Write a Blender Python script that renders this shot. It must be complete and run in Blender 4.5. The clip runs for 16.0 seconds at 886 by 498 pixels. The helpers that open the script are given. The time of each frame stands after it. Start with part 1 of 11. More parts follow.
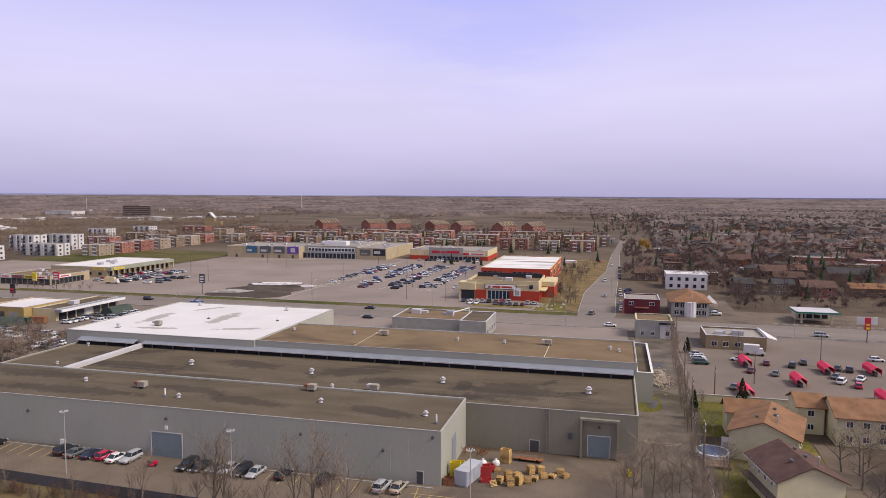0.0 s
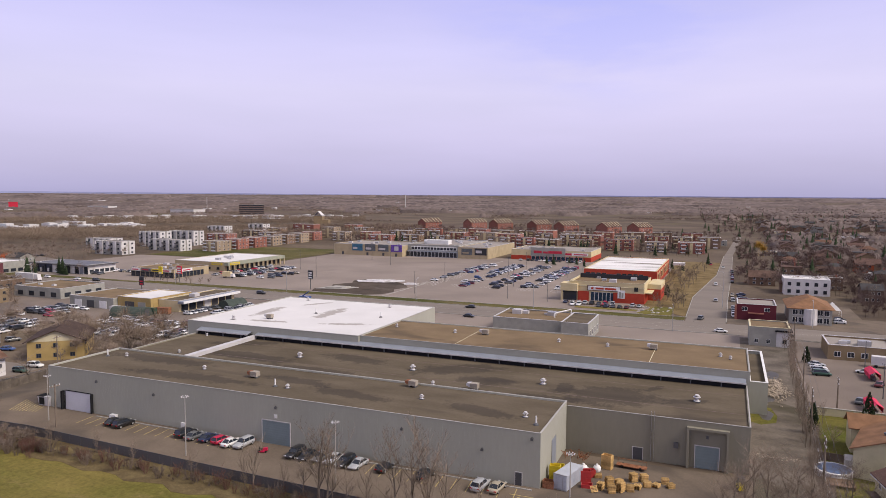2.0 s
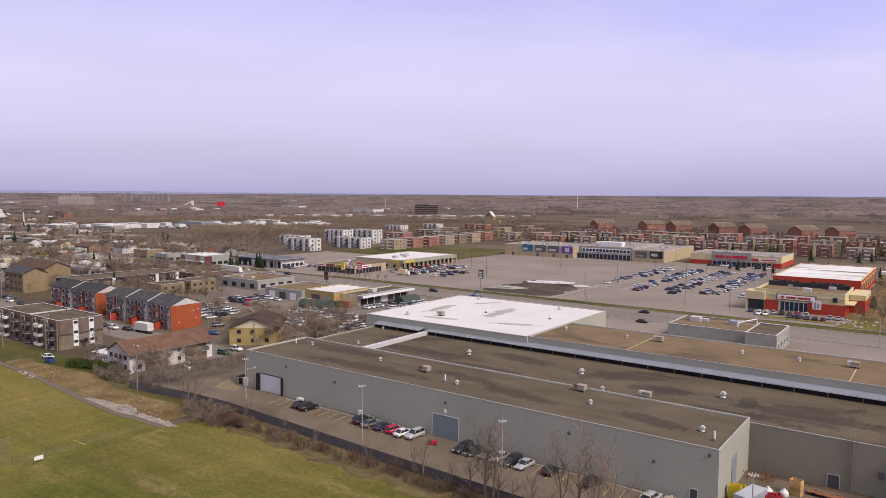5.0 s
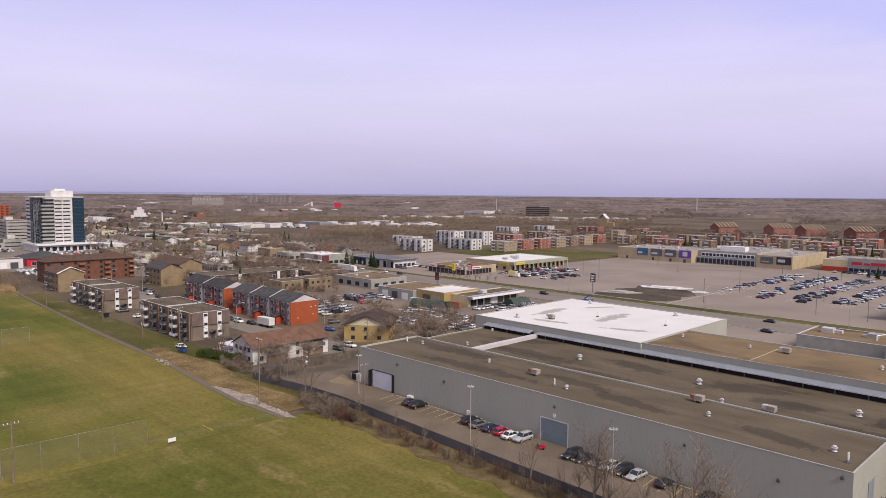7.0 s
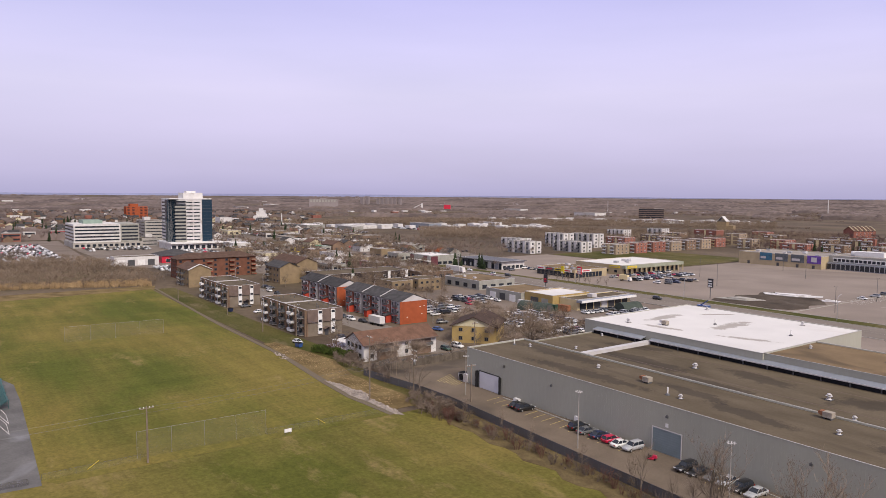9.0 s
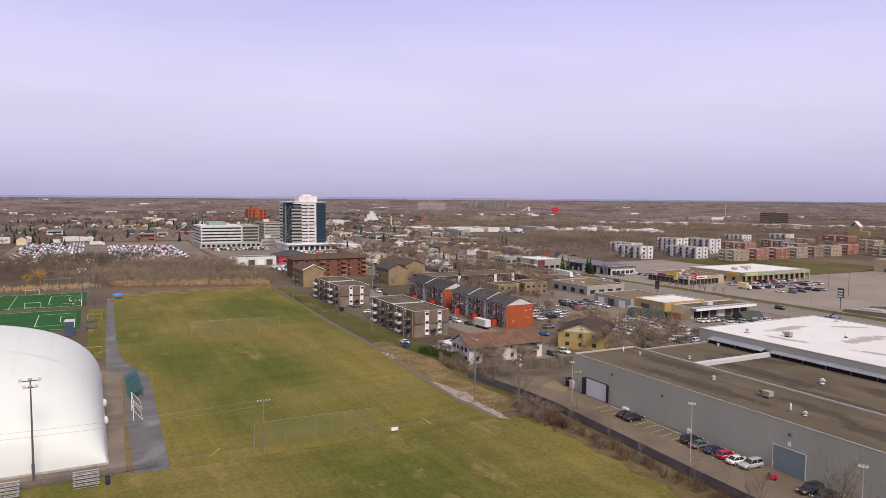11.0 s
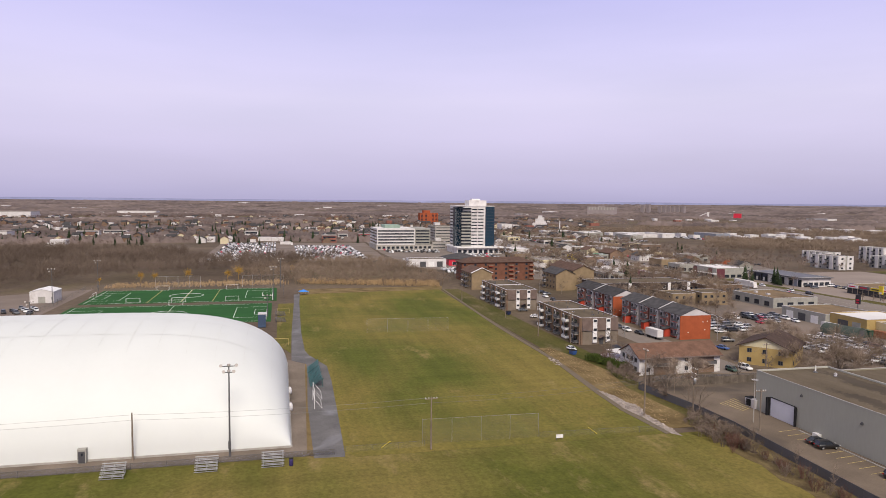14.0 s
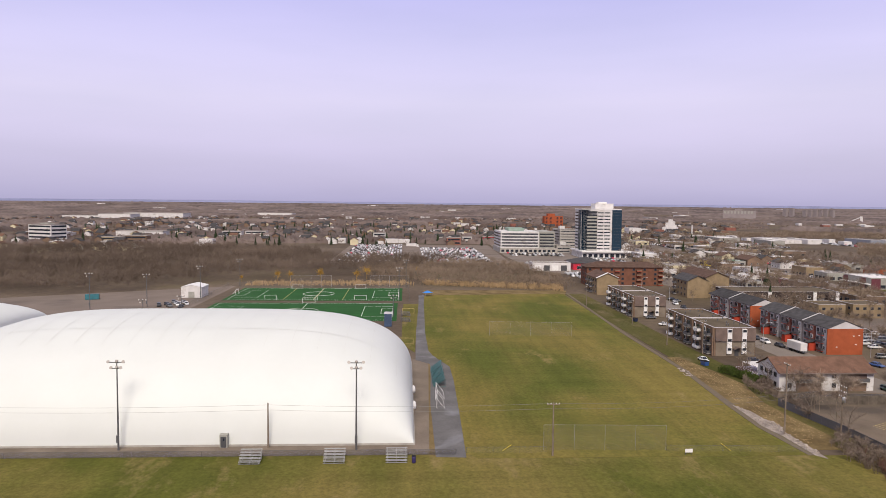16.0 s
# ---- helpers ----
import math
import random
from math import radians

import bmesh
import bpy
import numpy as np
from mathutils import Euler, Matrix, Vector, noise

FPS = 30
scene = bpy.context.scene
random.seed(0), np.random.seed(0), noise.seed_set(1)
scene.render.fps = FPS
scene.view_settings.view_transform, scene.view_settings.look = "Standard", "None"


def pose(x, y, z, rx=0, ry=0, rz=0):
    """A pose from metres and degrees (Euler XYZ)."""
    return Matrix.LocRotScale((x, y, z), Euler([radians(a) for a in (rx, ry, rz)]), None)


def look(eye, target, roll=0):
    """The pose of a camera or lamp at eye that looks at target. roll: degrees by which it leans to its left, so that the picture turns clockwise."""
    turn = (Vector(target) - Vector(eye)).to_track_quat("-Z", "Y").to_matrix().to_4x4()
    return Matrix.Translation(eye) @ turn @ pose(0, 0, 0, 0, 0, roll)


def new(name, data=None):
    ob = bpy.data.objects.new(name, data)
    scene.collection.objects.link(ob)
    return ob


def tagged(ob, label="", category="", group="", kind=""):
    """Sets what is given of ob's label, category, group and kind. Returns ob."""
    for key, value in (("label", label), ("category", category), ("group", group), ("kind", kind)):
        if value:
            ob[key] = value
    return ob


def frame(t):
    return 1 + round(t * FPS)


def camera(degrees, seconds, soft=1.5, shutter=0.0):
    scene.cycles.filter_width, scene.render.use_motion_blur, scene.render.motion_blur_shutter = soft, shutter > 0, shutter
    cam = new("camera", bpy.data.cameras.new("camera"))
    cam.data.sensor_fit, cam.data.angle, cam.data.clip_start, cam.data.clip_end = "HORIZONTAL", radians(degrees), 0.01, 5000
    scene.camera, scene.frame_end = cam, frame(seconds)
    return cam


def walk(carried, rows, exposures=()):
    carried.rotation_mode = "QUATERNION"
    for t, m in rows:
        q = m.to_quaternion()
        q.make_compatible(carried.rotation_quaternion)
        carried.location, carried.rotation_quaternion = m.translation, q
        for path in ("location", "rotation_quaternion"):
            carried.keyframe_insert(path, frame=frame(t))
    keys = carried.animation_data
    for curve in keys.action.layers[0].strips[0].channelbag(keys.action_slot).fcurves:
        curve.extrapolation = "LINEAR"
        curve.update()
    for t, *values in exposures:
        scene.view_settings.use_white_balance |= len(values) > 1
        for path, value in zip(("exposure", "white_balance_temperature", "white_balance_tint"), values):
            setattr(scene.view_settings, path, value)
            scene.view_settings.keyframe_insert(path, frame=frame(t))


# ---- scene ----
# The camera hovers 48 m over a field's edge and turns slowly to its left.
cam = camera(64.9, 16.0, soft=0.5)
EYE = (0.0, 0.0, 48.0)
PATH = [
    (0, (-23.921, 96.796, 40.365), 0.31),
    (0.5, (-27.360, 95.876, 40.310), 0.33),
    (1, (-30.793, 94.826, 40.268), 0.30),
    (1.5, (-34.215, 93.642, 40.220), 0.34),
    (2, (-37.729, 92.281, 40.211), 0.37),
    (2.5, (-41.385, 90.701, 40.213), 0.37),
    (3, (-45.088, 88.915, 40.176), 0.38),
    (3.5, (-48.725, 86.975, 40.173), 0.37),
    (4, (-52.239, 84.912, 40.181), 0.40),
    (4.5, (-55.617, 82.739, 40.186), 0.37),
    (5, (-58.890, 80.440, 40.159), 0.35),
    (7.5, (-73.535, 67.333, 40.327), 0.44),
    (8, (-76.083, 64.442, 40.342), 0.45),
    (8.5, (-78.545, 61.422, 40.385), 0.41),
    (9, (-80.880, 58.319, 40.431), 0.38),
    (11.5, (-90.521, 41.894, 40.875), 0.42),
    (12, (-92.040, 38.453, 40.937), 0.45),
    (12.5, (-93.383, 35.092, 41.057), 0.45),
    (13, (-94.714, 31.334, 41.108), 0.46),
    (13.5, (-96.029, 27.066, 41.223), 0.47),
    (14, (-97.115, 22.867, 41.226), 0.49),
    (14.5, (-98.035, 18.540, 41.259), 0.49),
    (15, (-98.764, 14.172, 41.307), 0.52),
    (15.5, (-99.298, 9.797, 41.366), 0.53),
    (16, (-99.643, 5.381, 41.489), 0.58),
]
EXPOSURES = [(0, 0, 6550, 16), (16, 0, 6750, 14)]
walk(cam, [(t, look(EYE, target, roll)) for t, target, roll in PATH], EXPOSURES)

# ---- sky, sun ----
SUN_EL, SUN_AZ = 44.0, 94.0        # azimuth from +y towards +x
SKY_BANDS = ((0.03, (0.56, 0.54, 0.77)), (0.08, (0.67, 0.645, 0.89)), (0.14, (0.74, 0.72, 0.97)), (0.20, (0.69, 0.685, 1.0)), (0.30, (0.55, 0.56, 0.98)), (0.45, (0.55, 0.56, 0.68)))
world = bpy.data.worlds.new("sky")
scene.world = world
world.use_nodes = True
wn, wl = world.node_tree.nodes, world.node_tree.links
wn.clear()
sky = wn.new("ShaderNodeTexSky")
sky.sky_type, sky.sun_disc = "NISHITA", False
sky.sun_elevation, sky.sun_rotation = radians(SUN_EL), radians(SUN_AZ)
sky.air_density, sky.dust_density, sky.ozone_density = 1.0, 3.0, 1.5
w_out, w_bg = wn.new("ShaderNodeOutputWorld"), wn.new("ShaderNodeBackground")
w_co, w_map, w_cloud, w_ramp, w_xyz, w_tall = (wn.new("ShaderNode" + k) for k in ("TexCoord", "Mapping", "TexNoise", "ValToRGB", "SeparateXYZ", "ValToRGB"))
w_map.inputs["Scale"].default_value = (1.0, 1.0, 6.0)
w_cloud.inputs["Scale"].default_value, w_cloud.inputs["Detail"].default_value = 2.2, 7.0
w_ramp.color_ramp.elements[0].position, w_ramp.color_ramp.elements[1].position = 0.3, 0.66
w_ramp.color_ramp.elements[0].color, w_ramp.color_ramp.elements[1].color = (0.86,) * 3 + (1,), (0.98,) * 3 + (1,)
# thin high cloud: greyish at the horizon, brightest a little above it, clearer and bluer higher up
tall = w_tall.color_ramp
tall.elements[0].position, tall.elements[0].color = 0.0, (0.46, 0.45, 0.68, 1)
tall.elements[1].position, tall.elements[1].color = 1.0, (0.52, 0.54, 0.62, 1)
for pos, col in SKY_BANDS:
    tall.elements.new(pos).color = (*col, 1)
w_gain = wn.new("ShaderNodeMix")
w_gain.data_type, w_gain.blend_type = "RGBA", "MULTIPLY"
w_gain.inputs[0].default_value = 1.0
w_gain.inputs[7].default_value = (10.0, 10.0, 10.0, 1)
w_mix = wn.new("ShaderNodeMix")
w_mix.data_type = "RGBA"
wl.new(w_co.outputs["Generated"], w_map.inputs["Vector"])
wl.new(w_co.outputs["Generated"], w_xyz.inputs["Vector"])
wl.new(w_xyz.outputs["Z"], w_tall.inputs["Fac"])
wl.new(w_tall.outputs["Color"], w_gain.inputs[6])
wl.new(w_gain.outputs[2], w_mix.inputs[7])
wl.new(w_map.outputs["Vector"], w_cloud.inputs["Vector"])
wl.new(w_cloud.outputs["Fac"], w_ramp.inputs["Fac"])
wl.new(w_ramp.outputs["Color"], w_mix.inputs[0])
wl.new(sky.outputs["Color"], w_mix.inputs[6])
# a clearer, bluer gap in the thin cloud to the north, with a few wisps across it
w_dot, w_near, w_wisp, w_wmap, w_wr, w_amt, w_gap = (wn.new("ShaderNode" + k) for k in ("VectorMath", "MapRange", "TexNoise", "Mapping", "MapRange", "Math", "Mix"))
w_dot.operation = "DOT_PRODUCT"
w_dot.inputs[1].default_value = (-0.161, 0.913, 0.375)
w_near.inputs["From Min"].default_value, w_near.inputs["From Max"].default_value = 0.955, 0.997
w_near.interpolation_type = "SMOOTHSTEP"
w_wmap.inputs["Scale"].default_value, w_wmap.inputs["Rotation"].default_value = (2.0, 2.0, 9.0), (0.12, 0.0, 0.4)
w_wisp.inputs["Scale"].default_value, w_wisp.inputs["Detail"].default_value, w_wisp.inputs["Roughness"].default_value = 2.6, 6.0, 0.55
w_wr.inputs["From Min"].default_value, w_wr.inputs["From Max"].default_value, w_wr.inputs["To Min"].default_value, w_wr.inputs["To Max"].default_value = 0.42, 0.66, 0.62, 0.05
w_amt.operation = "MULTIPLY"
w_gap.data_type = "RGBA"
w_gap.inputs[7].default_value = (4.6, 5.1, 10.0, 1)
wl.new(w_co.outputs["Generated"], w_dot.inputs[0]), wl.new(w_dot.outputs["Value"], w_near.inputs["Value"])
wl.new(w_co.outputs["Generated"], w_wmap.inputs["Vector"]), wl.new(w_wmap.outputs["Vector"], w_wisp.inputs["Vector"]), wl.new(w_wisp.outputs["Fac"], w_wr.inputs["Value"])
wl.new(w_near.outputs["Result"], w_amt.inputs[0]), wl.new(w_wr.outputs["Result"], w_amt.inputs[1])
wl.new(w_amt.outputs["Value"], w_gap.inputs[0]), wl.new(w_mix.outputs[2], w_gap.inputs[6])
wl.new(w_gap.outputs[2], w_bg.inputs["Color"])
w_bg.inputs["Strength"].default_value = 0.1
wl.new(w_bg.outputs["Background"], w_out.inputs["Surface"])
sun = new("sun", bpy.data.lights.new("sun", "SUN"))
sun.data.energy, sun.data.angle, sun.data.color = 3.35, radians(24.0), (1.0, 0.93, 0.80)
_az, _el = radians(SUN_AZ), radians(SUN_EL)
sun.matrix_world = look((math.sin(_az) * math.cos(_el) * 100, math.cos(_az) * math.cos(_el) * 100, math.sin(_el) * 100), (0, 0, 0))


# ---- materials ----
def mat(name, color, rough=0.8, var=0.25, scale=0.4, fine=6.0, bump=0.15, metal=0.0, second=None, spread=0.0, stain=None, stains=0.0, stretch=(1, 1, 1)):
    """A surface with blotches of the given scale (per metre), fine grain, relief and, if told, stains of a second colour.
    spread: how far objects that share it differ in brightness."""
    m = bpy.data.materials.new(name)
    m.use_nodes = True
    n, l = m.node_tree.nodes, m.node_tree.links
    b = n["Principled BSDF"]
    b.inputs["Roughness"].default_value, b.inputs["Metallic"].default_value = rough, metal
    b.inputs["Specular IOR Level"].default_value = 0.5 if rough < 0.65 else 0.12
    co, mp = n.new("ShaderNodeTexCoord"), n.new("ShaderNodeMapping")
    mp.inputs["Scale"].default_value = stretch
    l.new(co.outputs["Object"], mp.inputs["Vector"])
    big, small = n.new("ShaderNodeTexNoise"), n.new("ShaderNodeTexNoise")
    big.inputs["Scale"].default_value, big.inputs["Detail"].default_value = scale, 5.0
    small.inputs["Scale"].default_value, small.inputs["Detail"].default_value = fine, 3.0
    l.new(mp.outputs["Vector"], big.inputs["Vector"])
    l.new(mp.outputs["Vector"], small.inputs["Vector"])
    dark = [c * (1 - var) for c in color]
    light = second or [min(1.0, c * (1 + var)) for c in color]
    r = n.new("ShaderNodeValToRGB")
    r.color_ramp.elements[0].position, r.color_ramp.elements[1].position = 0.32, 0.68
    r.color_ramp.elements[0].color, r.color_ramp.elements[1].color = (*dark, 1), (*light, 1)
    l.new(big.outputs["Fac"], r.inputs["Fac"])
    g = n.new("ShaderNodeMix")
    g.data_type, g.blend_type = "RGBA", "OVERLAY"
    g.inputs[0].default_value = min(1.0, var * 1.2)
    l.new(r.outputs["Color"], g.inputs[6])
    l.new(small.outputs["Fac"], g.inputs[7])
    last = g.outputs[2]
    if stain:
        s, sr, sm = n.new("ShaderNodeTexNoise"), n.new("ShaderNodeValToRGB"), n.new("ShaderNodeMix")
        s.inputs["Scale"].default_value, s.inputs["Detail"].default_value, s.inputs["Distortion"].default_value = scale * 0.45, 4.0, 0.6
        sr.color_ramp.elements[0].position, sr.color_ramp.elements[1].position = 0.68 - 0.3 * stains, 0.78 - 0.2 * stains
        l.new(mp.outputs["Vector"], s.inputs["Vector"])
        l.new(s.outputs["Fac"], sr.inputs["Fac"])
        sm.data_type = "RGBA"
        sm.inputs[7].default_value = (*stain, 1)
        l.new(sr.outputs["Color"], sm.inputs[0])
        l.new(last, sm.inputs[6])
        last = sm.outputs[2]
    if spread:
        oi, mr, hs = n.new("ShaderNodeObjectInfo"), n.new("ShaderNodeMapRange"), n.new("ShaderNodeHueSaturation")
        mr.inputs["To Min"].default_value, mr.inputs["To Max"].default_value = 1 - spread, 1 + spread
        l.new(oi.outputs["Random"], mr.inputs["Value"])
        l.new(mr.outputs["Result"], hs.inputs["Value"])
        l.new(last, hs.inputs["Color"])
        last = hs.outputs["Color"]
    l.new(last, b.inputs["Base Color"])
    if bump:
        bp = n.new("ShaderNodeBump")
        bp.inputs["Strength"].default_value, bp.inputs["Distance"].default_value = bump, 0.05
        l.new(small.outputs["Fac"], bp.inputs["Height"])
        l.new(bp.outputs["Normal"], b.inputs["Normal"])
    return m


def gloss(name, color, rough=0.25, metal=0.0, coat=0.0):
    m = mat(name, color, rough, 0.06, 0.8, 3.0, 0.0, metal)
    m.node_tree.nodes["Principled BSDF"].inputs["Coat Weight"].default_value = coat
    return m


def lawn(name, green, straw, worn, worn_amount, seed):
    """Mown early-spring grass: green and straw patches, mowing streaks both ways, bare worn spots and a fine tufted grain."""
    m = mat(name, green, 0.95, 0.2, 0.05, 2.2, 0.5)
    n, l = m.node_tree.nodes, m.node_tree.links
    b = n["Principled BSDF"]
    co = n.new("ShaderNodeTexCoord")

    def cloud(scale, detail, stretch, lo, hi, rough=0.62):
        mp, t, r = n.new("ShaderNodeMapping"), n.new("ShaderNodeTexNoise"), n.new("ShaderNodeMapRange")
        mp.inputs["Scale"].default_value, mp.inputs["Location"].default_value = stretch, (seed, seed * 1.7, 0)
        t.inputs["Scale"].default_value, t.inputs["Detail"].default_value, t.inputs["Roughness"].default_value = scale, detail, rough
        r.inputs["From Min"].default_value, r.inputs["From Max"].default_value = lo, hi
        l.new(co.outputs["Object"], mp.inputs["Vector"]), l.new(mp.outputs["Vector"], t.inputs["Vector"]), l.new(t.outputs["Fac"], r.inputs["Value"])
        return r.outputs["Result"]

    def blend(fac, a, c, kind="MIX", amount=1.0):
        x = n.new("ShaderNodeMix")
        x.data_type, x.blend_type = "RGBA", kind
        if kind == "MIX":
            l.new(fac, x.inputs[0])
            x.inputs[7].default_value = (*c, 1)
        else:
            x.inputs[0].default_value = amount
            l.new(fac, x.inputs[7])
        if isinstance(a, tuple):
            x.inputs[6].default_value = (*a, 1)
        else:
            l.new(a, x.inputs[6])
        return x.outputs[2]

    last = blend(cloud(0.022, 10, (0.6, 1, 1), 0.4, 0.6, 0.6), green, straw)
    last = blend(cloud(0.3, 6, (1, 0.08, 1), 0.2, 0.8), last, None, "OVERLAY", 0.16)
    last = blend(cloud(0.22, 6, (0.06, 1, 1), 0.2, 0.8), last, None, "OVERLAY", 0.2)
    last = blend(cloud(0.09, 10, (0.45, 1, 1), 0.72 - worn_amount, 0.86 - worn_amount, 0.7), last, worn)
    last = blend(cloud(1.1, 8, (1, 1, 1), 0.25, 0.75, 0.75), last, None, "OVERLAY", 0.4)
    l.new(last, b.inputs["Base Color"])
    return m


def stained(m, spots, color):
    """Soft ragged stains (x, y, half-lengths, turn) on a roof material, where water has stood."""
    n, l = m.node_tree.nodes, m.node_tree.links
    b = n["Principled BSDF"]
    last = b.inputs["Base Color"].links[0].from_socket
    co, t = n.new("ShaderNodeTexCoord"), n.new("ShaderNodeTexNoise")
    t.inputs["Scale"].default_value, t.inputs["Detail"].default_value, t.inputs["Roughness"].default_value = 0.28, 11.0, 0.8
    l.new(co.outputs["Object"], t.inputs["Vector"])
    for x, y, a, c, turn_ in spots:
        mp, g, s, r, mix = (n.new("ShaderNode" + k) for k in ("Mapping", "TexGradient", "Math", "MapRange", "Mix"))
        mp.vector_type = "TEXTURE"
        mp.inputs["Location"].default_value, mp.inputs["Rotation"].default_value, mp.inputs["Scale"].default_value = (x, y, 0), (0, 0, radians(turn_)), (a, c, 1000)
        g.gradient_type, s.operation = "SPHERICAL", "MULTIPLY_ADD"
        s.inputs[1].default_value = 1.9
        l.new(co.outputs["Object"], mp.inputs["Vector"]), l.new(mp.outputs["Vector"], g.inputs["Vector"])
        l.new(t.outputs["Fac"], s.inputs[0]), l.new(g.outputs["Fac"], s.inputs[2])
        r.inputs["From Min"].default_value, r.inputs["From Max"].default_value, r.inputs["To Max"].default_value = 1.34, 1.5, 0.6
        l.new(s.outputs["Value"], r.inputs["Value"])
        mix.data_type = "RGBA"
        l.new(r.outputs["Result"], mix.inputs[0]), l.new(last, mix.inputs[6])
        mix.inputs[7].default_value = (*color, 1)
        last = mix.outputs[2]
    l.new(last, b.inputs["Base Color"])
    return m


ASPHALT = mat("lot_asphalt", (0.188, 0.152, 0.128), 0.9, 0.12, 0.05, 2.5, 0.2, stain=(0.135, 0.112, 0.097), stains=0.4)
ROAD = mat("road_asphalt", (0.205, 0.175, 0.152), 0.9, 0.12, 0.08, 2.5, 0.2, stretch=(0.15, 1, 1))
PATH_ASPHALT = mat("damp_path_asphalt", (0.13, 0.125, 0.125), 0.85, 0.2, 0.15, 2.5, 0.2, stain=(0.24, 0.24, 0.26), stains=0.3)
MALL_ASPHALT = mat("pale_mall_asphalt", (0.25, 0.206, 0.178), 0.9, 0.12, 0.03, 2.5, 0.2, stain=(0.19, 0.155, 0.132), stains=0.4)
YARD = mat("yard_asphalt", (0.158, 0.124, 0.095), 0.9, 0.16, 0.12, 2.5, 0.25, stain=(0.095, 0.078, 0.064), stains=0.5)
CONCRETE = mat("concrete", (0.36, 0.34, 0.31), 0.85, 0.15, 0.5, 6, 0.2)
TOWN_LOT = mat("town_lot_asphalt", (0.2, 0.168, 0.145), 0.9, 0.15, 0.03, 0.6, 0.2, stain=(0.12, 0.098, 0.075), stains=0.5)
GROUND = mat("town_ground", (0.108, 0.08, 0.057), 0.95, 0.3, 0.012, 0.3, 0.3, second=(0.15, 0.115, 0.084), stain=(0.12, 0.1, 0.052), stains=0.3)
GRASS = lawn("field_grass", (0.084, 0.094, 0.016), (0.172, 0.138, 0.036), (0.24, 0.182, 0.07), 0.13, 3)
GRASS_NEAR = lawn("rough_grass", (0.085, 0.09, 0.016), (0.175, 0.138, 0.04), (0.225, 0.168, 0.07), 0.18, 11)
VERGE = lawn("verge_grass", (0.06, 0.063, 0.014), (0.11, 0.092, 0.032), (0.15, 0.118, 0.064), 0.2, 21)
DRY = mat("dry_grass", (0.165, 0.115, 0.05), 0.95, 0.3, 0.15, 2.0, 0.4, second=(0.22, 0.16, 0.075))
LEAVES = mat("dead_leaves", (0.12, 0.085, 0.045), 0.95, 0.3, 0.3, 3.0, 0.5, second=(0.17, 0.13, 0.062))
ALLEY = mat("alley_gravel", (0.135, 0.112, 0.09), 0.95, 0.25, 0.15, 1.6, 0.4, second=(0.19, 0.16, 0.13), stain=(0.085, 0.074, 0.05), stains=0.45)
MUD = mat("mud", (0.075, 0.058, 0.044), 0.9, 0.35, 0.1, 1.0, 0.4, stain=(0.13, 0.108, 0.085), stains=0.4)
SNOW = mat("old_snow", (0.62, 0.6, 0.6), 0.8, 0.2, 0.3, 2.0, 0.5, stain=(0.3, 0.26, 0.23), stains=0.4)
TURF = mat("artificial_turf", (0.02, 0.088, 0.022), 0.9, 0.14, 0.08, 3.0, 0.1)
WHITE_PAINT = mat("line_paint", (0.75, 0.75, 0.72), 0.8, 0.08, 1.0, 6.0, 0.0)
YELLOW_PAINT = mat("yellow_line_paint", (0.46, 0.36, 0.15), 0.8, 0.25, 1.0, 6.0, 0.0)
METAL_WALL = mat("grey_metal_cladding", (0.365, 0.36, 0.308), 0.7, 0.05, 0.08, 2.0, 0.0, stretch=(1, 1, 0.25), stain=(0.355, 0.35, 0.298), stains=0.2)
OLD_WALL = mat("dull_beige_cladding", (0.25, 0.232, 0.18), 0.75, 0.06, 0.08, 2.0, 0.0, stretch=(1, 1, 0.25), stain=(0.22, 0.205, 0.165), stains=0.25)
COPING = mat("dull_coping_metal", (0.4, 0.38, 0.35), 0.55, 0.1, 0.3, 4.0, 0.0)
METAL_LIGHT = mat("pale_metal_trim", (0.52, 0.5, 0.5), 0.45, 0.08, 0.3, 4.0, 0.0)
BLUE_TRIM = mat("blue_grey_metal", (0.23, 0.25, 0.29), 0.45, 0.1, 0.3, 4.0, 0.0)
TAR = stained(mat("gravel_tar_roof", (0.112, 0.089, 0.06), 0.95, 0.16, 0.2, 3.0, 0.3, second=(0.138, 0.11, 0.077), stain=(0.076, 0.061, 0.046), stains=0.32, stretch=(0.4, 1.0, 1)),
              ((-56, 147, 20, 8, 30), (-21, 139, 19, 12, 20), (-82, 146, 16, 6, -6), (-47, 140, 12, 6, 10), (-6, 141, 8, 3, 25), (-30, 141, 9, 3, 100), (-13, 148, 5, 2, 60), (-106, 115, 30, 4.4, 2), (-68, 117, 17, 4, -4), (-41, 117, 13, 4, -14), (-82, 121, 15, 4, -6), (-122, 124, 26, 5, 0), (-108, 138, 26, 6, 0), (-118, 150, 18, 5, 20), (-34, 132, 16, 4, 10), (-88, 133, 20, 4, 0)), (0.045, 0.037, 0.031))
TAR_WARM = mat("warm_gravel_roof", (0.19, 0.135, 0.08), 0.95, 0.12, 0.2, 3.0, 0.3, stain=(0.12, 0.088, 0.056), stains=0.4, stretch=(0.6, 1.0, 1))
WHITE_ROOF = mat("white_roof_membrane", (0.64, 0.62, 0.61), 0.8, 0.05, 0.08, 2.0, 0.05, stain=(0.54, 0.5, 0.46), stains=0.25)
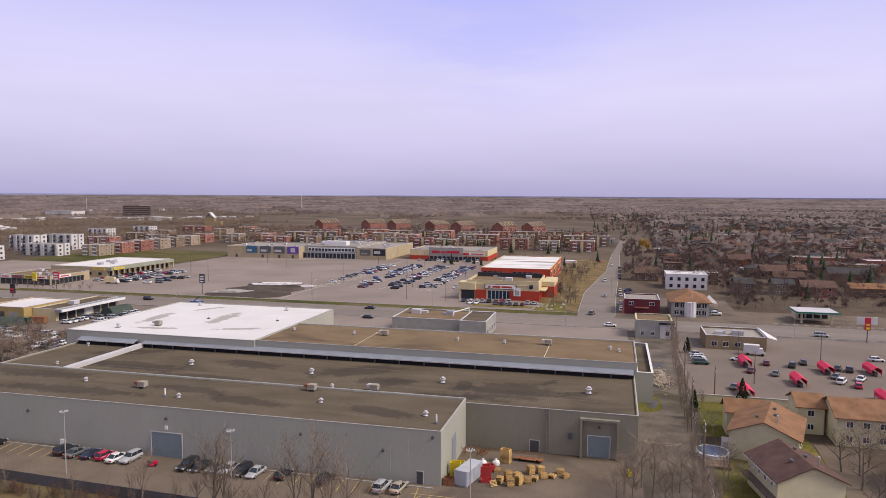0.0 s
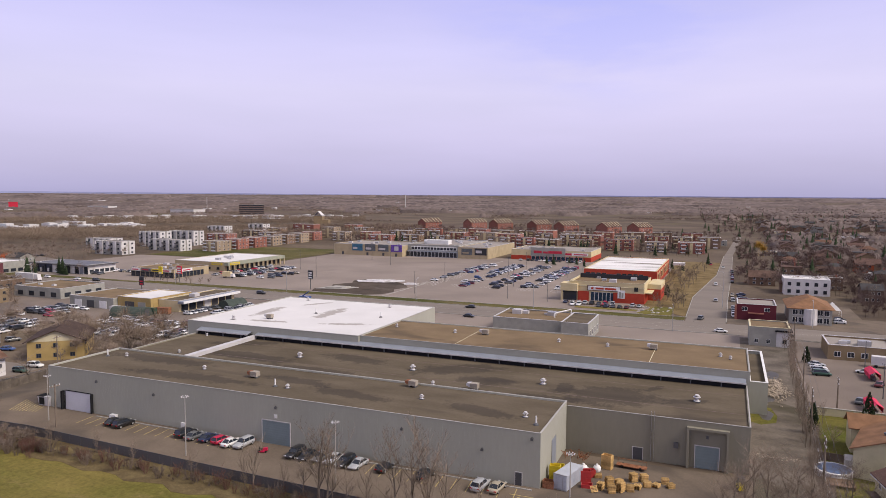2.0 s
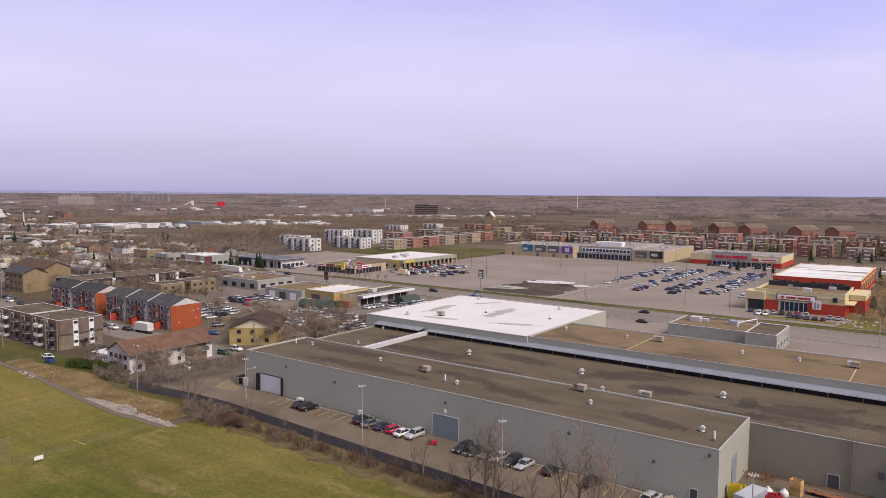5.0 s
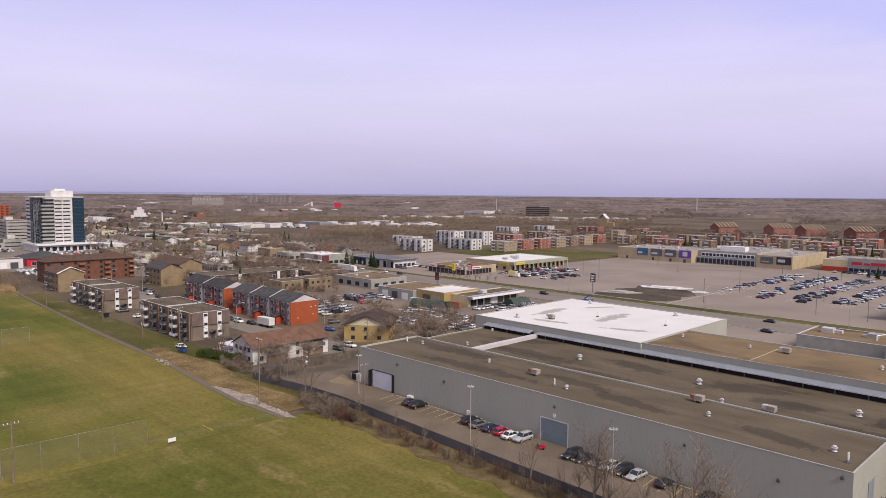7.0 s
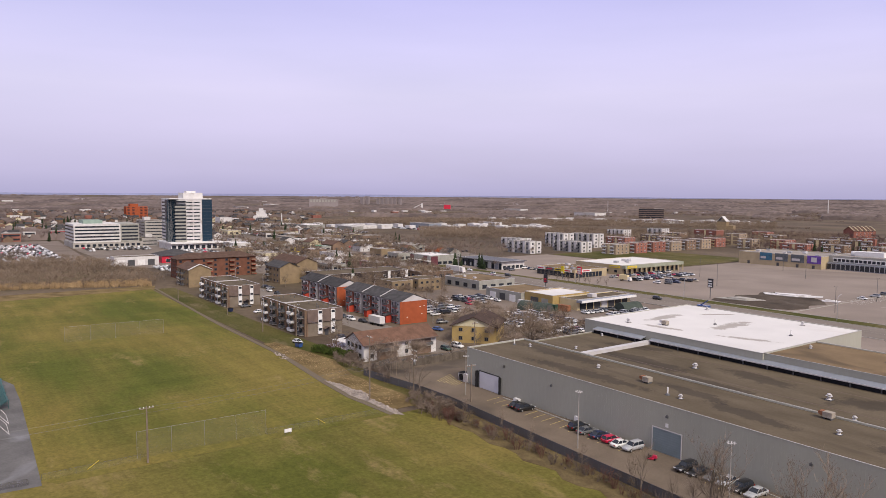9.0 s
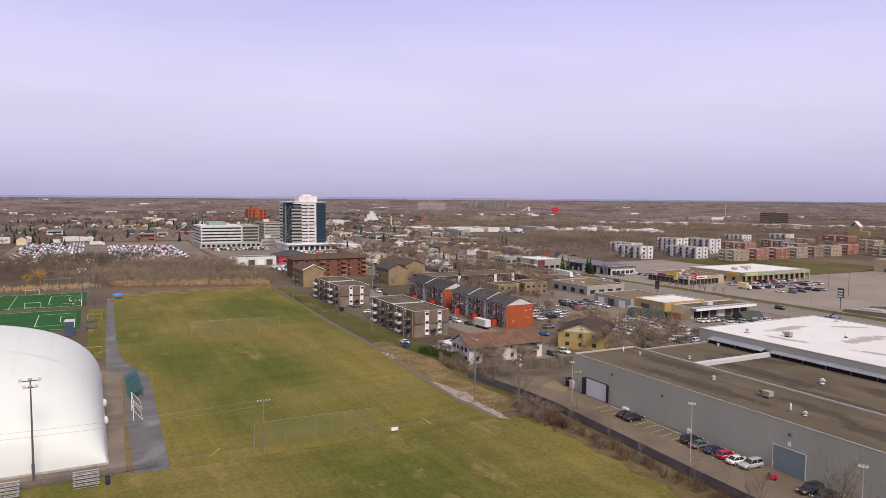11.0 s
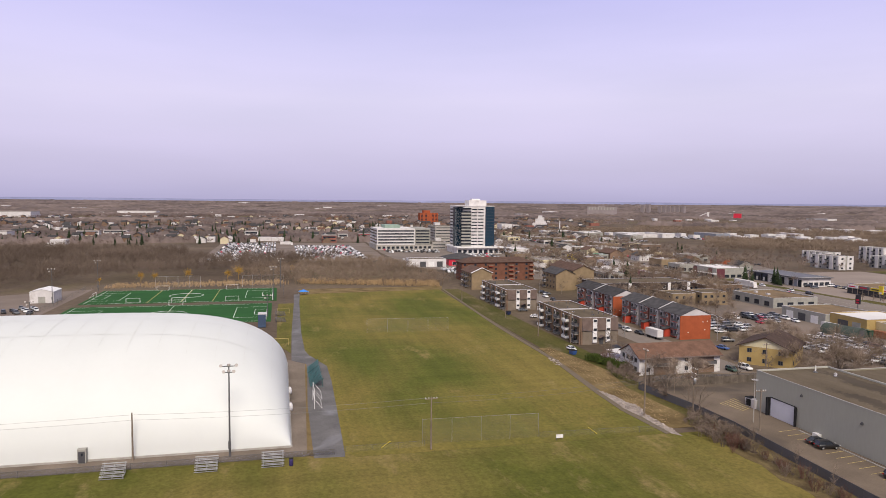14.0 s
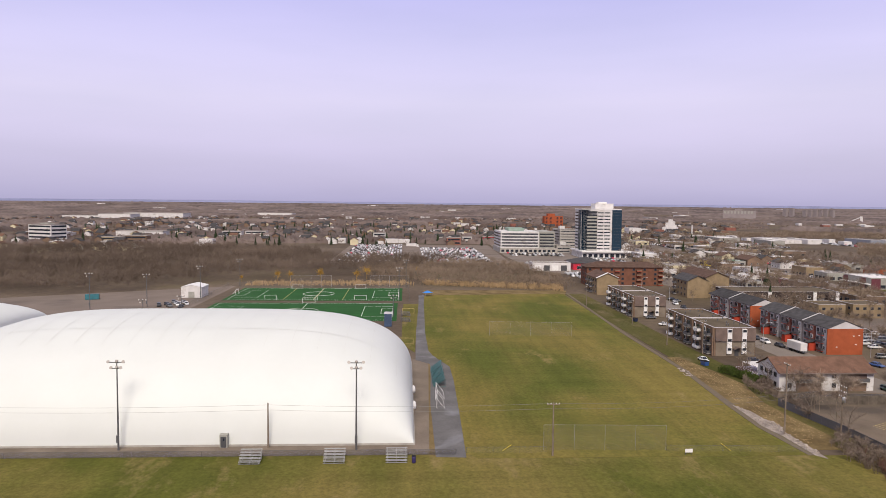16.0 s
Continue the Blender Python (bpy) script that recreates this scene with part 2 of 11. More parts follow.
BIG_WHITE_ROOF = stained(mat("white_wing_membrane", (0.64, 0.62, 0.61), 0.8, 0.05, 0.08, 2.0, 0.05, stain=(0.56, 0.52, 0.49), stains=0.25), ((-132, 179, 16, 3.4, 93), (-112.5, 184, 18, 4.2, 93), (-99, 170, 12, 2.4, 20), (-126, 198, 9, 2, 60), (-122, 165, 12, 2.2, 8)), (0.2, 0.165, 0.13))
# black seals and eaves, and the painted shade under the roof ledge
BLACK_TRIM_AND_SHADE = mat("black_trim_and_shade", (0.02, 0.02, 0.022), 0.8, 0.1, 1, 4, 0)
STEEL = mat("galvanised_steel", (0.45, 0.45, 0.46), 0.4, 0.1, 1, 6, 0.0, metal=0.6)
DARK_STEEL = mat("dark_steel", (0.09, 0.09, 0.095), 0.5, 0.12, 1, 6, 0.0)
WOOD = mat("grey_pole_wood", (0.2, 0.16, 0.125), 0.9, 0.25, 1.5, 8, 0.3, stretch=(1, 1, 0.2))
BARK = mat("bark", (0.18, 0.146, 0.118), 0.95, 0.3, 1.5, 9, 0.5, spread=0.2)
TWIG = mat("bare_twigs", (0.17, 0.132, 0.106), 0.95, 0.25, 0.3, 4, 0.0, spread=0.25)
EVERGREEN = mat("conifer_needles", (0.03, 0.045, 0.022), 0.9, 0.35, 0.8, 5, 0.2, spread=0.3)
HEDGE_GREEN = mat("cedar_hedge_foliage", (0.06, 0.085, 0.02), 0.9, 0.35, 0.8, 5, 0.2)
YELLOW_WILLOW = mat("yellow_willow_twigs", (0.42, 0.26, 0.06), 0.9, 0.25, 0.6, 5, 0.0)
REED = mat("dry_reeds", (0.42, 0.3, 0.17), 0.95, 0.25, 0.3, 3, 0.1)
GLASS = gloss("window_glass", (0.025, 0.03, 0.04), 0.06)
GLASS_BLUE = gloss("blue_curtain_glass", (0.018, 0.04, 0.065), 0.08)
WHITE_TRIM = mat("white_trim", (0.72, 0.71, 0.7), 0.6, 0.08, 1, 6, 0.0)
BEIGE = mat("beige_stucco", (0.42, 0.34, 0.22), 0.85, 0.12, 0.2, 5, 0.1)
CREAM = mat("cream_siding", (0.58, 0.52, 0.35), 0.8, 0.08, 0.4, 6, 0.0)
YELLOW_WALL = mat("yellow_siding", (0.38, 0.275, 0.115), 0.8, 0.1, 0.4, 6, 0.0)
RED_BRICK = mat("red_brick", (0.27, 0.115, 0.088), 0.9, 0.15, 0.4, 9, 0.15, spread=0.2)
ORANGE_BRICK = mat("orange_red_brick", (0.33, 0.085, 0.038), 0.9, 0.12, 0.4, 9, 0.15)
BROWN_BRICK = mat("brown_brick", (0.2, 0.135, 0.095), 0.9, 0.15, 0.4, 9, 0.15, spread=0.2)
TAN_BRICK = mat("tan_brick", (0.255, 0.19, 0.115), 0.9, 0.12, 0.4, 9, 0.15)
GREY_WALL = mat("grey_siding", (0.315, 0.31, 0.28), 0.8, 0.12, 0.4, 6, 0.05)
DARK_BAND = mat("brown_mansard_shingle", (0.15, 0.11, 0.095), 0.85, 0.15, 0.5, 8, 0.1)
WHITE_WALL = mat("white_render", (0.6, 0.58, 0.57), 0.75, 0.1, 0.3, 5, 0.0, stain=(0.4, 0.37, 0.34), stains=0.3)
RED_PANEL = mat("red_panel", (0.42, 0.06, 0.035), 0.7, 0.1, 0.3, 5, 0.0)
CREAM_PANEL = mat("cream_panel", (0.6, 0.5, 0.3), 0.8, 0.08, 0.3, 5, 0.0)
SHINGLE_GREY = mat("dark_grey_shingles", (0.06, 0.058, 0.06), 0.9, 0.25, 0.5, 7, 0.15, spread=0.25)
SHINGLE_BROWN = mat("brown_shingles", (0.1, 0.063, 0.049), 0.9, 0.2, 0.5, 7, 0.15, spread=0.25)
SHINGLE_RED = mat("maroon_shingles", (0.115, 0.07, 0.058), 0.9, 0.2, 0.5, 7, 0.15)
SHINGLE_ORANGE = mat("tan_orange_shingles", (0.235, 0.128, 0.072), 0.9, 0.2, 0.5, 7, 0.15)
DOME_SKIN = mat("white_dome_fabric", (0.622, 0.646, 0.625), 0.6, 0.02, 0.1, 1.0, 0.0)
DOME_GRIME = mat("dome_seam", (0.61, 0.625, 0.606), 0.6, 0.06, 0.3, 2.0, 0.0)
TEAL = mat("teal_bench_paint", (0.018, 0.09, 0.09), 0.6, 0.1, 1, 6, 0.0)
RUBBER = mat("tyre_rubber", (0.02, 0.02, 0.02), 0.9, 0.1, 2, 8, 0.0)
PALLET = mat("pallet_wood", (0.45, 0.29, 0.12), 0.85, 0.25, 1.0, 8, 0.1, spread=0.25)


# ---- building blocks ----
class Geo:
    """Collects corners and faces of one mesh."""
    def __init__(self):
        self.v, self.f = [], []

    def add(self, verts, faces):
        k = len(self.v)
        self.v += [tuple(p) for p in verts]
        self.f += [tuple(i + k for i in face) for face in faces]
        return self

    def box(self, x0, y0, z0, x1, y1, z1, rz=0.0):
        pts = [(x, y, z) for z in (z0, z1) for x, y in ((x0, y0), (x1, y0), (x1, y1), (x0, y1))]
        if rz:
            cx, cy, c, s = (x0 + x1) / 2, (y0 + y1) / 2, math.cos(radians(rz)), math.sin(radians(rz))
            pts = [(cx + (x - cx) * c - (y - cy) * s, cy + (x - cx) * s + (y - cy) * c, z) for x, y, z in pts]
        return self.add(pts, [(3, 2, 1, 0), (4, 5, 6, 7), (0, 1, 5, 4), (1, 2, 6, 5), (2, 3, 7, 6), (3, 0, 4, 7)])

    def prism(self, poly, z0, z1):
        n = len(poly)
        return self.add([(x, y, z0) for x, y in poly] + [(x, y, z1) for x, y in poly],
                        [tuple(range(n - 1, -1, -1)), tuple(range(n, 2 * n))] + [(i, (i + 1) % n, n + (i + 1) % n, n + i) for i in range(n)])

    def beam(self, p, q, r0, r1=None, n=5):
        """A tapered round bar from p to q."""
        p, q, r1 = Vector(p), Vector(q), r0 if r1 is None else r1
        d = (q - p).normalized()
        a = d.orthogonal().normalized()
        b = d.cross(a)
        ring = [(math.cos(2 * math.pi * i / n), math.sin(2 * math.pi * i / n)) for i in range(n)]
        return self.add([p + r0 * (c * a + s * b) for c, s in ring] + [q + r1 * (c * a + s * b) for c, s in ring],
                        [tuple(range(n - 1, -1, -1)), tuple(range(n, 2 * n))] + [(i, (i + 1) % n, n + (i + 1) % n, n + i) for i in range(n)])

    def lathe(self, profile, n=10, cx=0.0, cy=0.0):
        """Rings of (radius, z), turned about a standing axis, closed at both ends."""
        k = len(profile)
        pts = [(cx + r * math.cos(2 * math.pi * i / n), cy + r * math.sin(2 * math.pi * i / n), z) for r, z in profile for i in range(n)]
        fs = [(j * n + i, j * n + (i + 1) % n, (j + 1) * n + (i + 1) % n, (j + 1) * n + i) for j in range(k - 1) for i in range(n)]
        return self.add(pts, fs + [tuple(range(n - 1, -1, -1)), tuple(range((k - 1) * n, k * n))])

    def gable(self, x0, y0, x1, y1, z0, z1, along="x", over=0.4, thick=0.25):
        """A pitched roof of two slabs; the ridge runs along the given axis."""
        if along == "x":
            ym = (y0 + y1) / 2
            k = (z1 - z0) / (ym - y0)
            sec = [(y0 - over, z0 - over * k), (ym, z1), (y1 + over, z0 - over * k), (y1 + over, z0 - over * k + thick), (ym, z1 + thick), (y0 - over, z0 - over * k + thick)]
            pts = [(x, y, z) for x in (x0 - over, x1 + over) for y, z in sec]
        else:
            xm = (x0 + x1) / 2
            k = (z1 - z0) / (xm - x0)
            sec = [(x0 - over, z0 - over * k), (xm, z1), (x1 + over, z0 - over * k), (x1 + over, z0 - over * k + thick), (xm, z1 + thick), (x0 - over, z0 - over * k + thick)]
            pts = [(x, y, z) for y in (y1 + over, y0 - over) for x, z in sec]
        fs = [(0, 1, 4, 5), (1, 2, 3, 4), (11, 10, 7, 6), (10, 9, 8, 7)] + [(i, i + 6, (i + 1) % 6 + 6, (i + 1) % 6) for i in range(6)]
        return self.add(pts, fs)

    def house(self, x0, y0, x1, y1, z0, z1, zr, along="x"):
        """Walls with two gable ends, one closed shell."""
        if along == "x":
            ym = (y0 + y1) / 2
            sec = [(y0, z0), (y1, z0), (y1, z1), (ym, zr), (y0, z1)]
            pts = [(x, y, z) for x in (x0, x1) for y, z in sec]
        else:
            xm = (x0 + x1) / 2
            sec = [(x0, z0), (x1, z0), (x1, z1), (xm, zr), (x0, z1)]
            pts = [(x, y, z) for y in (y1, y0) for x, z in sec]
        return self.add(pts, [(4, 3, 2, 1, 0), (5, 6, 7, 8, 9)] + [(i, (i + 1) % 5, (i + 1) % 5 + 5, i + 5) for i in range(5)])

    def hip(self, x0, y0, x1, y1, z0, z1, over=0.5):
        x0, y0, x1, y1 = x0 - over, y0 - over, x1 + over, y1 + over
        if x1 - x0 > y1 - y0:
            r, ym = (y1 - y0) / 2, (y0 + y1) / 2
            top = [(x0 + r, ym, z1), (x1 - r, ym, z1)]
        else:
            r, xm = (x1 - x0) / 2, (x0 + x1) / 2
            top = [(xm, y0 + r, z1), (xm, y1 - r, z1)]
        low = [(x0, y0), (x1, y0), (x1, y1), (x0, y1)]
        pts = [(x, y, z0 - 0.2) for x, y in low] + [(x, y, z0) for x, y in low] + top
        fs = [(3, 2, 1, 0)] + [(i, (i + 1) % 4, (i + 1) % 4 + 4, i + 4) for i in range(4)]
        if x1 - x0 > y1 - y0:
            fs += [(4, 5, 9, 8), (5, 6, 9), (6, 7, 8, 9), (7, 4, 8)]
        else:
            fs += [(4, 5, 8), (5, 6, 9, 8), (6, 7, 9), (7, 4, 8, 9)]
        return self.add(pts, fs)

    def mesh(self, name, material, smooth=False):
        me = bpy.data.meshes.new(name)
        me.from_pydata(self.v, [], self.f)
        me.materials.append(material)
        if smooth:
            me.polygons.foreach_set("use_smooth", [True] * len(me.polygons))
        me.update()
        return me


def fast_mesh(name, verts, faces, material):
    """A mesh from arrays: verts (n, 3), faces (m, 3 or 4)."""
    me = bpy.data.meshes.new(name)
    k = faces.shape[1]
    me.vertices.add(len(verts))
    me.vertices.foreach_set("co", np.ascontiguousarray(verts, dtype=np.float32).ravel())
    me.loops.add(faces.size)
    me.loops.foreach_set("vertex_index", np.ascontiguousarray(faces, dtype=np.int32).ravel())
    me.polygons.add(len(faces))
    me.polygons.foreach_set("loop_start", np.arange(0, faces.size, k, dtype=np.int32))
    me.materials.append(material)
    me.update(calc_edges=True)
    me.validate()
    return me


def thing(name, label, category, x=0.0, y=0.0, z=0.0, rz=0.0, group="", kind=""):
    ob = new(name)
    ob.empty_display_size = 0.5
    ob.matrix_basis = pose(x, y, z, 0, 0, rz)
    return tagged(ob, label, category, group, kind)


def part(name, geo, material, parent, label="", smooth=False, at=None):
    """One mesh under a thing or a part; geo may be a Geo or mesh data to share."""
    ob = new(name, geo if isinstance(geo, bpy.types.Mesh) else geo.mesh(name, material, smooth))
    ob.parent = parent
    if at is not None:
        ob.matrix_basis = at
    return tagged(ob, label)


def solid(name, geo, material, label, category="", kind="", group="", smooth=False):
    """A top-level thing of one mesh."""
    return tagged(new(name, geo.mesh(name, material, smooth)), label, category, group, kind)


def sheet(name, poly, material, label, category, z=0.0, thick=0.3):
    """A flat piece of ground that lies z above the town's level."""
    return solid(name, Geo().prism(poly, z - thick, z), material, label, category, "structure")


def rect(x0, y0, x1, y1):
    return [(x0, y0), (x1, y0), (x1, y1), (x0, y1)]


PANES = {}


def window(parent, x, y, z, w, h, facing, frame_mat=None, name="window", glass=None, bars=1):
    """A framed window on a wall; facing is the wall's outward side: -y, +x, +y or -x."""
    frame_mat, glass = frame_mat or WHITE_TRIM, glass or GLASS
    key = (round(w, 2), round(h, 2), frame_mat.name, glass.name, bars)
    if key not in PANES:
        f, b = Geo(), 0.09
        f.box(-w / 2, -0.08, 0, w / 2, 0.02, b).box(-w / 2, -0.08, h - b, w / 2, 0.02, h)
        f.box(-w / 2, -0.08, b, -w / 2 + b, 0.02, h - b).box(w / 2 - b, -0.08, b, w / 2, 0.02, h - b)
        for i in range(bars):
            c = -w / 2 + (i + 1) * w / (bars + 1)
            f.box(c - 0.04, -0.07, b, c + 0.04, 0.02, h - b)
        PANES[key] = (f.mesh("window", frame_mat), Geo().box(-w / 2 + b, -0.035, b, w / 2 - b, 0.01, h - b).mesh("pane", glass))
    rz = {"-y": 0, "+x": 90, "+y": 180, "-x": 270}[facing]
    o = parent.matrix_basis.translation
    if math.hypot(o.x + x, o.y + y) > 300:      # far off: frame and pane in one mesh
        if ("far",) + key not in PANES:
            f, b = Geo().box(-w / 2, -0.08, 0, w / 2, 0.02, h).box(-w / 2 + 0.1, -0.1, 0.1, w / 2 - 0.1, -0.06, h - 0.1), 0.09
            me = f.mesh("window", frame_mat)
            me.materials.append(glass)
            me.polygons.foreach_set("material_index", [0] * 6 + [1] * 6)
            PANES[("far",) + key] = me
        return part(name, PANES[("far",) + key], None, parent, at=pose(x, y, z, 0, 0, rz))
    win = part(name, PANES[key][0], None, parent, at=pose(x, y, z, 0, 0, rz))
    part("pane", PANES[key][1], None, win)
    return win


def window_row(parent, facing, wall, a, b, z, n, w, h, **kw):
    """n windows spread from a to b along a wall whose plane is at `wall`."""
    for i in range(n):
        c = a + (i + 0.5) * (b - a) / n
        if facing in ("-y", "+y"):
            window(parent, c, wall, z, w, h, facing, **kw)
        else:
            window(parent, wall, c, z, w, h, facing, **kw)


def flat_block(parent, x0, y0, x1, y1, z0, z1, wall_mat, roof_mat, lip=0.35, rim=0.5, coping=None, wall="wall", roof="roof"):
    """Walls up to a parapet, a roof sunk behind it and a thin coping on top."""
    g = Geo()
    t = 0.3
    g.box(x0, y0, z0, x1, y0 + t, z1).box(x0, y1 - t, z0, x1, y1, z1)
    g.box(x0, y0 + t, z0, x0 + t, y1 - t, z1).box(x1 - t, y0 + t, z0, x1, y1 - t, z1)
    w = part(wall, g, wall_mat, parent)
    part(roof, Geo().box(x0 + t, y0 + t, z1 - lip - 0.3, x1 - t, y1 - t, z1 - lip), roof_mat, parent)
    if coping:
        c = Geo()
        e = 0.06
        c.box(x0 - e, y0 - e, z1, x1 + e, y0 + rim, z1 + 0.08).box(x0 - e, y1 - rim, z1, x1 + e, y1 + e, z1 + 0.08)
        c.box(x0 - e, y0 + rim, z1, x0 + rim, y1 - rim, z1 + 0.08).box(x1 - rim, y0 + rim, z1, x1 + e, y1 - rim, z1 + 0.08)
        part("coping", c, coping, parent)
    return w


# ---- ground, roads, fields ----
def rise(x, y):
    """The land lies level round the town and swells slowly towards the horizon."""
    r = math.hypot(x, y)
    return 40.5 * max(0.0, (r - 2300) / 2550) ** 1.5 if r > 2300 else 0.0


def make_ground():
    radii = [0, 60, 130, 220, 330, 460, 620, 820, 1050, 1300, 1600, 1950, 2350, 2800, 3300, 3800, 4300, 4850]
    n = 96
    verts, faces = [(0, 0, 0)], []
    for r in radii[1:]:
        for i in range(n):
            a = 2 * math.pi * i / n
            x, y = r * math.cos(a), r * math.sin(a)
            verts.append((x, y, rise(x, y) + (2.5 * noise.noise((x / 500, y / 500, 0)) if r > 1400 else 0)))
    for i in range(n):
        faces.append((0, 1 + i, 1 + (i + 1) % n))
    for k in range(len(radii) - 2):
        a, b = 1 + k * n, 1 + (k + 1) * n
        faces += [(a + i, b + i, b + (i + 1) % n, a + (i + 1) % n) for i in range(n)]
    g = Geo()
    g.add(verts, faces)
    return solid("ground", g, GROUND, "brown early-spring ground with dry grass and bare soil", "ground", "structure", smooth=True)


make_ground()
sheet("field", [(-362, 8.5), (-330, 7.5), (-255, 6.0), (-222, 6.0), (-205, 10), (-128.2, 10), (-128.2, 80.4), (-160, 80), (-370, 85)], GRASS, "mown sports field, green with worn yellow patches", "grass field", 0.04)
sheet("grass_verge", [(-131, -200), (60, -200), (60, 60), (-5, 91), (-128, 91), (-128, 14), (-131, 12)], GRASS_NEAR, "patchy green and straw-coloured grass below the fence", "grass", 0.06)
sheet("hedge_bank", [(-133, 86.5)] + [(-129 + 3.4 * i, 86.2 - 0.028 * 3.4 * i - 1.1 * math.sin(i * 1.9) - 0.7 * math.sin(i * 4.3)) for i in range(33)] + [(-18, 84.5), (-18, 93.5), (-131, 93.5)], LEAVES, "strip of dead leaves and dry grass along the fence", "ground", 0.09)
sheet("ditch_bank", [(-370, 86), (-262, 84), (-200, 84), (-131, 82), (-131, 93.5), (-160, 95), (-205, 97), (-255, 96), (-370, 96)], VERGE, "bank of green and straw-coloured grass beside the footpath", "ground", 0.05)
DIRT_PATH = mat("trodden_dirt", (0.2, 0.155, 0.115), 0.95, 0.25, 0.3, 2.5, 0.3, second=(0.15, 0.125, 0.09))
sheet("straw_bank", [(-214, 83), (-200, 82.4), (-174, 80.2), (-160, 79.9), (-131, 80.6), (-131, 86), (-139, 89.6), (-150, 88.6), (-163, 88), (-181, 91.6), (-196, 90), (-214, 87)], DRY, "rough straw-coloured grass on the bank above the footpath", "grass", 0.09)
sheet("footpath", [(-372, 86.8), (-255, 81.4), (-197, 80.8), (-160, 77.6), (-145, 76.9), (-128, 78.3), (-128, 79.6), (-145, 78.6), (-160, 79.6), (-197, 82.4), (-255, 82.8), (-372, 88.1)], DIRT_PATH, "narrow trodden dirt footpath along the field", "path", 0.11)
sheet("lot_south", rect(-160, 93.5, -20, 108.6), YARD, "worn brown-grey asphalt car park beside the warehouse", "car park", 0.06)
sheet("yard", [(-27, 80), (5.5, 100), (5.5, 126.4), (-27, 126.4)], YARD, "worn asphalt loading yard", "yard", 0.08)
sheet("west_yard", rect(-172, 93.5, -139.5, 135), YARD, "asphalt yard at the warehouse's end", "yard", 0.075)
sheet("alley", [(5, 100), (17, 100), (20.5, 256), (5, 256)], ALLEY, "muddy gravel alley with puddles", "alley", 0.05)
sheet("lot_east", [(19.5, 172), (100, 176), (120, 257), (21, 257)], ASPHALT, "grey asphalt car park", "car park", 0.05)
sheet("lot_north", rect(-150, 181, 20, 259), MALL_ASPHALT, "asphalt behind the warehouse", "car park", 0.04)
sheet("dealer_lot", rect(-300, 165, -144, 258), ASPHALT, "car dealer's asphalt lot", "car park", 0.05)
sheet("cross_road", [(-900, 246), (-430, 256), (-320, 259), (700, 259), (700, 281), (-330, 281), (-400, 271), (-430, 269), (-900, 259)], ROAD, "wide grey asphalt cross road", "road", 0.09)
sheet("north_street", [(-14, 281), (0.5, 281), (1, 353), (3, 460), (4, 600), (16, 900), (10, 900), (-2, 600), (-5, 455), (-14, 350)], ROAD, "straight asphalt street between trees and houses", "road", 0.10)
sheet("mall_lot", rect(-292, 290, -20, 506), MALL_ASPHALT, "large pale asphalt shopping centre car park", "car park", 0.06)
sheet("fitness_lot", rect(-420, 286, -276, 410), MALL_ASPHALT, "asphalt car park round the low shops", "car park", 0.05)
sheet("apartment_street", rect(-460, 120, -165, 133), ROAD, "asphalt street between the apartment blocks", "road", 0.05)
APRON = mat("dirty_concrete", (0.185, 0.15, 0.12), 0.9, 0.2, 0.12, 2.5, 0.2, stain=(0.11, 0.09, 0.07), stains=0.4)
sheet("dome_apron", [(-212, -110), (-130.5, -110), (-130.5, 4.8), (-206.5, 7.1), (-212, 7.0)], APRON, "pale dirt and concrete strip round the dome", "pavement", 0.07)
sheet("weed_strip", [(-130.6, 4.81), (-129, 6.4), (-156, 7.1), (-191, 7.7), (-205, 7.6), (-206.5, 7.11)], DRY, "strip of weeds between two asphalt strips", "grass", 0.09)
sheet("asphalt_path", [(-129, 6.0), (-128.6, 11.8), (-157, 12.6), (-185.6, 13.3), (-202, 13.2), (-211, 10.6), (-217, 8.8), (-224, 7.7), (-255, 7.5), (-330, 8.9), (-362, 10), (-362, 7), (-330, 6.4), (-256, 4.1), (-211, 3.3), (-205.7, 7.5), (-191, 7.2), (-164, 6.2)], PATH_ASPHALT, "grey asphalt path with damp patches", "path", 0.11)
sheet("back_lot", [(-290, -210), (-340, -210), (-386, -122), (-400, -96), (-284, -96), (-284, -120)], ASPHALT, "dusty asphalt lot behind the dome", "car park", 0.05)
sheet("far_lot", [(-558, -62), (-805, -62), (-805, 96), (-560, 86)], ASPHALT, "large car park full of cars", "car park", 0.05)
sheet("path_verge", [(-330, -0.8), (-236, -1.2), (-222, 3.2), (-256, 4.2), (-330, 6.5)], GRASS_NEAR, "strip of rough grass beside the path", "grass", 0.08)
sheet("town_asphalt", [(-430, 140), (-500, 96), (-640, 92), (-820, 100), (-905, 250), (-900, 420), (-560, 395), (-425, 350), (-425, 283), (-900, 262), (-900, 244), (-430, 254), (-345, 250), (-345, 214)], TOWN_LOT, "pale worn asphalt between the shops of the town", "car park", 0.03)
sheet("turf_back", rect(-391, -89, -341, -1.5), TURF, "bright green artificial turf pitch with white lines", "sports pitch", 0.10)
sheet("turf_front", rect(-333, -89, -282, -3.5), TURF, "bright green artificial turf pitch with white lines", "sports pitch", 0.10)


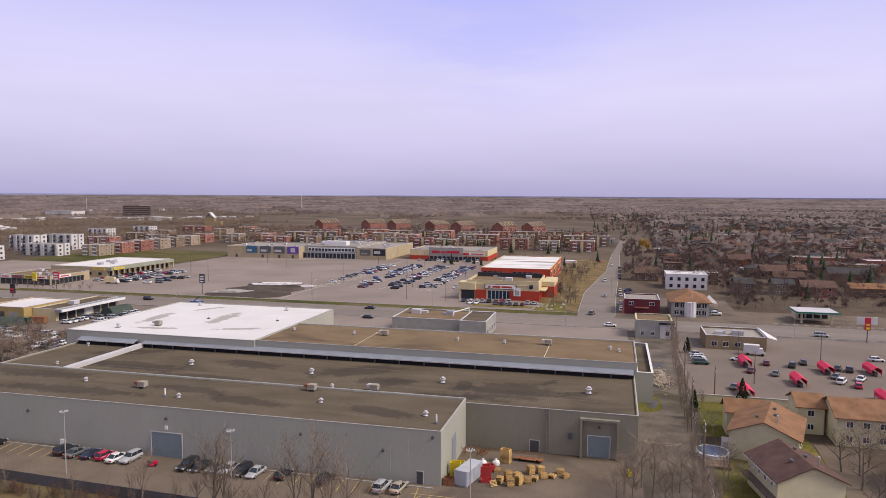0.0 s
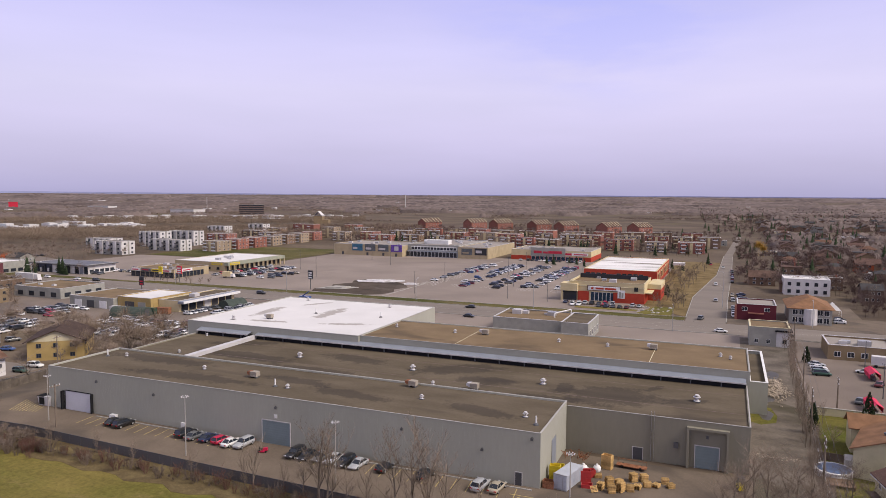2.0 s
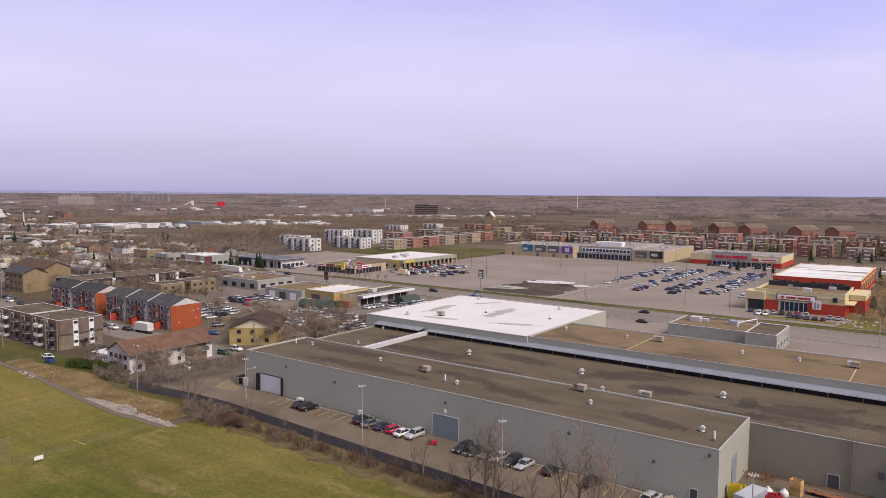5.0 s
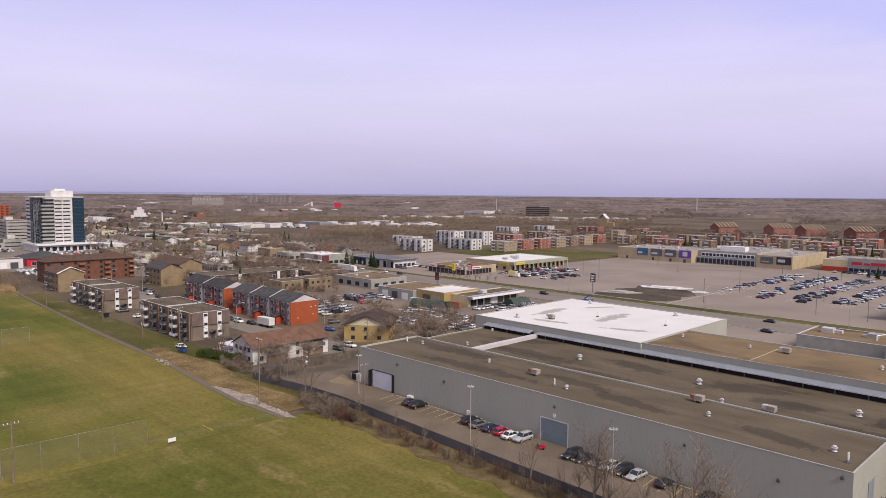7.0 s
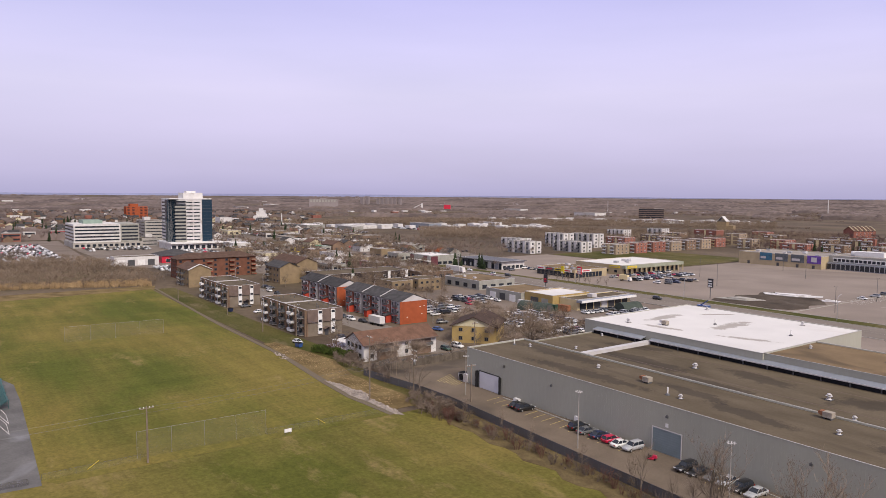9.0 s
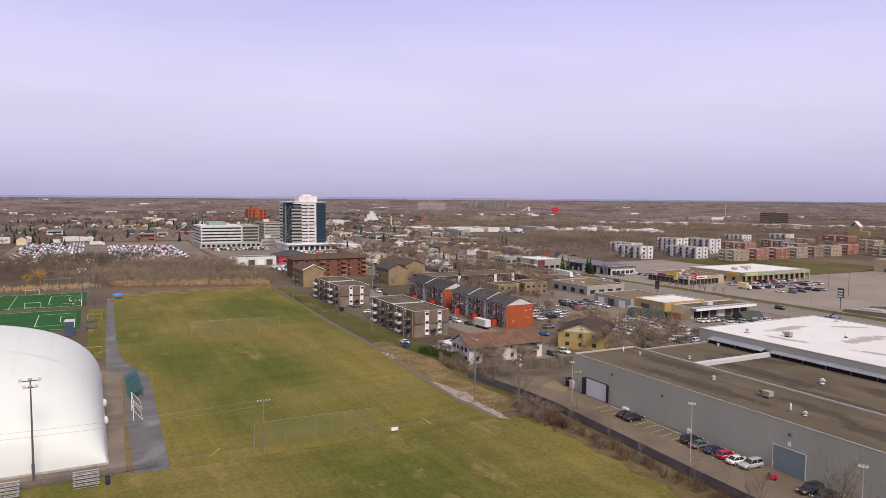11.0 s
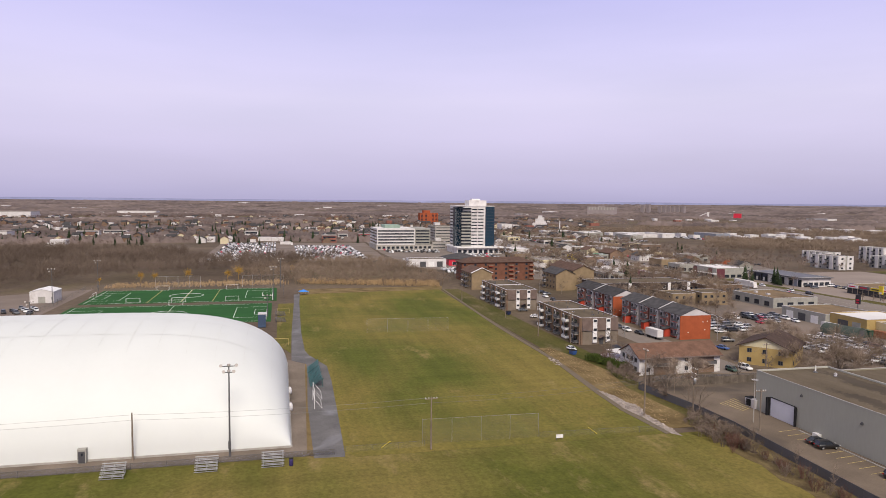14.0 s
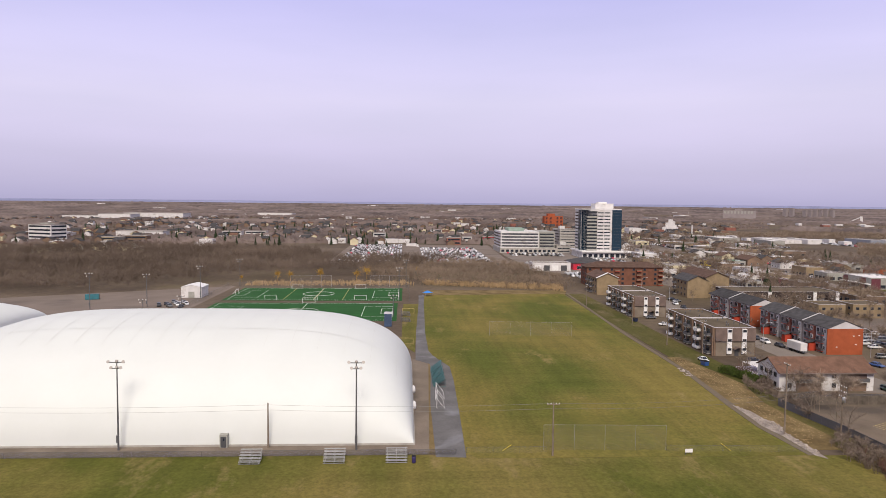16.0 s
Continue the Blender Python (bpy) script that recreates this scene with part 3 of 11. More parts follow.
# ---- warehouse ----
wh = thing("warehouse", "long grey metal-clad warehouse with flat gravel roofs and one white roof", "warehouse", 0, 0, 0)
flat_block(wh, -139.7, 108.6, -27.0, 128.3, 0, 9.3, METAL_WALL, TAR, 0.3, 0.16, COPING, "front_wall", "front_roof")
flat_block(wh, -139.0, 128.3, 4.9, 157.0, 0, 8.4, OLD_WALL, TAR, 0.3, 0.16, COPING, "middle_wall", "middle_roof")
flat_block(wh, -87.4, 157.0, 5.4, 181.4, 0, 11.4, METAL_WALL, TAR_WARM, 0.2, 0.16, COPING, "rear_wall", "rear_roof")
flat_block(wh, -143.4, 156.4, -87.4, 207.2, 0, 11.4, METAL_WALL, BIG_WHITE_ROOF, 0.12, 0.2, COPING, "white_wing_wall", "white_roof")

# ---- dome ----
DOME = (-172.0, -53.0, 72.0, 110.0, 20.7)


def dome_point(u, v):
    """u, v from -1 to 1 across and along the dome."""
    cx, cy, w, l, h = DOME
    z = h * max(0.0, 1 - abs(u) ** 2.3) ** 0.46 * max(0.0, 1 - abs(v) ** 4.2) ** 0.38
    return (u * w / 2, v * l / 2, z)


def make_dome():
    d = thing("sports_dome", "huge white air-supported fabric sports dome", "sports dome", DOME[0], DOME[1], 0.05)
    nu, nv = 48, 72
    us = [math.sin(math.pi * (i / nu - 0.5)) for i in range(nu + 1)]
    vs = [math.copysign(1 - (1 - abs(t)) ** 1.8, t) for t in (2 * i / nv - 1 for i in range(nv + 1))]
    g = Geo()
    g.add([dome_point(u, v) for v in vs for u in us], [(j * (nu + 1) + i, j * (nu + 1) + i + 1, (j + 1) * (nu + 1) + i + 1, (j + 1) * (nu + 1) + i) for j in range(nv) for i in range(nu)])
    part("skin", g, DOME_SKIN, d, smooth=True)
    return d


dome = make_dome()


part("fire_wall_coping", Geo().box(-120.4, 128.7, 8.1, -118.8, 156.3, 9.0), METAL_LIGHT, wh, "pale metal-capped fire wall")


def cladding(parent, a, b, wall, z0, z1, facing, step=0.45, m=None):
    """Standing ribs of metal cladding."""
    g = Geo()
    c = a + step / 2
    while c < b:
        if facing == "-y":
            g.box(c - 0.05, wall - 0.006, z0, c + 0.05, wall, z1)
        else:
            g.box(wall, c - 0.05, z0, wall + 0.006, c + 0.05, z1)
        c += step
    ob = part("cladding_ribs", g, m or METAL_WALL, parent)
    return tagged(ob, kind="stuff")


cladding(wh, -139.5, -27.1, 108.6, 0.1, 9.15, "-y")
cladding(wh, 108.8, 128.2, -27.0, 0.1, 9.15, "+x")
cladding(wh, -26.9, 4.8, 128.3, 0.1, 8.3, "-y", 0.45, OLD_WALL)
cladding(wh, -143.0, 5.2, 156.95, 9.5, 11.3, "-y", 0.6)
# low canopy over the middle roof: bright metal ledge, stub posts and a black box as the shade under it
for x0, x1, yb in ((-119.0, 4.7, 157.0), (-138.5, -121.0, 156.4)):
    part("ledge", Geo().add([(x0, yb - 2.0, 9.2), (x1, yb - 2.0, 9.2), (x1, yb - 0.06, 9.75), (x0, yb - 0.06, 9.75), (x0, yb - 2.0, 9.35), (x1, yb - 2.0, 9.35), (x1, yb - 0.06, 9.9), (x0, yb - 0.06, 9.9)],
         [(3, 2, 1, 0), (4, 5, 6, 7), (0, 1, 5, 4), (1, 2, 6, 5), (2, 3, 7, 6), (3, 0, 4, 7)]), BLUE_TRIM, wh, "blue-grey metal drip ledge")
    part("ledge_lip", Geo().box(x0, yb - 2.1, 9.12, x1, yb - 2.0, 9.4), METAL_LIGHT, wh)
    part("ledge_recess", Geo().box(x0, yb - 1.5, 8.12, x1, yb - 0.06, 9.15), BLACK_TRIM_AND_SHADE, wh)
    x = x0 + 3
    while x < x1:
        part("ledge_post", Geo().box(x - 0.12, yb - 1.9, 8.1, x + 0.12, yb - 1.66, 9.2), DARK_STEEL, wh)
        x += 6.1
# low annex at the east end
flat_block(wh, 5.45, 166.0, 9.4, 200.0, 0, 7.2, METAL_WALL, TAR, 0.8, 0.5, WHITE_TRIM, "annex_wall", "annex_roof")


def roll_door(parent, x, y, w, h, material, label, facing="-y", jamb=None):
    """A ribbed roller door in a frame, standing slightly out of the wall."""
    rz = 0 if facing == "-y" else 90
    n = 2 * int(h / 0.45)
    d = Geo().add([(sx * w / 2, -0.06 - 0.008 * (i % 2), i * h / n) for i in range(n + 1) for sx in (-1, 1)], [(2 * i, 2 * i + 1, 2 * i + 3, 2 * i + 2) for i in range(n)])
    door = part("roller_door", d, material, parent, label, at=pose(x, y, 0.06, 0, 0, rz))
    j = Geo().box(-w / 2 - 0.14, -0.14, 0, -w / 2, 0.0, h + 0.14).box(w / 2, -0.14, 0, w / 2 + 0.14, 0.0, h + 0.14).box(-w / 2, -0.14, h, w / 2, 0.0, h + 0.14)
    part("door_frame", j, jamb or METAL_LIGHT, door)
    return door


DOOR_BLUE = mat("blue_grey_roller_door", (0.17, 0.215, 0.23), 0.55, 0.1, 0.3, 4, 0.0)
DOOR_PALE = mat("white_roller_door", (0.6, 0.6, 0.64), 0.6, 0.06, 0.3, 4, 0.0)
DOOR_DARK = mat("dark_steel_door", (0.06, 0.06, 0.065), 0.6, 0.1, 1, 4, 0.0)
roll_door(wh, -78.6, 108.53, 6.3, 4.5, DOOR_BLUE, "blue-grey roller door")
roll_door(wh, -130.6, 108.53, 7.6, 4.2, DOOR_PALE, "white roller door with torn black weather seal", jamb=BLACK_TRIM_AND_SHADE)
part("door_seal", Geo().box(-135.2, 107.8, 0.06, -134.8, 108.5, 4.2), BLACK_TRIM_AND_SHADE, wh, "black rubber dock seal")
part("door_seal", Geo().box(-126.5, 108.0, 0.06, -126.2, 108.5, 4.3), BLACK_TRIM_AND_SHADE, wh, "black rubber dock seal")
roll_door(wh, -2.0, 128.20, 3.9, 4.0, DOOR_BLUE, "blue roller door in a deep bay")
part("bay_frame", Geo().box(-5.4, 127.4, 0.06, -5.0, 128.3, 7.0).box(1.2, 127.4, 0.06, 1.6, 128.3, 7.0).box(-5.4, 127.4, 7.0, 1.6, 128.3, 7.4), OLD_WALL, wh)
part("bay_lamp", Geo().box(-2.2, 128.0, 5.5, -1.8, 128.3, 6.0), DARK_STEEL, wh)
for x, y, w, h, fc in ((-30.6, 108.55, 1.1, 2.2, "-y"), (-13.8, 128.25, 1.7, 2.2, "-y")):
    d = part("steel_door", Geo().box(-w / 2, -0.08, 0, w / 2, 0, h), DOOR_DARK, wh, "dark steel door", at=pose(x, y, 0.06))
    part("door_frame", Geo().box(-w / 2 - 0.1, -0.1, 0, -w / 2, 0, h + 0.1).box(w / 2, -0.1, 0, w / 2 + 0.1, 0, h + 0.1).box(-w / 2, -0.1, h, w / 2, 0, h + 0.1), METAL_LIGHT, d)
part("east_door", Geo().box(-26.98, 116.5, 0.06, -26.9, 119.5, 5.6), BLUE_TRIM, wh, "tall blue-grey door in the end wall")
for x, z in ((-125.0, 7.0), (-109.0, 6.0), (-78.6, 7.0), (-52.0, 6.5), (-37.0, 5.0), (-28.4, 8.0)):
    part("wall_lamp", Geo().box(x - 0.22, 108.25, z, x + 0.22, 108.55, z + 0.4).box(x - 0.06, 108.3, z + 0.4, x + 0.06, 108.5, z + 0.6), DARK_STEEL, wh)
part("meter_box", Geo().box(-101.6, 108.1, 0.4, -100.6, 108.52, 1.4), WHITE_TRIM, wh)
part("meter_box", Geo().box(-120.6, 107.6, 0.06, -119.0, 108.5, 0.8), WHITE_TRIM, wh)
part("door_number", Geo().box(-78.9, 108.4, 5.2, -78.3, 108.5, 5.9), WHITE_TRIM, wh)
part("ladder", Geo().box(-11.55, 128.0, 0.3, -11.5, 128.2, 9.3).box(-11.05, 128.0, 0.3, -11.0, 128.2, 9.3), STEEL, wh)
part("vent_box", Geo().box(-7.6, 127.8, 3.2, -6.8, 128.25, 4.2), DARK_STEEL, wh)
part("curb", Geo().box(-124, 107.2, 0.0, -83, 107.45, 0.2).box(-74.5, 107.2, 0.0, -28, 107.45, 0.2), CONCRETE, wh)


# roof furniture
def roof_vent(x, y, z, s=1.0):
    v = thing("roof_vent", "white turbine roof vent on a flat gravel roof", "roof vent", x, y, z, group="roof vents")
    s *= 0.82
    part("flashing", Geo().box(-0.6 * s, -0.6 * s, 0, 0.6 * s, 0.6 * s, 0.14 * s), DARK_STEEL, v)
    part("neck", Geo().lathe([(0.5 * s, 0.14 * s), (0.36 * s, 0.3 * s), (0.34 * s, 0.72 * s), (0.62 * s, 0.78 * s), (0.62 * s, 0.86 * s), (0.3 * s, 0.9 * s)], 12), METAL_LIGHT, v, smooth=False)
    part("throat", Geo().lathe([(0.3 * s, 0.88 * s), (0.3 * s, 1.08 * s)], 10), DARK_STEEL, v)
    part("cap", Geo().lathe([(0.4 * s, 1.0 * s), (0.42 * s, 1.1 * s), (0.3 * s, 1.22 * s), (0.05 * s, 1.28 * s)], 12), METAL_LIGHT, v, "pale metal cap")
    return v


def roof_pipe(x, y, z):
    v = thing("vent_pipe", "thin galvanised vent pipe on a roof", "vent pipe", x, y, z, group="vent pipes")
    part("pipe", Geo().lathe([(0.16, 0), (0.15, 1.6)], 8), WHITE_TRIM, v)
    part("flashing", Geo().lathe([(0.5, 0), (0.45, 0.2), (0.2, 0.4)], 8), DARK_STEEL, v)
    return v


RUST = mat("rusty_steel", (0.25, 0.11, 0.06), 0.8, 0.3, 1.5, 6, 0.1)


UNIT_PAINT = mat("weathered_unit_paint", (0.33, 0.29, 0.24), 0.7, 0.2, 0.8, 5, 0.05, stain=(0.2, 0.12, 0.075), stains=0.4)


def roof_unit(x, y, z, rusty=False):
    v = thing("roof_air_unit", "rusty roof air handling unit" if rusty else "pale grey rooftop air unit with a hood", "air unit", x, y, z, group="roof air units")
    part("casing", Geo().box(-0.9, -0.7, 0.35, 0.7, 0.7, 1.35), UNIT_PAINT, v)
    part("hood", Geo().add([(-1.7, -0.6, 0.8), (-0.9, -0.6, 0.5), (-0.9, 0.6, 0.5), (-1.7, 0.6, 0.8), (-1.7, -0.6, 1.3), (-0.9, -0.6, 1.4), (-0.9, 0.6, 1.4), (-1.7, 0.6, 1.3)],
         [(3, 2, 1, 0), (4, 5, 6, 7), (0, 1, 5, 4), (1, 2, 6, 5), (2, 3, 7, 6), (3, 0, 4, 7)]), RUST if rusty else METAL_LIGHT, v)
    part("sleeper", Geo().box(-0.8, -0.6, 0, -0.6, 0.6, 0.35), DARK_STEEL, v)
    part("sleeper", Geo().box(0.4, -0.6, 0, 0.6, 0.6, 0.35), DARK_STEEL, v)
    return v


roof_vent(-106.4, 120.8, 9.0, 0.9)
for x, y, z, s in ((-80.7, 115.4, 9.0, 0.9), (-53.0, 119.4, 9.0, 0.9), (-31.8, 116.7, 9.0, 1.0), (-126.2, 134.4, 8.1, 0.8), (-134.0, 153.4, 8.1, 0.8),
                   (-95.7, 142.1, 8.1, 1.3), (-65.2, 141.8, 8.1, 1.3), (-35.0, 142.1, 8.1, 1.3), (-4.4, 141.9, 8.1, 1.4), (-56.2, 132.3, 8.1, 0.9),
                   (-84.2, 172.4, 11.2, 0.9), (-66.5, 171.6, 11.2, 0.9), (-38.3, 171.1, 11.2, 0.9), (-26.2, 170.9, 11.2, 0.9), (-0.5, 170.6, 11.2, 0.9), (1.6, 168.7, 11.2, 0.8),
                   (-132.6, 163.1, 11.28, 1.2), (-133.2, 203.2, 11.28, 1.0), (-101.1, 201.6, 11.28, 1.1), (-132.0, 123.4, 9.0, 0.8)):
    roof_vent(x, y, z, s)
for x, y, z in ((-83.7, 115.4, 9.0), (-29.0, 113.3, 9.0), (-116.2, 181.5, 11.28), (-95.0, 183.6, 11.28), (-136.0, 121.5, 9.0)):
    roof_pipe(x, y, z)
for x, y, z, r in ((-91.7, 119.5, 9.0, True), (-57.9, 126.4, 9.0, True), (-46.9, 132.6, 8.1, False), (-58.1, 172.4, 11.2, False), (-15.3, 171.8, 11.2, False), (-123.5, 168.3, 11.28, False)):
    roof_unit(x, y, z, r)


# ---- cars ----
CAR_COLORS = {
    "black": (0.012, 0.012, 0.014), "white": (0.72, 0.72, 0.72), "silver": (0.4, 0.41, 0.43), "grey": (0.12, 0.125, 0.13), "red": (0.5, 0.012, 0.06),
    "navy": (0.015, 0.025, 0.07), "blue": (0.03, 0.08, 0.25), "burgundy": (0.13, 0.012, 0.02), "beige": (0.4, 0.35, 0.27), "green": (0.02, 0.07, 0.05)}
PAINT = {k: gloss("car_paint_" + k, c, 0.3, 0.0, 0.6) for k, c in CAR_COLORS.items()}
LAMP_CLEAR, LAMP_RED = gloss("headlight_lens", (0.7, 0.7, 0.7), 0.15), gloss("tail_light_lens", (0.4, 0.01, 0.01), 0.2)
CAR_SHAPES = {   # length, width, belt height, roof height, cabin from-to at belt, cabin from-to at roof, nose and tail height
    "sedan": (4.6, 1.8, 0.88, 1.45, -1.75, 1.05, -1.0, 0.25, 0.72, 0.86),
    "hatchback": (4.1, 1.75, 0.92, 1.5, -1.98, 0.95, -1.6, 0.3, 0.74, 0.9),
    "suv": (4.6, 1.86, 1.06, 1.72, -2.15, 0.95, -1.85, 0.35, 0.92, 1.04),
    "minivan": (4.9, 1.92, 1.05, 1.76, -2.3, 1.5, -2.05, 0.75, 0.85, 1.04),
    "pickup": (5.4, 1.95, 1.08, 1.8, -0.7, 1.2, -0.5, 0.6, 0.98, 1.05)}
CAR_MESH = {}


def frustum(g, x0, x1, w, z, u0, u1, v, zz):
    return g.add([(x0, -w, z), (x1, -w, z), (x1, w, z), (x0, w, z), (u0, -v, zz), (u1, -v, zz), (u1, v, zz), (u0, v, zz)],
                 [(3, 2, 1, 0), (4, 5, 6, 7), (0, 1, 5, 4), (1, 2, 6, 5), (2, 3, 7, 6), (3, 0, 4, 7)])


def car_meshes(kind, color):
    if (kind, color) not in CAR_MESH:
        l, w, belt, top, c0, c1, r0, r1, nose, tail = CAR_SHAPES[kind]
        h, hw = l / 2, w / 2
        b = Geo()
        # body: sections from tail to nose, rounded in plan and across
        s = [(-h, 0.78, 0.42, tail * 0.72), (-h + 0.07, 0.88, 0.3, tail * 0.93), (-h + 0.3, 0.96, 0.24, tail), (c0 + 0.25, 1.0, 0.22, belt), (0.0, 1.0, 0.22, belt), (c1 - 0.1, 1.0, 0.22, belt - 0.02),
             (c1 + 0.35, 0.985, 0.22, nose + (belt - nose) * 0.55), (h - 0.45, 0.94, 0.24, nose), (h - 0.1, 0.84, 0.3, nose * 0.84), (h, 0.72, 0.42, nose * 0.66)]
        ring = ((0.84, 0.0), (1.0, 0.3), (0.99, 0.66), (0.93, 0.9), (0.8, 1.0))
        pts, m = [], 2 * len(ring)
        for x, k, z0, z1 in s:
            half = [(hw * k * f, z0 + (z1 - z0) * g) for f, g in ring]
            pts += [(x, -y, z) for y, z in half] + [(x, y, z) for y, z in reversed(half)]
        fs = [(i * m + j, i * m + (j + 1) % m, (i + 1) * m + (j + 1) % m, (i + 1) * m + j) for i in range(len(s) - 1) for j in range(m)]
        b.add(pts, fs + [tuple(range(m - 1, -1, -1)), tuple((len(s) - 1) * m + j for j in range(m))])
        # roof panel and pillars
        rs_ = [(r0 - 0.06, 0.06), (r0 + 0.18, 0.015), ((r0 + r1) / 2, 0.0), (r1 - 0.15, 0.02), (r1 + 0.08, 0.07)]
        pts = [(x, y, top - d - e) for x, d in rs_ for y, e in ((-hw + 0.22, 0.09), (-hw + 0.36, 0.015), (0.0, 0.0), (hw - 0.36, 0.015), (hw - 0.22, 0.09))]
        b.add(pts, [(5 * i + j, 5 * (i + 1) + j, 5 * (i + 1) + j + 1, 5 * i + j + 1) for i in range(4) for j in range(4)])
        for sy in (-1, 1):
            for p, q in ((c0, r0), (c1, r1), ((c0 + c1) / 2, (r0 + r1) / 2)):
                b.beam((p, sy * (hw - 0.11), belt - 0.02), (q, sy * (hw - 0.26), top - 0.05), 0.05, 0.04, 4)
        if kind == "pickup":
            b.box(-h + 0.05, -hw + 0.05, belt - 0.1, -h + 0.12, hw - 0.05, belt + 0.12).box(-h + 0.1, -hw + 0.03, belt - 0.1, c0, -hw + 0.12, belt + 0.12).box(-h + 0.1, hw - 0.12, belt - 0.1, c0, hw - 0.03, belt + 0.12)
        g = frustum(Geo(), c0 + 0.02, c1 - 0.02, hw - 0.13, belt - 0.03, r0 + 0.03, r1 - 0.03, hw - 0.28, top - 0.06)
        CAR_MESH[kind, color] = (b.mesh("body", PAINT[color], True), g.mesh("greenhouse", GLASS))
    return CAR_MESH[kind, color]


def wheel_mesh():
    g = Geo()
    n = 12
    prof = [(0.0, -0.1), (0.3, -0.1), (0.33, -0.06), (0.33, 0.06), (0.3, 0.1), (0.0, 0.1)]
    pts = [(r * math.cos(2 * math.pi * i / n), y, r * math.sin(2 * math.pi * i / n)) for r, y in prof[1:-1] for i in range(n)]
    fs = [(j * n + i, j * n + (i + 1) % n, (j + 1) * n + (i + 1) % n, (j + 1) * n + i) for j in range(3) for i in range(n)]
    return g.add(pts, fs + [tuple(range(n)), tuple(range(4 * n - 1, 3 * n - 1, -1))])


TYRE = wheel_mesh().mesh("wheel", RUBBER)
RIM = Geo().add([(0.2 * math.cos(math.pi * i / 5), y, 0.2 * math.sin(math.pi * i / 5)) for y in (-0.115, 0.115) for i in range(10)],
                [tuple(range(10)), tuple(range(19, 9, -1))] + [(i, i + 10, (i + 1) % 10 + 10, (i + 1) % 10) for i in range(10)]).mesh("rim", STEEL)
LIGHT_MESH = {}


FAR_CARS = {"v": [], "f": [], "m": [], "mats": []}


def far_car(x, y, z, rz, kind, color):
    """Adds a car too far off to be picked apart to the joined ones."""
    c, s = math.cos(radians(rz)), math.sin(radians(rz))
    l, w = CAR_SHAPES[kind][:2]
    wheels = Geo()
    for sx in (-0.3 * l, 0.31 * l):
        wheels.box(sx - 0.32, -w / 2 + 0.02, 0, sx + 0.32, w / 2 - 0.02, 0.5)
    sources = [([v.co for v in me.vertices], [tuple(p.vertices) for p in me.polygons], me.materials[0]) for me in car_meshes(kind, color)]
    for vs, fs_, m in sources + [(wheels.v, wheels.f, RUBBER)]:
        if m not in FAR_CARS["mats"]:
            FAR_CARS["mats"].append(m)
        k = len(FAR_CARS["v"])
        FAR_CARS["v"] += [(x + p[0] * c - p[1] * s, y + p[0] * s + p[1] * c, z + p[2]) for p in vs]
        FAR_CARS["f"] += [tuple(i + k for i in f) for f in fs_]
        FAR_CARS["m"] += [FAR_CARS["mats"].index(m)] * len(fs_)


def car(x, y, rz, kind="sedan", color="silver", near=False, group="parked cars", z=0.06, where="parked on asphalt"):
    l, w, belt, top, *_, nose, tail = CAR_SHAPES[kind]
    ob = thing("car" if kind != "pickup" else "pickup_truck", f"{color} {kind} car {where}", "car" if kind != "pickup" else "pickup truck", x, y, z, rz, group)
    body, glass = car_meshes(kind, color)
    part("body", body, None, ob)
    part("greenhouse", glass, None, ob)
    for sx in (-0.3 * l, 0.31 * l):
        for sy in (-w / 2 + 0.1, w / 2 - 0.1):
            wh_ = part("wheel", TYRE, None, ob, at=pose(sx, sy, 0.33))
            if near:
                part("rim", RIM, None, wh_)
    if near:
        for nm, sx, zz, m in (("headlight", l / 2 - 0.03, nose * 0.8, LAMP_CLEAR), ("tail_light", -l / 2 + 0.03, tail * 0.76, LAMP_RED)):
            if nm not in LIGHT_MESH:
                LIGHT_MESH[nm] = Geo().box(-0.06, -0.2, -0.08, 0.06, 0.2, 0.08).mesh(nm, m)
            for sy in (-w / 2 + 0.28, w / 2 - 0.28):
                part(nm, LIGHT_MESH[nm], None, ob, at=pose(sx, sy, zz))
    return ob


for x, k, c in ((-116.3, "sedan", "black"), (-113.6, "suv", "black"), (-97.9, "suv", "black"), (-95.2, "sedan", "grey"), (-92.0, "sedan", "navy"), (-89.0, "hatchback", "red"),
                (-86.3, "sedan", "white"), (-83.7, "suv", "silver"), (-71.8, "suv", "black"), (-69.3, "sedan", "black"), (-66.6, "sedan", "grey"), (-64.1, "sedan", "silver"), (-61.3, "suv", "black"),
                (-58.8, "sedan", "silver"), (-53.8, "hatchback", "black"), (-46.0, "suv", "black"), (-36.0, "suv", "silver"), (-33.3, "sedan", "beige")):
    car(x, 105.2 + 0.3 * math.sin(x * 3), 84 if x < -84 or x > -55 else -94, k, c, True, "cars beside the warehouse", 0.08, "parked beside the warehouse")
lines = Geo()
x = -124.5
while x < -28:
    if not -83 < x < -74:
        lines.box(x - 0.06, 102.6, 0.06, x + 0.06, 107.1, 0.075, 6)
    x += 2.62
solid("stall_lines", lines, YELLOW_PAINT, "faded yellow parking stall lines", "road marking", "structure")
hatch = Geo()
for i in range(9):
    hatch.box(-147 + i * 0.9, 102.5 + 0.2 * i, 0.078, -146.85 + i * 0.9, 110.5 - 0.3 * i, 0.09, 28)
for i in range(6):
    hatch.box(-30.5 + 1.6 * i, 99.5, 0.085, -30.35 + 1.6 * i, 104.5, 0.1, -30)
hatch.box(-31, 99.4, 0.09, -21, 99.55, 0.105).box(-31, 104.6, 0.09, -21, 104.75, 0.105)
solid("hatched_markings", hatch, YELLOW_PAINT, "yellow hatched no-parking marks", "road marking", "structure")


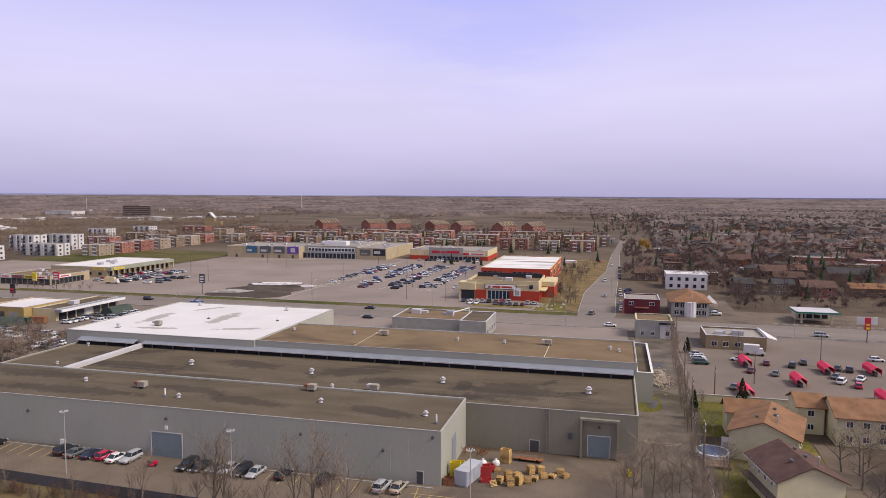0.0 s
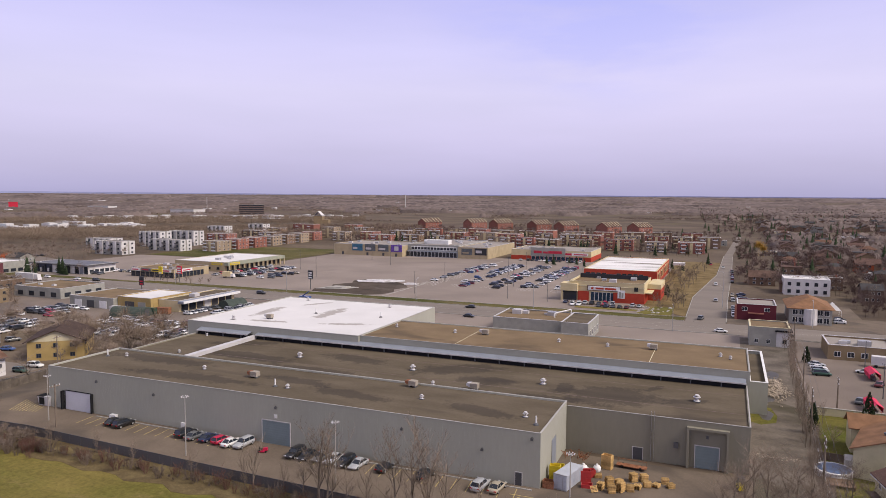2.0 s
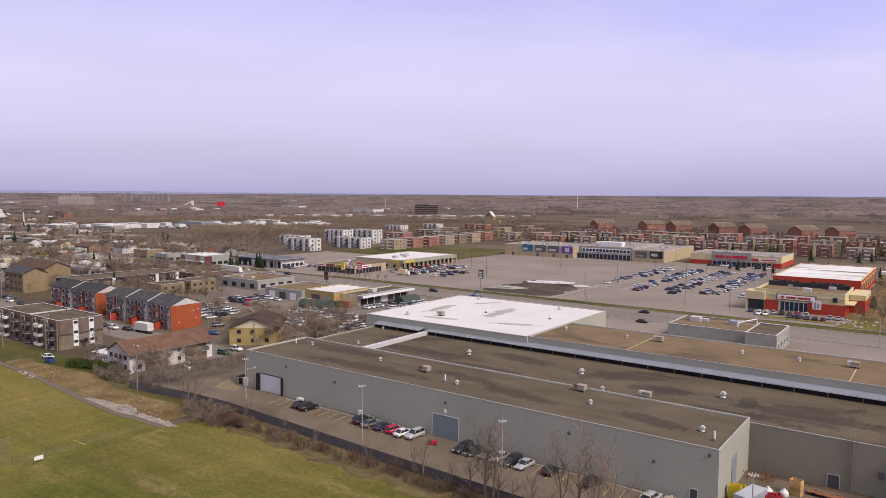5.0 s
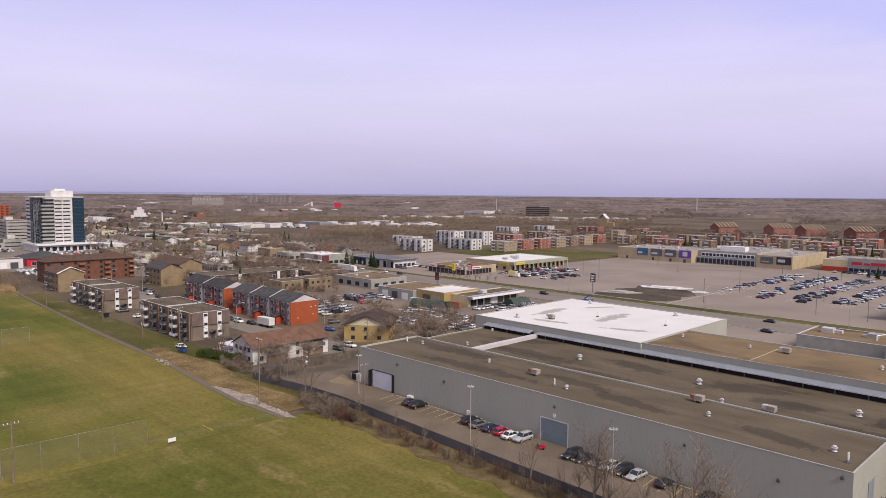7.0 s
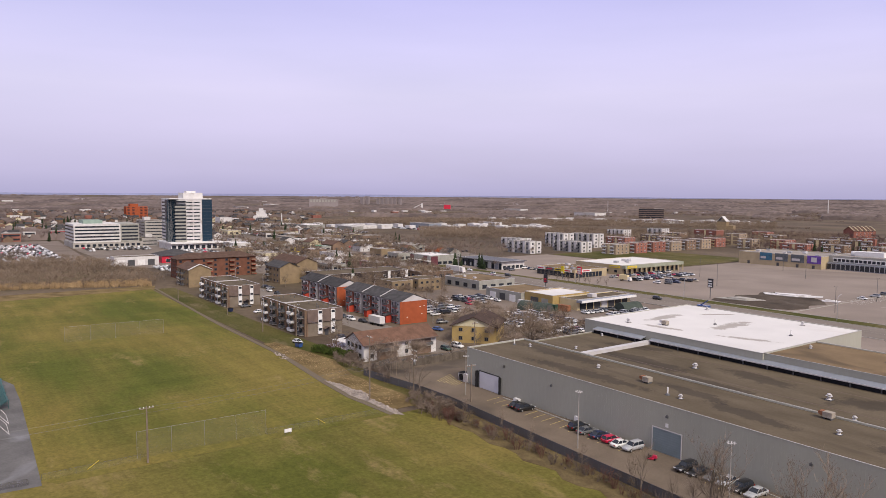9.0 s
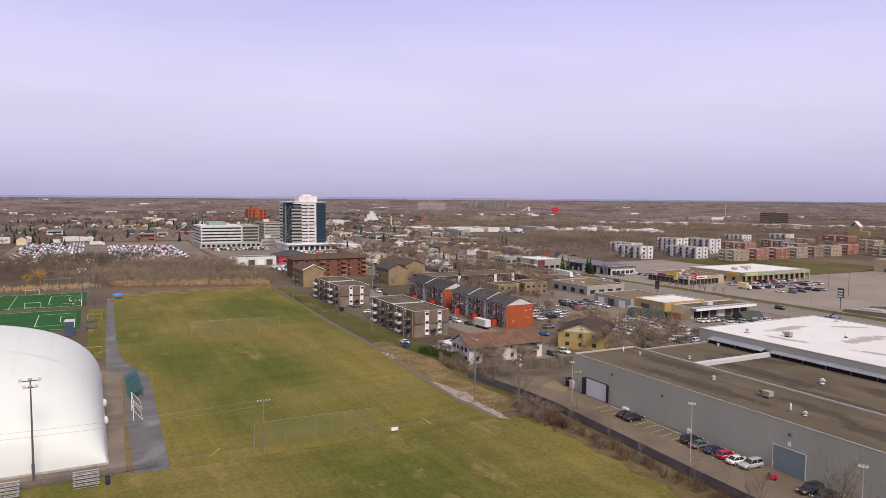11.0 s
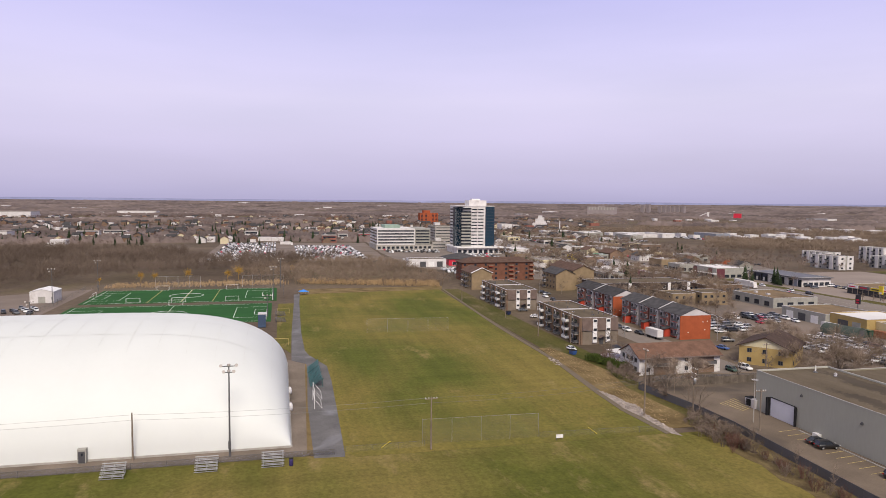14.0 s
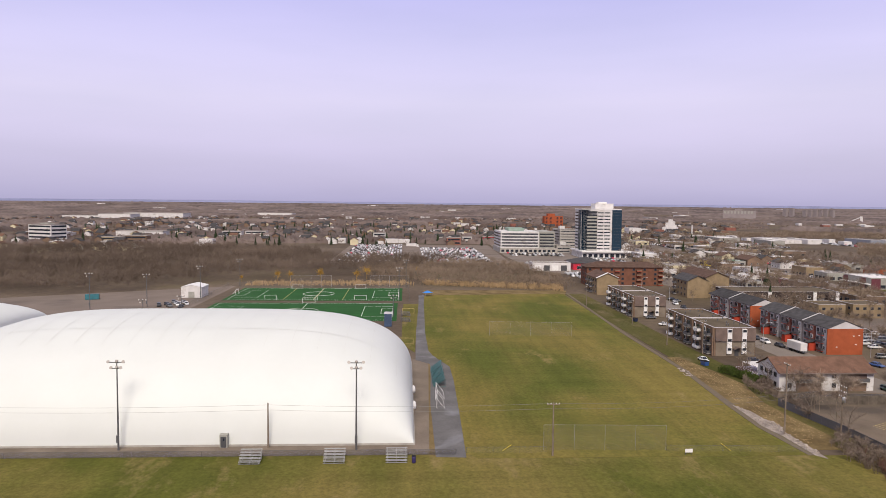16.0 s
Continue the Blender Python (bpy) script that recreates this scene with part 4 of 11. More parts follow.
# ---- yard clutter ----
def mower(x, y, rz):
    m = thing("riding_mower", "red riding lawn mower on the car park", "lawn mower", x, y, 0.06, rz)
    part("hood", frustum(Geo(), 0.1, 0.95, 0.32, 0.35, 0.2, 0.85, 0.26, 0.85), PAINT["red"], m)
    part("deck", Geo().box(-0.6, -0.62, 0.15, 0.5, 0.62, 0.35), PAINT["red"], m)
    part("seat", Geo().box(-0.55, -0.25, 0.5, -0.1, 0.25, 0.62).box(-0.65, -0.25, 0.6, -0.53, 0.25, 0.98), RUBBER, m, "black seat")
    for sx, r in ((-0.5, 0.85), (0.65, 0.6)):
        for sy in (-0.48, 0.48):
            part("wheel", TYRE, None, m, at=pose(sx, sy, 0.33 * r) @ Matrix.Diagonal((r, 1.2, r, 1)))
    return m


mower(-78.6, 104.3, 20)
bin_ = thing("dumpster", "open steel dumpster with black lid beside a dock door", "dumpster", -140.8, 108.9, 0.06, 5)
part("bin", frustum(Geo(), -1.5, 1.5, 0.8, 0.1, -1.7, 1.7, 1.0, 2.2), METAL_LIGHT, bin_)
part("lid", Geo().box(-1.75, -1.05, 2.2, 0.1, 1.05, 2.3), RUBBER, bin_, "black plastic lid")
part("door", Geo().box(-1.2, -1.04, 0.4, 0.2, -0.95, 2.0), RUBBER, bin_)

box_c = thing("shipping_container", "pale blue-grey steel shipping container in the yard", "shipping container", -23.1, 112.2, 0.09, -14)
CONT = mat("container_paint", (0.42, 0.44, 0.48), 0.55, 0.1, 0.4, 4, 0.0)
g = Geo().box(-1.2, -3.0, 0.12, 1.2, 3.0, 2.55)
for i in range(18):
    yy = -2.85 + i * 0.33
    g.box(1.2, yy, 0.25, 1.25, yy + 0.16, 2.45).box(-1.25, yy, 0.25, -1.2, yy + 0.16, 2.45)
part("shell", g, CONT, box_c)
for y0, z0, z1 in ((-3.05, 0, 0.15), (2.9, 0, 0.15), (-3.05, 2.5, 2.62)):
    part("rail", Geo().box(-1.25, y0, z0, 1.25, y0 + 0.15, z1), STEEL, box_c)
for sx in (-1, 1):
    d = part("door", Geo().box(min(0, sx * 1.15), -3.07, 0.2, max(0, sx * 1.15), -3.0, 2.48), CONT, box_c)
    part("lock_bar", Geo().box(sx * 0.5 - 0.03, -3.13, 0.15, sx * 0.5 + 0.03, -3.07, 2.5), STEEL, d)


def pallet_mesh():
    g = Geo()
    for i in range(5):
        g.box(-0.6, -0.5 + i * 0.22, 0.11, 0.6, -0.38 + i * 0.22, 0.14)
    for yy in (-0.5, -0.05, 0.4):
        g.box(-0.6, yy, 0.02, 0.6, yy + 0.1, 0.11)
    return g


PALLET_MESH = pallet_mesh().mesh("pallet", PALLET)


def pallet_stack(x, y, rz, n, lean=0.0):
    s = thing("pallet_stack", "stack of weathered yellow wooden pallets", "pallets", x, y, 0.09, rz, "pallet stacks")
    for i in range(n):
        part("pallet", PALLET_MESH, None, s, at=pose(random.uniform(-0.06, 0.06), random.uniform(-0.06, 0.06), i * 0.145, lean, 0, random.uniform(-5, 5)))
    return s


for x, y, rz, n in ((-15.9, 111.6, 20, 9), (-14.6, 112.6, 60, 11), (-13.2, 113.4, 10, 7), (-16.6, 113.6, 35, 12), (-12.2, 114.8, 80, 5), (-10.8, 116.2, 15, 6), (-13.2, 117.6, 40, 10),
                    (-9.4, 116.8, 70, 4), (-11.6, 118.4, 25, 8), (-8.2, 118.8, 5, 6), (-15.2, 115.4, 50, 6), (-17.8, 112.3, 75, 8), (-7.2, 117.4, 30, 5), (-19.0, 117.0, 15, 4)):
    pallet_stack(x, y, rz, n)
loose = thing("leaning_pallet", "single wooden pallet leaning on a stack", "pallet", -18.6, 110.8, 0.1)
lp = pose(0, 0, 0.45, 55, 0, 40)
for i in range(5):
    part("board", Geo().box(-0.6, -0.5 + i * 0.22, 0.11, 0.6, -0.38 + i * 0.22, 0.14), PALLET_MESH.materials[0], loose, at=lp)
for sx in (-0.55, 0.0, 0.55):
    part("stringer", Geo().box(sx - 0.05, -0.5, 0.0, sx + 0.05, 0.5, 0.11), PALLET_MESH.materials[0], loose, at=lp)


def crate_stack(x, y, rz, material, label, n=3, name="crate_stack"):
    s = thing(name, label, "crates", x, y, 0.09, rz)
    for i in range(n):
        c = Geo().box(-0.9, -0.6, 0.1 + i * 0.62, 0.9, -0.5, 0.6 + i * 0.62).box(-0.9, 0.5, 0.1 + i * 0.62, 0.9, 0.6, 0.6 + i * 0.62)
        c.box(-0.9, -0.5, 0.1 + i * 0.62, -0.8, 0.5, 0.6 + i * 0.62).box(0.8, -0.5, 0.1 + i * 0.62, 0.9, 0.5, 0.6 + i * 0.62).box(-0.9, -0.6, i * 0.62, 0.9, 0.6, 0.1 + i * 0.62)
        part("crate", c, material, s)
    return s


CRATE_YELLOW, CRATE_RED = mat("yellow_plastic", (0.55, 0.42, 0.02), 0.5, 0.15, 1, 5), mat("red_plastic", (0.38, 0.03, 0.03), 0.5, 0.15, 1, 5)
crate_stack(-25.6, 113.4, 5, CRATE_YELLOW, "stack of yellow plastic crates", 4)
crate_stack(-25.4, 115.4, 8, CRATE_YELLOW, "stack of yellow plastic crates", 3)
crate_stack(-25.8, 109.6, 0, RUST, "rusty orange steel cage on the asphalt", 2, "steel_cage")
crate_stack(-20.7, 114.8, 15, CRATE_RED, "red plastic bins in a stack", 3)
crate_stack(-20.0, 112.2, 10, CRATE_RED, "red plastic bin on the asphalt", 1)
crate_stack(-18.2, 121.6, -15, PALLET, "tall stack of brown wooden crates", 4)
crate_stack(-20.4, 116.8, 30, CRATE_RED, "red plastic bins in a stack", 2)
for x, y, s in ((-21.8, 118.4, 1.0), (-19.6, 119.4, 0.9), (-20.8, 117.6, 0.75)):
    bag = thing("bulk_bag", "white woven bulk bag, filled and tied", "bulk bag", x, y, 0.09, 20 * s)
    part("bag", Geo().lathe([(0.6 * s, 0), (0.75 * s, 0.3 * s), (0.78 * s, 0.8 * s), (0.6 * s, 1.15 * s), (0.2 * s, 1.3 * s), (0.28 * s, 1.5 * s)], 10), WHITE_TRIM, bag, smooth=True)
cart = thing("flat_trailer", "low rusty flat trailer with a crate on it", "trailer", -14.2, 123.2, 0.09, -4)
part("deck", Geo().box(-2.6, -0.7, 0.4, 2.6, 0.7, 0.52), RUST, cart)
part("rail", Geo().beam((-2.5, 0.6, 0.5), (-2.5, 0.6, 1.3), 0.04).beam((2.5, 0.6, 0.5), (2.5, 0.6, 1.3), 0.04).beam((-2.5, 0.6, 1.3), (2.5, 0.6, 1.3), 0.04), RUST, cart)
for sx in (-1.6, 1.6):
    for sy in (-0.6, 0.6):
        part("wheel", TYRE, None, cart, at=pose(sx, sy, 0.3) @ Matrix.Diagonal((0.9, 1, 0.9, 1)))
scrap = thing("scrap_heap", "heap of rusty steel frames by the wall", "scrap metal", -24.0, 124.0, 0.09)
g = Geo()
for i in range(26):
    a = Vector((random.uniform(-2.2, 2.2), random.uniform(-1.2, 1.2), random.uniform(0, 0.3)))
    g.beam(a, a + Vector((random.uniform(-1, 1), random.uniform(-0.8, 0.8), random.uniform(0.3, 1.5))), 0.06, 0.06, 4)
part("bars", g, RUST, scrap)
fork = thing("forklift", "yellow forklift parked in the yard", "forklift", 3.4, 121.0, 0.09, 100)
part("body", frustum(Geo(), -1.2, 0.7, 0.55, 0.25, -1.1, 0.5, 0.5, 1.0), CRATE_YELLOW, fork)
part("guard", Geo().beam((-0.9, -0.5, 1.0), (-0.7, -0.5, 2.1), 0.05).beam((-0.9, 0.5, 1.0), (-0.7, 0.5, 2.1), 0.05).beam((0.5, -0.5, 1.0), (0.3, -0.5, 2.1), 0.05).beam((0.5, 0.5, 1.0), (0.3, 0.5, 2.1), 0.05).box(-0.8, -0.55, 2.1, 0.4, 0.55, 2.18), DARK_STEEL, fork)
part("mast", Geo().box(0.8, -0.45, 0.1, 0.9, -0.3, 2.3).box(0.8, 0.3, 0.1, 0.9, 0.45, 2.3).box(0.8, -0.3, 1.0, 0.9, 0.3, 1.1), DARK_STEEL, fork)
part("fork", Geo().box(0.9, -0.35, 0.1, 2.0, -0.25, 0.16).box(0.9, 0.25, 0.1, 2.0, 0.35, 0.16), DARK_STEEL, fork)
for sx in (-0.8, 0.5):
    for sy in (-0.5, 0.5):
        part("wheel", TYRE, None, fork, at=pose(sx, sy, 0.33))


for x in (-61.5, -15.2):
    part("roof_seam", Geo().box(x, 157.4, 11.19, x + 0.16, 176.0, 11.215), CREAM, wh, "pale roof seam")
for y in (136.5, 149.5):
    part("roof_seam", Geo().box(-118, y, 8.09, 4.5, y + 0.2, 8.112), DARK_BAND, wh)


# ---- sports ground ----
def dome_strip(fixed, a, b, along, w=0.16, n=40):
    """A narrow raised seam over the dome's skin."""
    g = Geo()
    pts = []
    for i in range(n + 1):
        t = a + (b - a) * i / n
        for s in (-w / 2, w / 2):
            u, v = (t, fixed + s / (DOME[3] / 2)) if along == "u" else (fixed + s / (DOME[2] / 2), t)
            p = dome_point(max(-0.9999, min(0.9999, u)), max(-0.9999, min(0.9999, v)))
            k = 1 + 0.0015
            pts.append((p[0] * k, p[1] * k, p[2] + 0.05))
    return g.add(pts, [(2 * i, 2 * i + 1, 2 * i + 3, 2 * i + 2) for i in range(n)])


for i in range(19):
    part("seam", dome_strip(-0.93 + i * 1.86 / 18, -0.35, 0.62, "u", 0.1), DOME_GRIME, dome)
for f in (-0.3, 0.05, 0.4):
    part("seam", dome_strip(f, -0.95, 0.95, "v", 0.12), DOME_GRIME, dome)
for x0, y0, x1, y1 in ((-36.2, -55.2, 36.2, -54.9), (-36.2, 54.9, 36.2, 55.2), (36.0, -54.9, 36.3, 54.9), (-36.3, -54.9, -36.0, 54.9)):
    part("anchor_beam", Geo().box(x0, y0, 0, x1, y1, 0.35), CONCRETE, dome, "pale concrete anchor beam")
vest = part("door_vestibule", Geo().box(35.9, 17.1, 0, 37.0, 18.6, 2.6), GREY_WALL, dome, "small grey entrance box")
part("door", Geo().box(37.0, 17.3, 0.1, 37.06, 18.4, 2.2), DOOR_DARK, vest)
part("pane", Geo().box(37.06, 17.75, 1.4, 37.08, 18.05, 1.9), GLASS, vest)
for y in (24, 38):
    part("duct_hood", Geo().lathe([(0.5, 0.1), (0.6, 0.8), (0.5, 1.5), (0.2, 1.9)], 10, y - 36 + 10, 55.2), WHITE_TRIM, dome, smooth=True)
dome2 = thing("small_dome", "second white fabric dome behind the large one", "sports dome", -258.0, -186.0, 0.05)
g = Geo()
n = 24
g.add([(30 * math.sin(math.pi * (i / n - 0.5)), 42 * math.sin(math.pi * (j / n - 0.5)), 11.0 * (math.cos(math.pi * (i / n - 0.5)) * math.cos(math.pi * (j / n - 0.5))) ** 0.6) for j in range(n + 1) for i in range(n + 1)],
      [(j * (n + 1) + i, j * (n + 1) + i + 1, (j + 1) * (n + 1) + i + 1, (j + 1) * (n + 1) + i) for j in range(n) for i in range(n)])
part("skin", g, DOME_SKIN, dome2, smooth=True)


LAMP_GREY = mat("weathered_lamp_housing", (0.34, 0.315, 0.29), 0.5, 0.1, 1, 4, 0.0)


def flood_lamp(x, y, h, heads=6, label="tall steel floodlight mast beside the dome", group="floodlights", rz=90):
    l = thing("floodlight_mast", label, "floodlight", x, y, 0.05, rz, group)
    part("pole", Geo().beam((0, 0, 0), (0, 0, h), 0.2, 0.11, 8), DARK_STEEL, l)
    part("crossarm", Geo().box(-1.5, -0.07, h - 0.35, 1.5, 0.07, h - 0.2).box(-1.0, -0.07, h - 1.5, 1.0, 0.07, h - 1.35), DARK_STEEL, l)
    part("control_box", Geo().box(-0.25, -0.45, 1.6, 0.25, -0.18, 3.0), DARK_STEEL, l)
    for k in range(heads):
        row, i = divmod(k, 3)
        sx = (-1.4, 0.0, 1.4)[i] if row == 0 else (-0.9, 0.0, 0.9)[i]
        part("lamp_head", Geo().lathe([(0.12, 0.0), (0.3, 0.26), (0.33, 0.36)], 8), LAMP_GREY, l, at=pose(sx, -0.25, h - (0.2 if row == 0 else 1.35), 60 if i != 1 else -60))
    return l


for x, y in ((-133.3, -9.3), (-134.2, -54.8), (-134.2, -100.0)):
    flood_lamp(x, y, 17.4)
for x, y, h in ((-294.0, -5.0, 9.0), (-344.0, -3.0, 16.0), (-392.0, 0.5, 16.0), (-348.0, -101.0, 16.0), (-318.0, -116.0, 15.0), (-311.0, -138.0, 16.0), (-392.0, -92.0, 16.0), (-290.0, -92, 9.0), (-286.0, -106.0, 8.0)):
    flood_lamp(x, y, h, 4, "slim floodlight mast beside the turf pitch", "pitch floodlights")


def utility_pole(x, y, h, arms=2, rz=0, label="weathered wooden utility pole with crossarms", extra=False):
    p = thing("utility_pole", label, "utility pole", x, y, 0.0, rz, "utility poles")
    part("pole", Geo().beam((0, 0, 0), (0, 0, h), 0.19, 0.12, 7), WOOD, p)
    for i in range(arms):
        part("crossarm", Geo().box(-1.2, -0.07, h - 0.5 - i * 1.1, 1.2, 0.07, h - 0.36 - i * 1.1), WOOD, p)
        for sx in (-1.1, -0.5, 0.5, 1.1):
            part("insulator", Geo().lathe([(0.05, h - 0.36 - i * 1.1), (0.08, h - 0.25 - i * 1.1), (0.04, h - 0.1 - i * 1.1)], 6, sx), WHITE_TRIM, p)
    if extra:
        part("transformer", Geo().lathe([(0.3, h - 3.6), (0.32, h - 2.6), (0.2, h - 2.45)], 10, 0.45), STEEL, p, "grey transformer can", smooth=True)
    return p


def wire(name, p, q, sag, label="thin overhead wire between poles"):
    g = Geo()
    n = 12
    pts = [Vector(p).lerp(Vector(q), i / n) - Vector((0, 0, 4 * sag * (i / n) * (1 - i / n))) for i in range(n + 1)]
    ring = [(0.0, 0.02), (-0.017, -0.01), (0.017, -0.01)]
    side = (Vector(q) - Vector(p)).cross(Vector((0, 0, 1))).normalized()
    g.add([tuple(c + side * a + Vector((0, 0, b))) for c in pts for a, b in ring], [(3 * i + k, 3 * i + (k + 1) % 3, 3 * i + 3 + (k + 1) % 3, 3 * i + 3 + k) for i in range(n) for k in range(3)])
    return solid(name, g, DARK_STEEL, label, "wire")


utility_pole(-134.8, -26.5, 9.0, 0, 90, "short wooden pole beside the dome")
utility_pole(-129.3, 28.4, 10.4, 1, 90, extra=False)
for z in (10.2, 9.2):
    wire("overhead_wire", (-129.3, 28.4, z), (-134.8, -26.5, z - 1.6), 0.5)
    wire("overhead_wire", (-129.3, 28.4, z), (-138.7, 90.3, z), 1.0)
    wire("overhead_wire", (-134.8, -26.5, z - 1.6), (-136, -100, z - 1.6), 0.6)


def goal(x, y, rz, w=6.0, h=2.2, m=None, hue="white"):
    m = m or WHITE_TRIM
    g_ = thing("soccer_goal", hue + " tubular soccer goal", "soccer goal", x, y, 0.1, rz, "soccer goals")
    r = 0.07
    part("frame", Geo().beam((-w / 2, 0, 0), (-w / 2, 0, h), r).beam((w / 2, 0, 0), (w / 2, 0, h), r).beam((-w / 2, 0, h), (w / 2, 0, h), r), m, g_)
    part("stay", Geo().beam((-w / 2, 0, h), (-w / 2, 1.8, 0), 0.04).beam((w / 2, 0, h), (w / 2, 1.8, 0), 0.04).beam((-w / 2, 1.8, 0.05), (w / 2, 1.8, 0.05), 0.04), m, g_)
    return g_


for x, y, rz in ((-341.8, -46, 90), (-334.5, -46, -90), (-390.5, -60, -90), (-390.5, -25, -90), (-343.5, -66, 90), (-343.5, -22, 90), (-366, -87.5, 180)):
    goal(x, y, rz)
for x, y, rz, w, m, hue in ((-171.8, 8.0, 0, 7.3, WHITE_TRIM, "white"), (-164, 7.6, 0, 7.3, WHITE_TRIM, "white"), (-300.5, 1.4, 80, 5.0, YELLOW_PAINT, "yellow"), (-234, 0.3, 85, 5.0, YELLOW_PAINT, "yellow")):
    goal(x, y, rz, w, 2.3, m, hue)


def turf_lines(x0, y0, x1, y1):
    g, z, w = Geo(), 0.115, 0.1
    for a in (y0 + 2, (y0 + y1) / 2, y1 - 2):
        g.box(x0 + 2, a - w, z, x1 - 2, a + w, z + 0.01)
    for a in (x0 + 2, x1 - 2):
        g.box(a - w, y0 + 2, z, a + w, y1 - 2, z + 0.01)
    cx, cy = (x0 + x1) / 2, (y0 + y1) / 2
    n = 32
    for i in range(n):
        a, b = 2 * math.pi * i / n, 2 * math.pi * (i + 1) / n
        g.beam((cx + 8 * math.cos(a), cy + 8 * math.sin(a), z), (cx + 8 * math.cos(b), cy + 8 * math.sin(b), z), 0.12, 0.12, 4)
    for s, yy in ((1, y0 + 2), (-1, y1 - 2)):
        for ww, d in ((28, 13), (14, 5)):
            g.box(cx - ww / 2, yy + s * d - w, z, cx + ww / 2, yy + s * d + w, z + 0.01)
            for xx in (cx - ww / 2, cx + ww / 2):
                g.box(xx - w, min(yy, yy + s * d), z, xx + w, max(yy, yy + s * d), z + 0.01)
    return g


solid("pitch_lines_back", turf_lines(-391, -89, -341, -1.5), WHITE_PAINT, "white painted pitch lines on turf", "pitch marking", "structure")
solid("pitch_lines_front", turf_lines(-333, -89, -282, -3.5), WHITE_PAINT, "white painted pitch lines on turf", "pitch marking", "structure")
yl = Geo()
for yy in (-60, -45, -31):
    yl.box(-389, yy - 0.15, 0.118, -343, yy + 0.15, 0.13)
solid("yellow_pitch_lines", yl, YELLOW_PAINT, "yellow painted pitch lines on turf", "pitch marking", "structure")

NET = bpy.data.materials.new("chain_link")
NET.use_nodes = True
_n, _l = NET.node_tree.nodes, NET.node_tree.links
_b = _n["Principled BSDF"]
_b.inputs["Base Color"].default_value, _b.inputs["Roughness"].default_value = (0.3, 0.29, 0.28, 1), 0.6
_b.inputs["Alpha"].default_value = 0.03
SCREEN = bpy.data.materials.new("windscreen_fabric")
SCREEN.use_nodes = True
_b = SCREEN.node_tree.nodes["Principled BSDF"]
_b.inputs["Base Color"].default_value, _b.inputs["Roughness"].default_value = (0.105, 0.1, 0.108, 1), 0.8
_b.inputs["Alpha"].default_value = 0.86


SCREEN_THIN = SCREEN.copy()
SCREEN_THIN.name = "grey_chain_link"
SCREEN_THIN.node_tree.nodes["Principled BSDF"].inputs["Alpha"].default_value = 0.3


def fence(name, pts, h, label, step=3.0, mesh=NET, post=STEEL, r=0.04, cat="fence", z=0.0):
    """Posts and top rail with netting between them along a line of points."""
    f = thing(name, label, cat, 0, 0, z)
    for (xa, ya), (xb, yb) in zip(pts, pts[1:]):
        d = math.hypot(xb - xa, yb - ya)
        n = max(1, round(d / step))
        for i in range(n + 1):
            x, y = xa + (xb - xa) * i / n, ya + (yb - ya) * i / n
            part("post", Geo().beam((x, y, 0), (x, y, h), r, r, 5), post, f)
        part("rail", Geo().beam((xa, ya, h), (xb, yb, h), r * 0.8, r * 0.8, 4), post, f)
        ux, uy = -(yb - ya) / d * 0.012, (xb - xa) / d * 0.012
        part("netting", Geo().add([(xa + ux, ya + uy, 0.04), (xb + ux, yb + uy, 0.04), (xb + ux, yb + uy, h - 0.02), (xa + ux, ya + uy, h - 0.02), (xa - ux, ya - uy, 0.04), (xb - ux, yb - uy, 0.04), (xb - ux, yb - uy, h - 0.02), (xa - ux, ya - uy, h - 0.02)],
             [(0, 1, 2, 3), (7, 6, 5, 4), (0, 3, 7, 4), (1, 5, 6, 2)]), mesh, f)
    return f


fence("lot_fence", [(-161, 90.2), (-150, 91.7), (-140, 93.2), (-127, 93.9), (-112, 93.2), (-86, 92.0), (-60, 91.0), (-28, 89.5)], 1.9, "grey screened chain-link fence along the car park", 3.0, SCREEN, DARK_STEEL)
fence("yard_fence", [(-161, 90.2), (-166.4, 100), (-164.2, 113), (-163.6, 129)], 1.9, "dark chain-link fence round the asphalt yard", 5.0, SCREEN_THIN, DARK_STEEL)
fence("dome_fence", [(-130.2, -110), (-130.2, 10)], 1.2, "low chain-link fence in front of the dome", 6.0, SCREEN_THIN, DARK_STEEL, 0.03)
fence("backstop_net", [(-132.5, 27.3), (-131.7, 51.4)], 5.0, "tall thin ball-stop net on steel posts", 6.0, NET, STEEL, 0.03, "ball net")
fence("field_fence", [(-131.0, 12), (-131.0, 27.5)], 1.2, "low chain-link fence across the field", 6.0, NET, DARK_STEEL, 0.025)
fence("field_fence", [(-131.2, 51.4), (-130.0, 79)], 1.2, "low chain-link fence across the field", 6.0, NET, DARK_STEEL, 0.025)
fence("far_net", [(-251.8, 31), (-249.7, 61)], 5.0, "thin ball-stop net across the field", 7.5, NET, STEEL, 0.03, "ball net")
fence("turf_fence", [(-396, -100), (-396, 2), (-337, 2)], 2.4, "dark chain-link fence round the turf pitch", 6.0, NET, DARK_STEEL)
fence("turf_fence", [(-392, -98), (-280, -98)], 2.4, "dark chain-link fence round the turf pitch", 6.0, NET, DARK_STEEL)
fence("turf_net", [(-398, -65), (-398, -42)], 6.5, "tall grey ball-stop net behind the pitch", 6.0, NET, STEEL, 0.06, "ball net")
fence("turf_net", [(-398, -20), (-398, 2)], 6.5, "tall grey ball-stop net behind the pitch", 6.0, NET, STEEL, 0.06, "ball net")


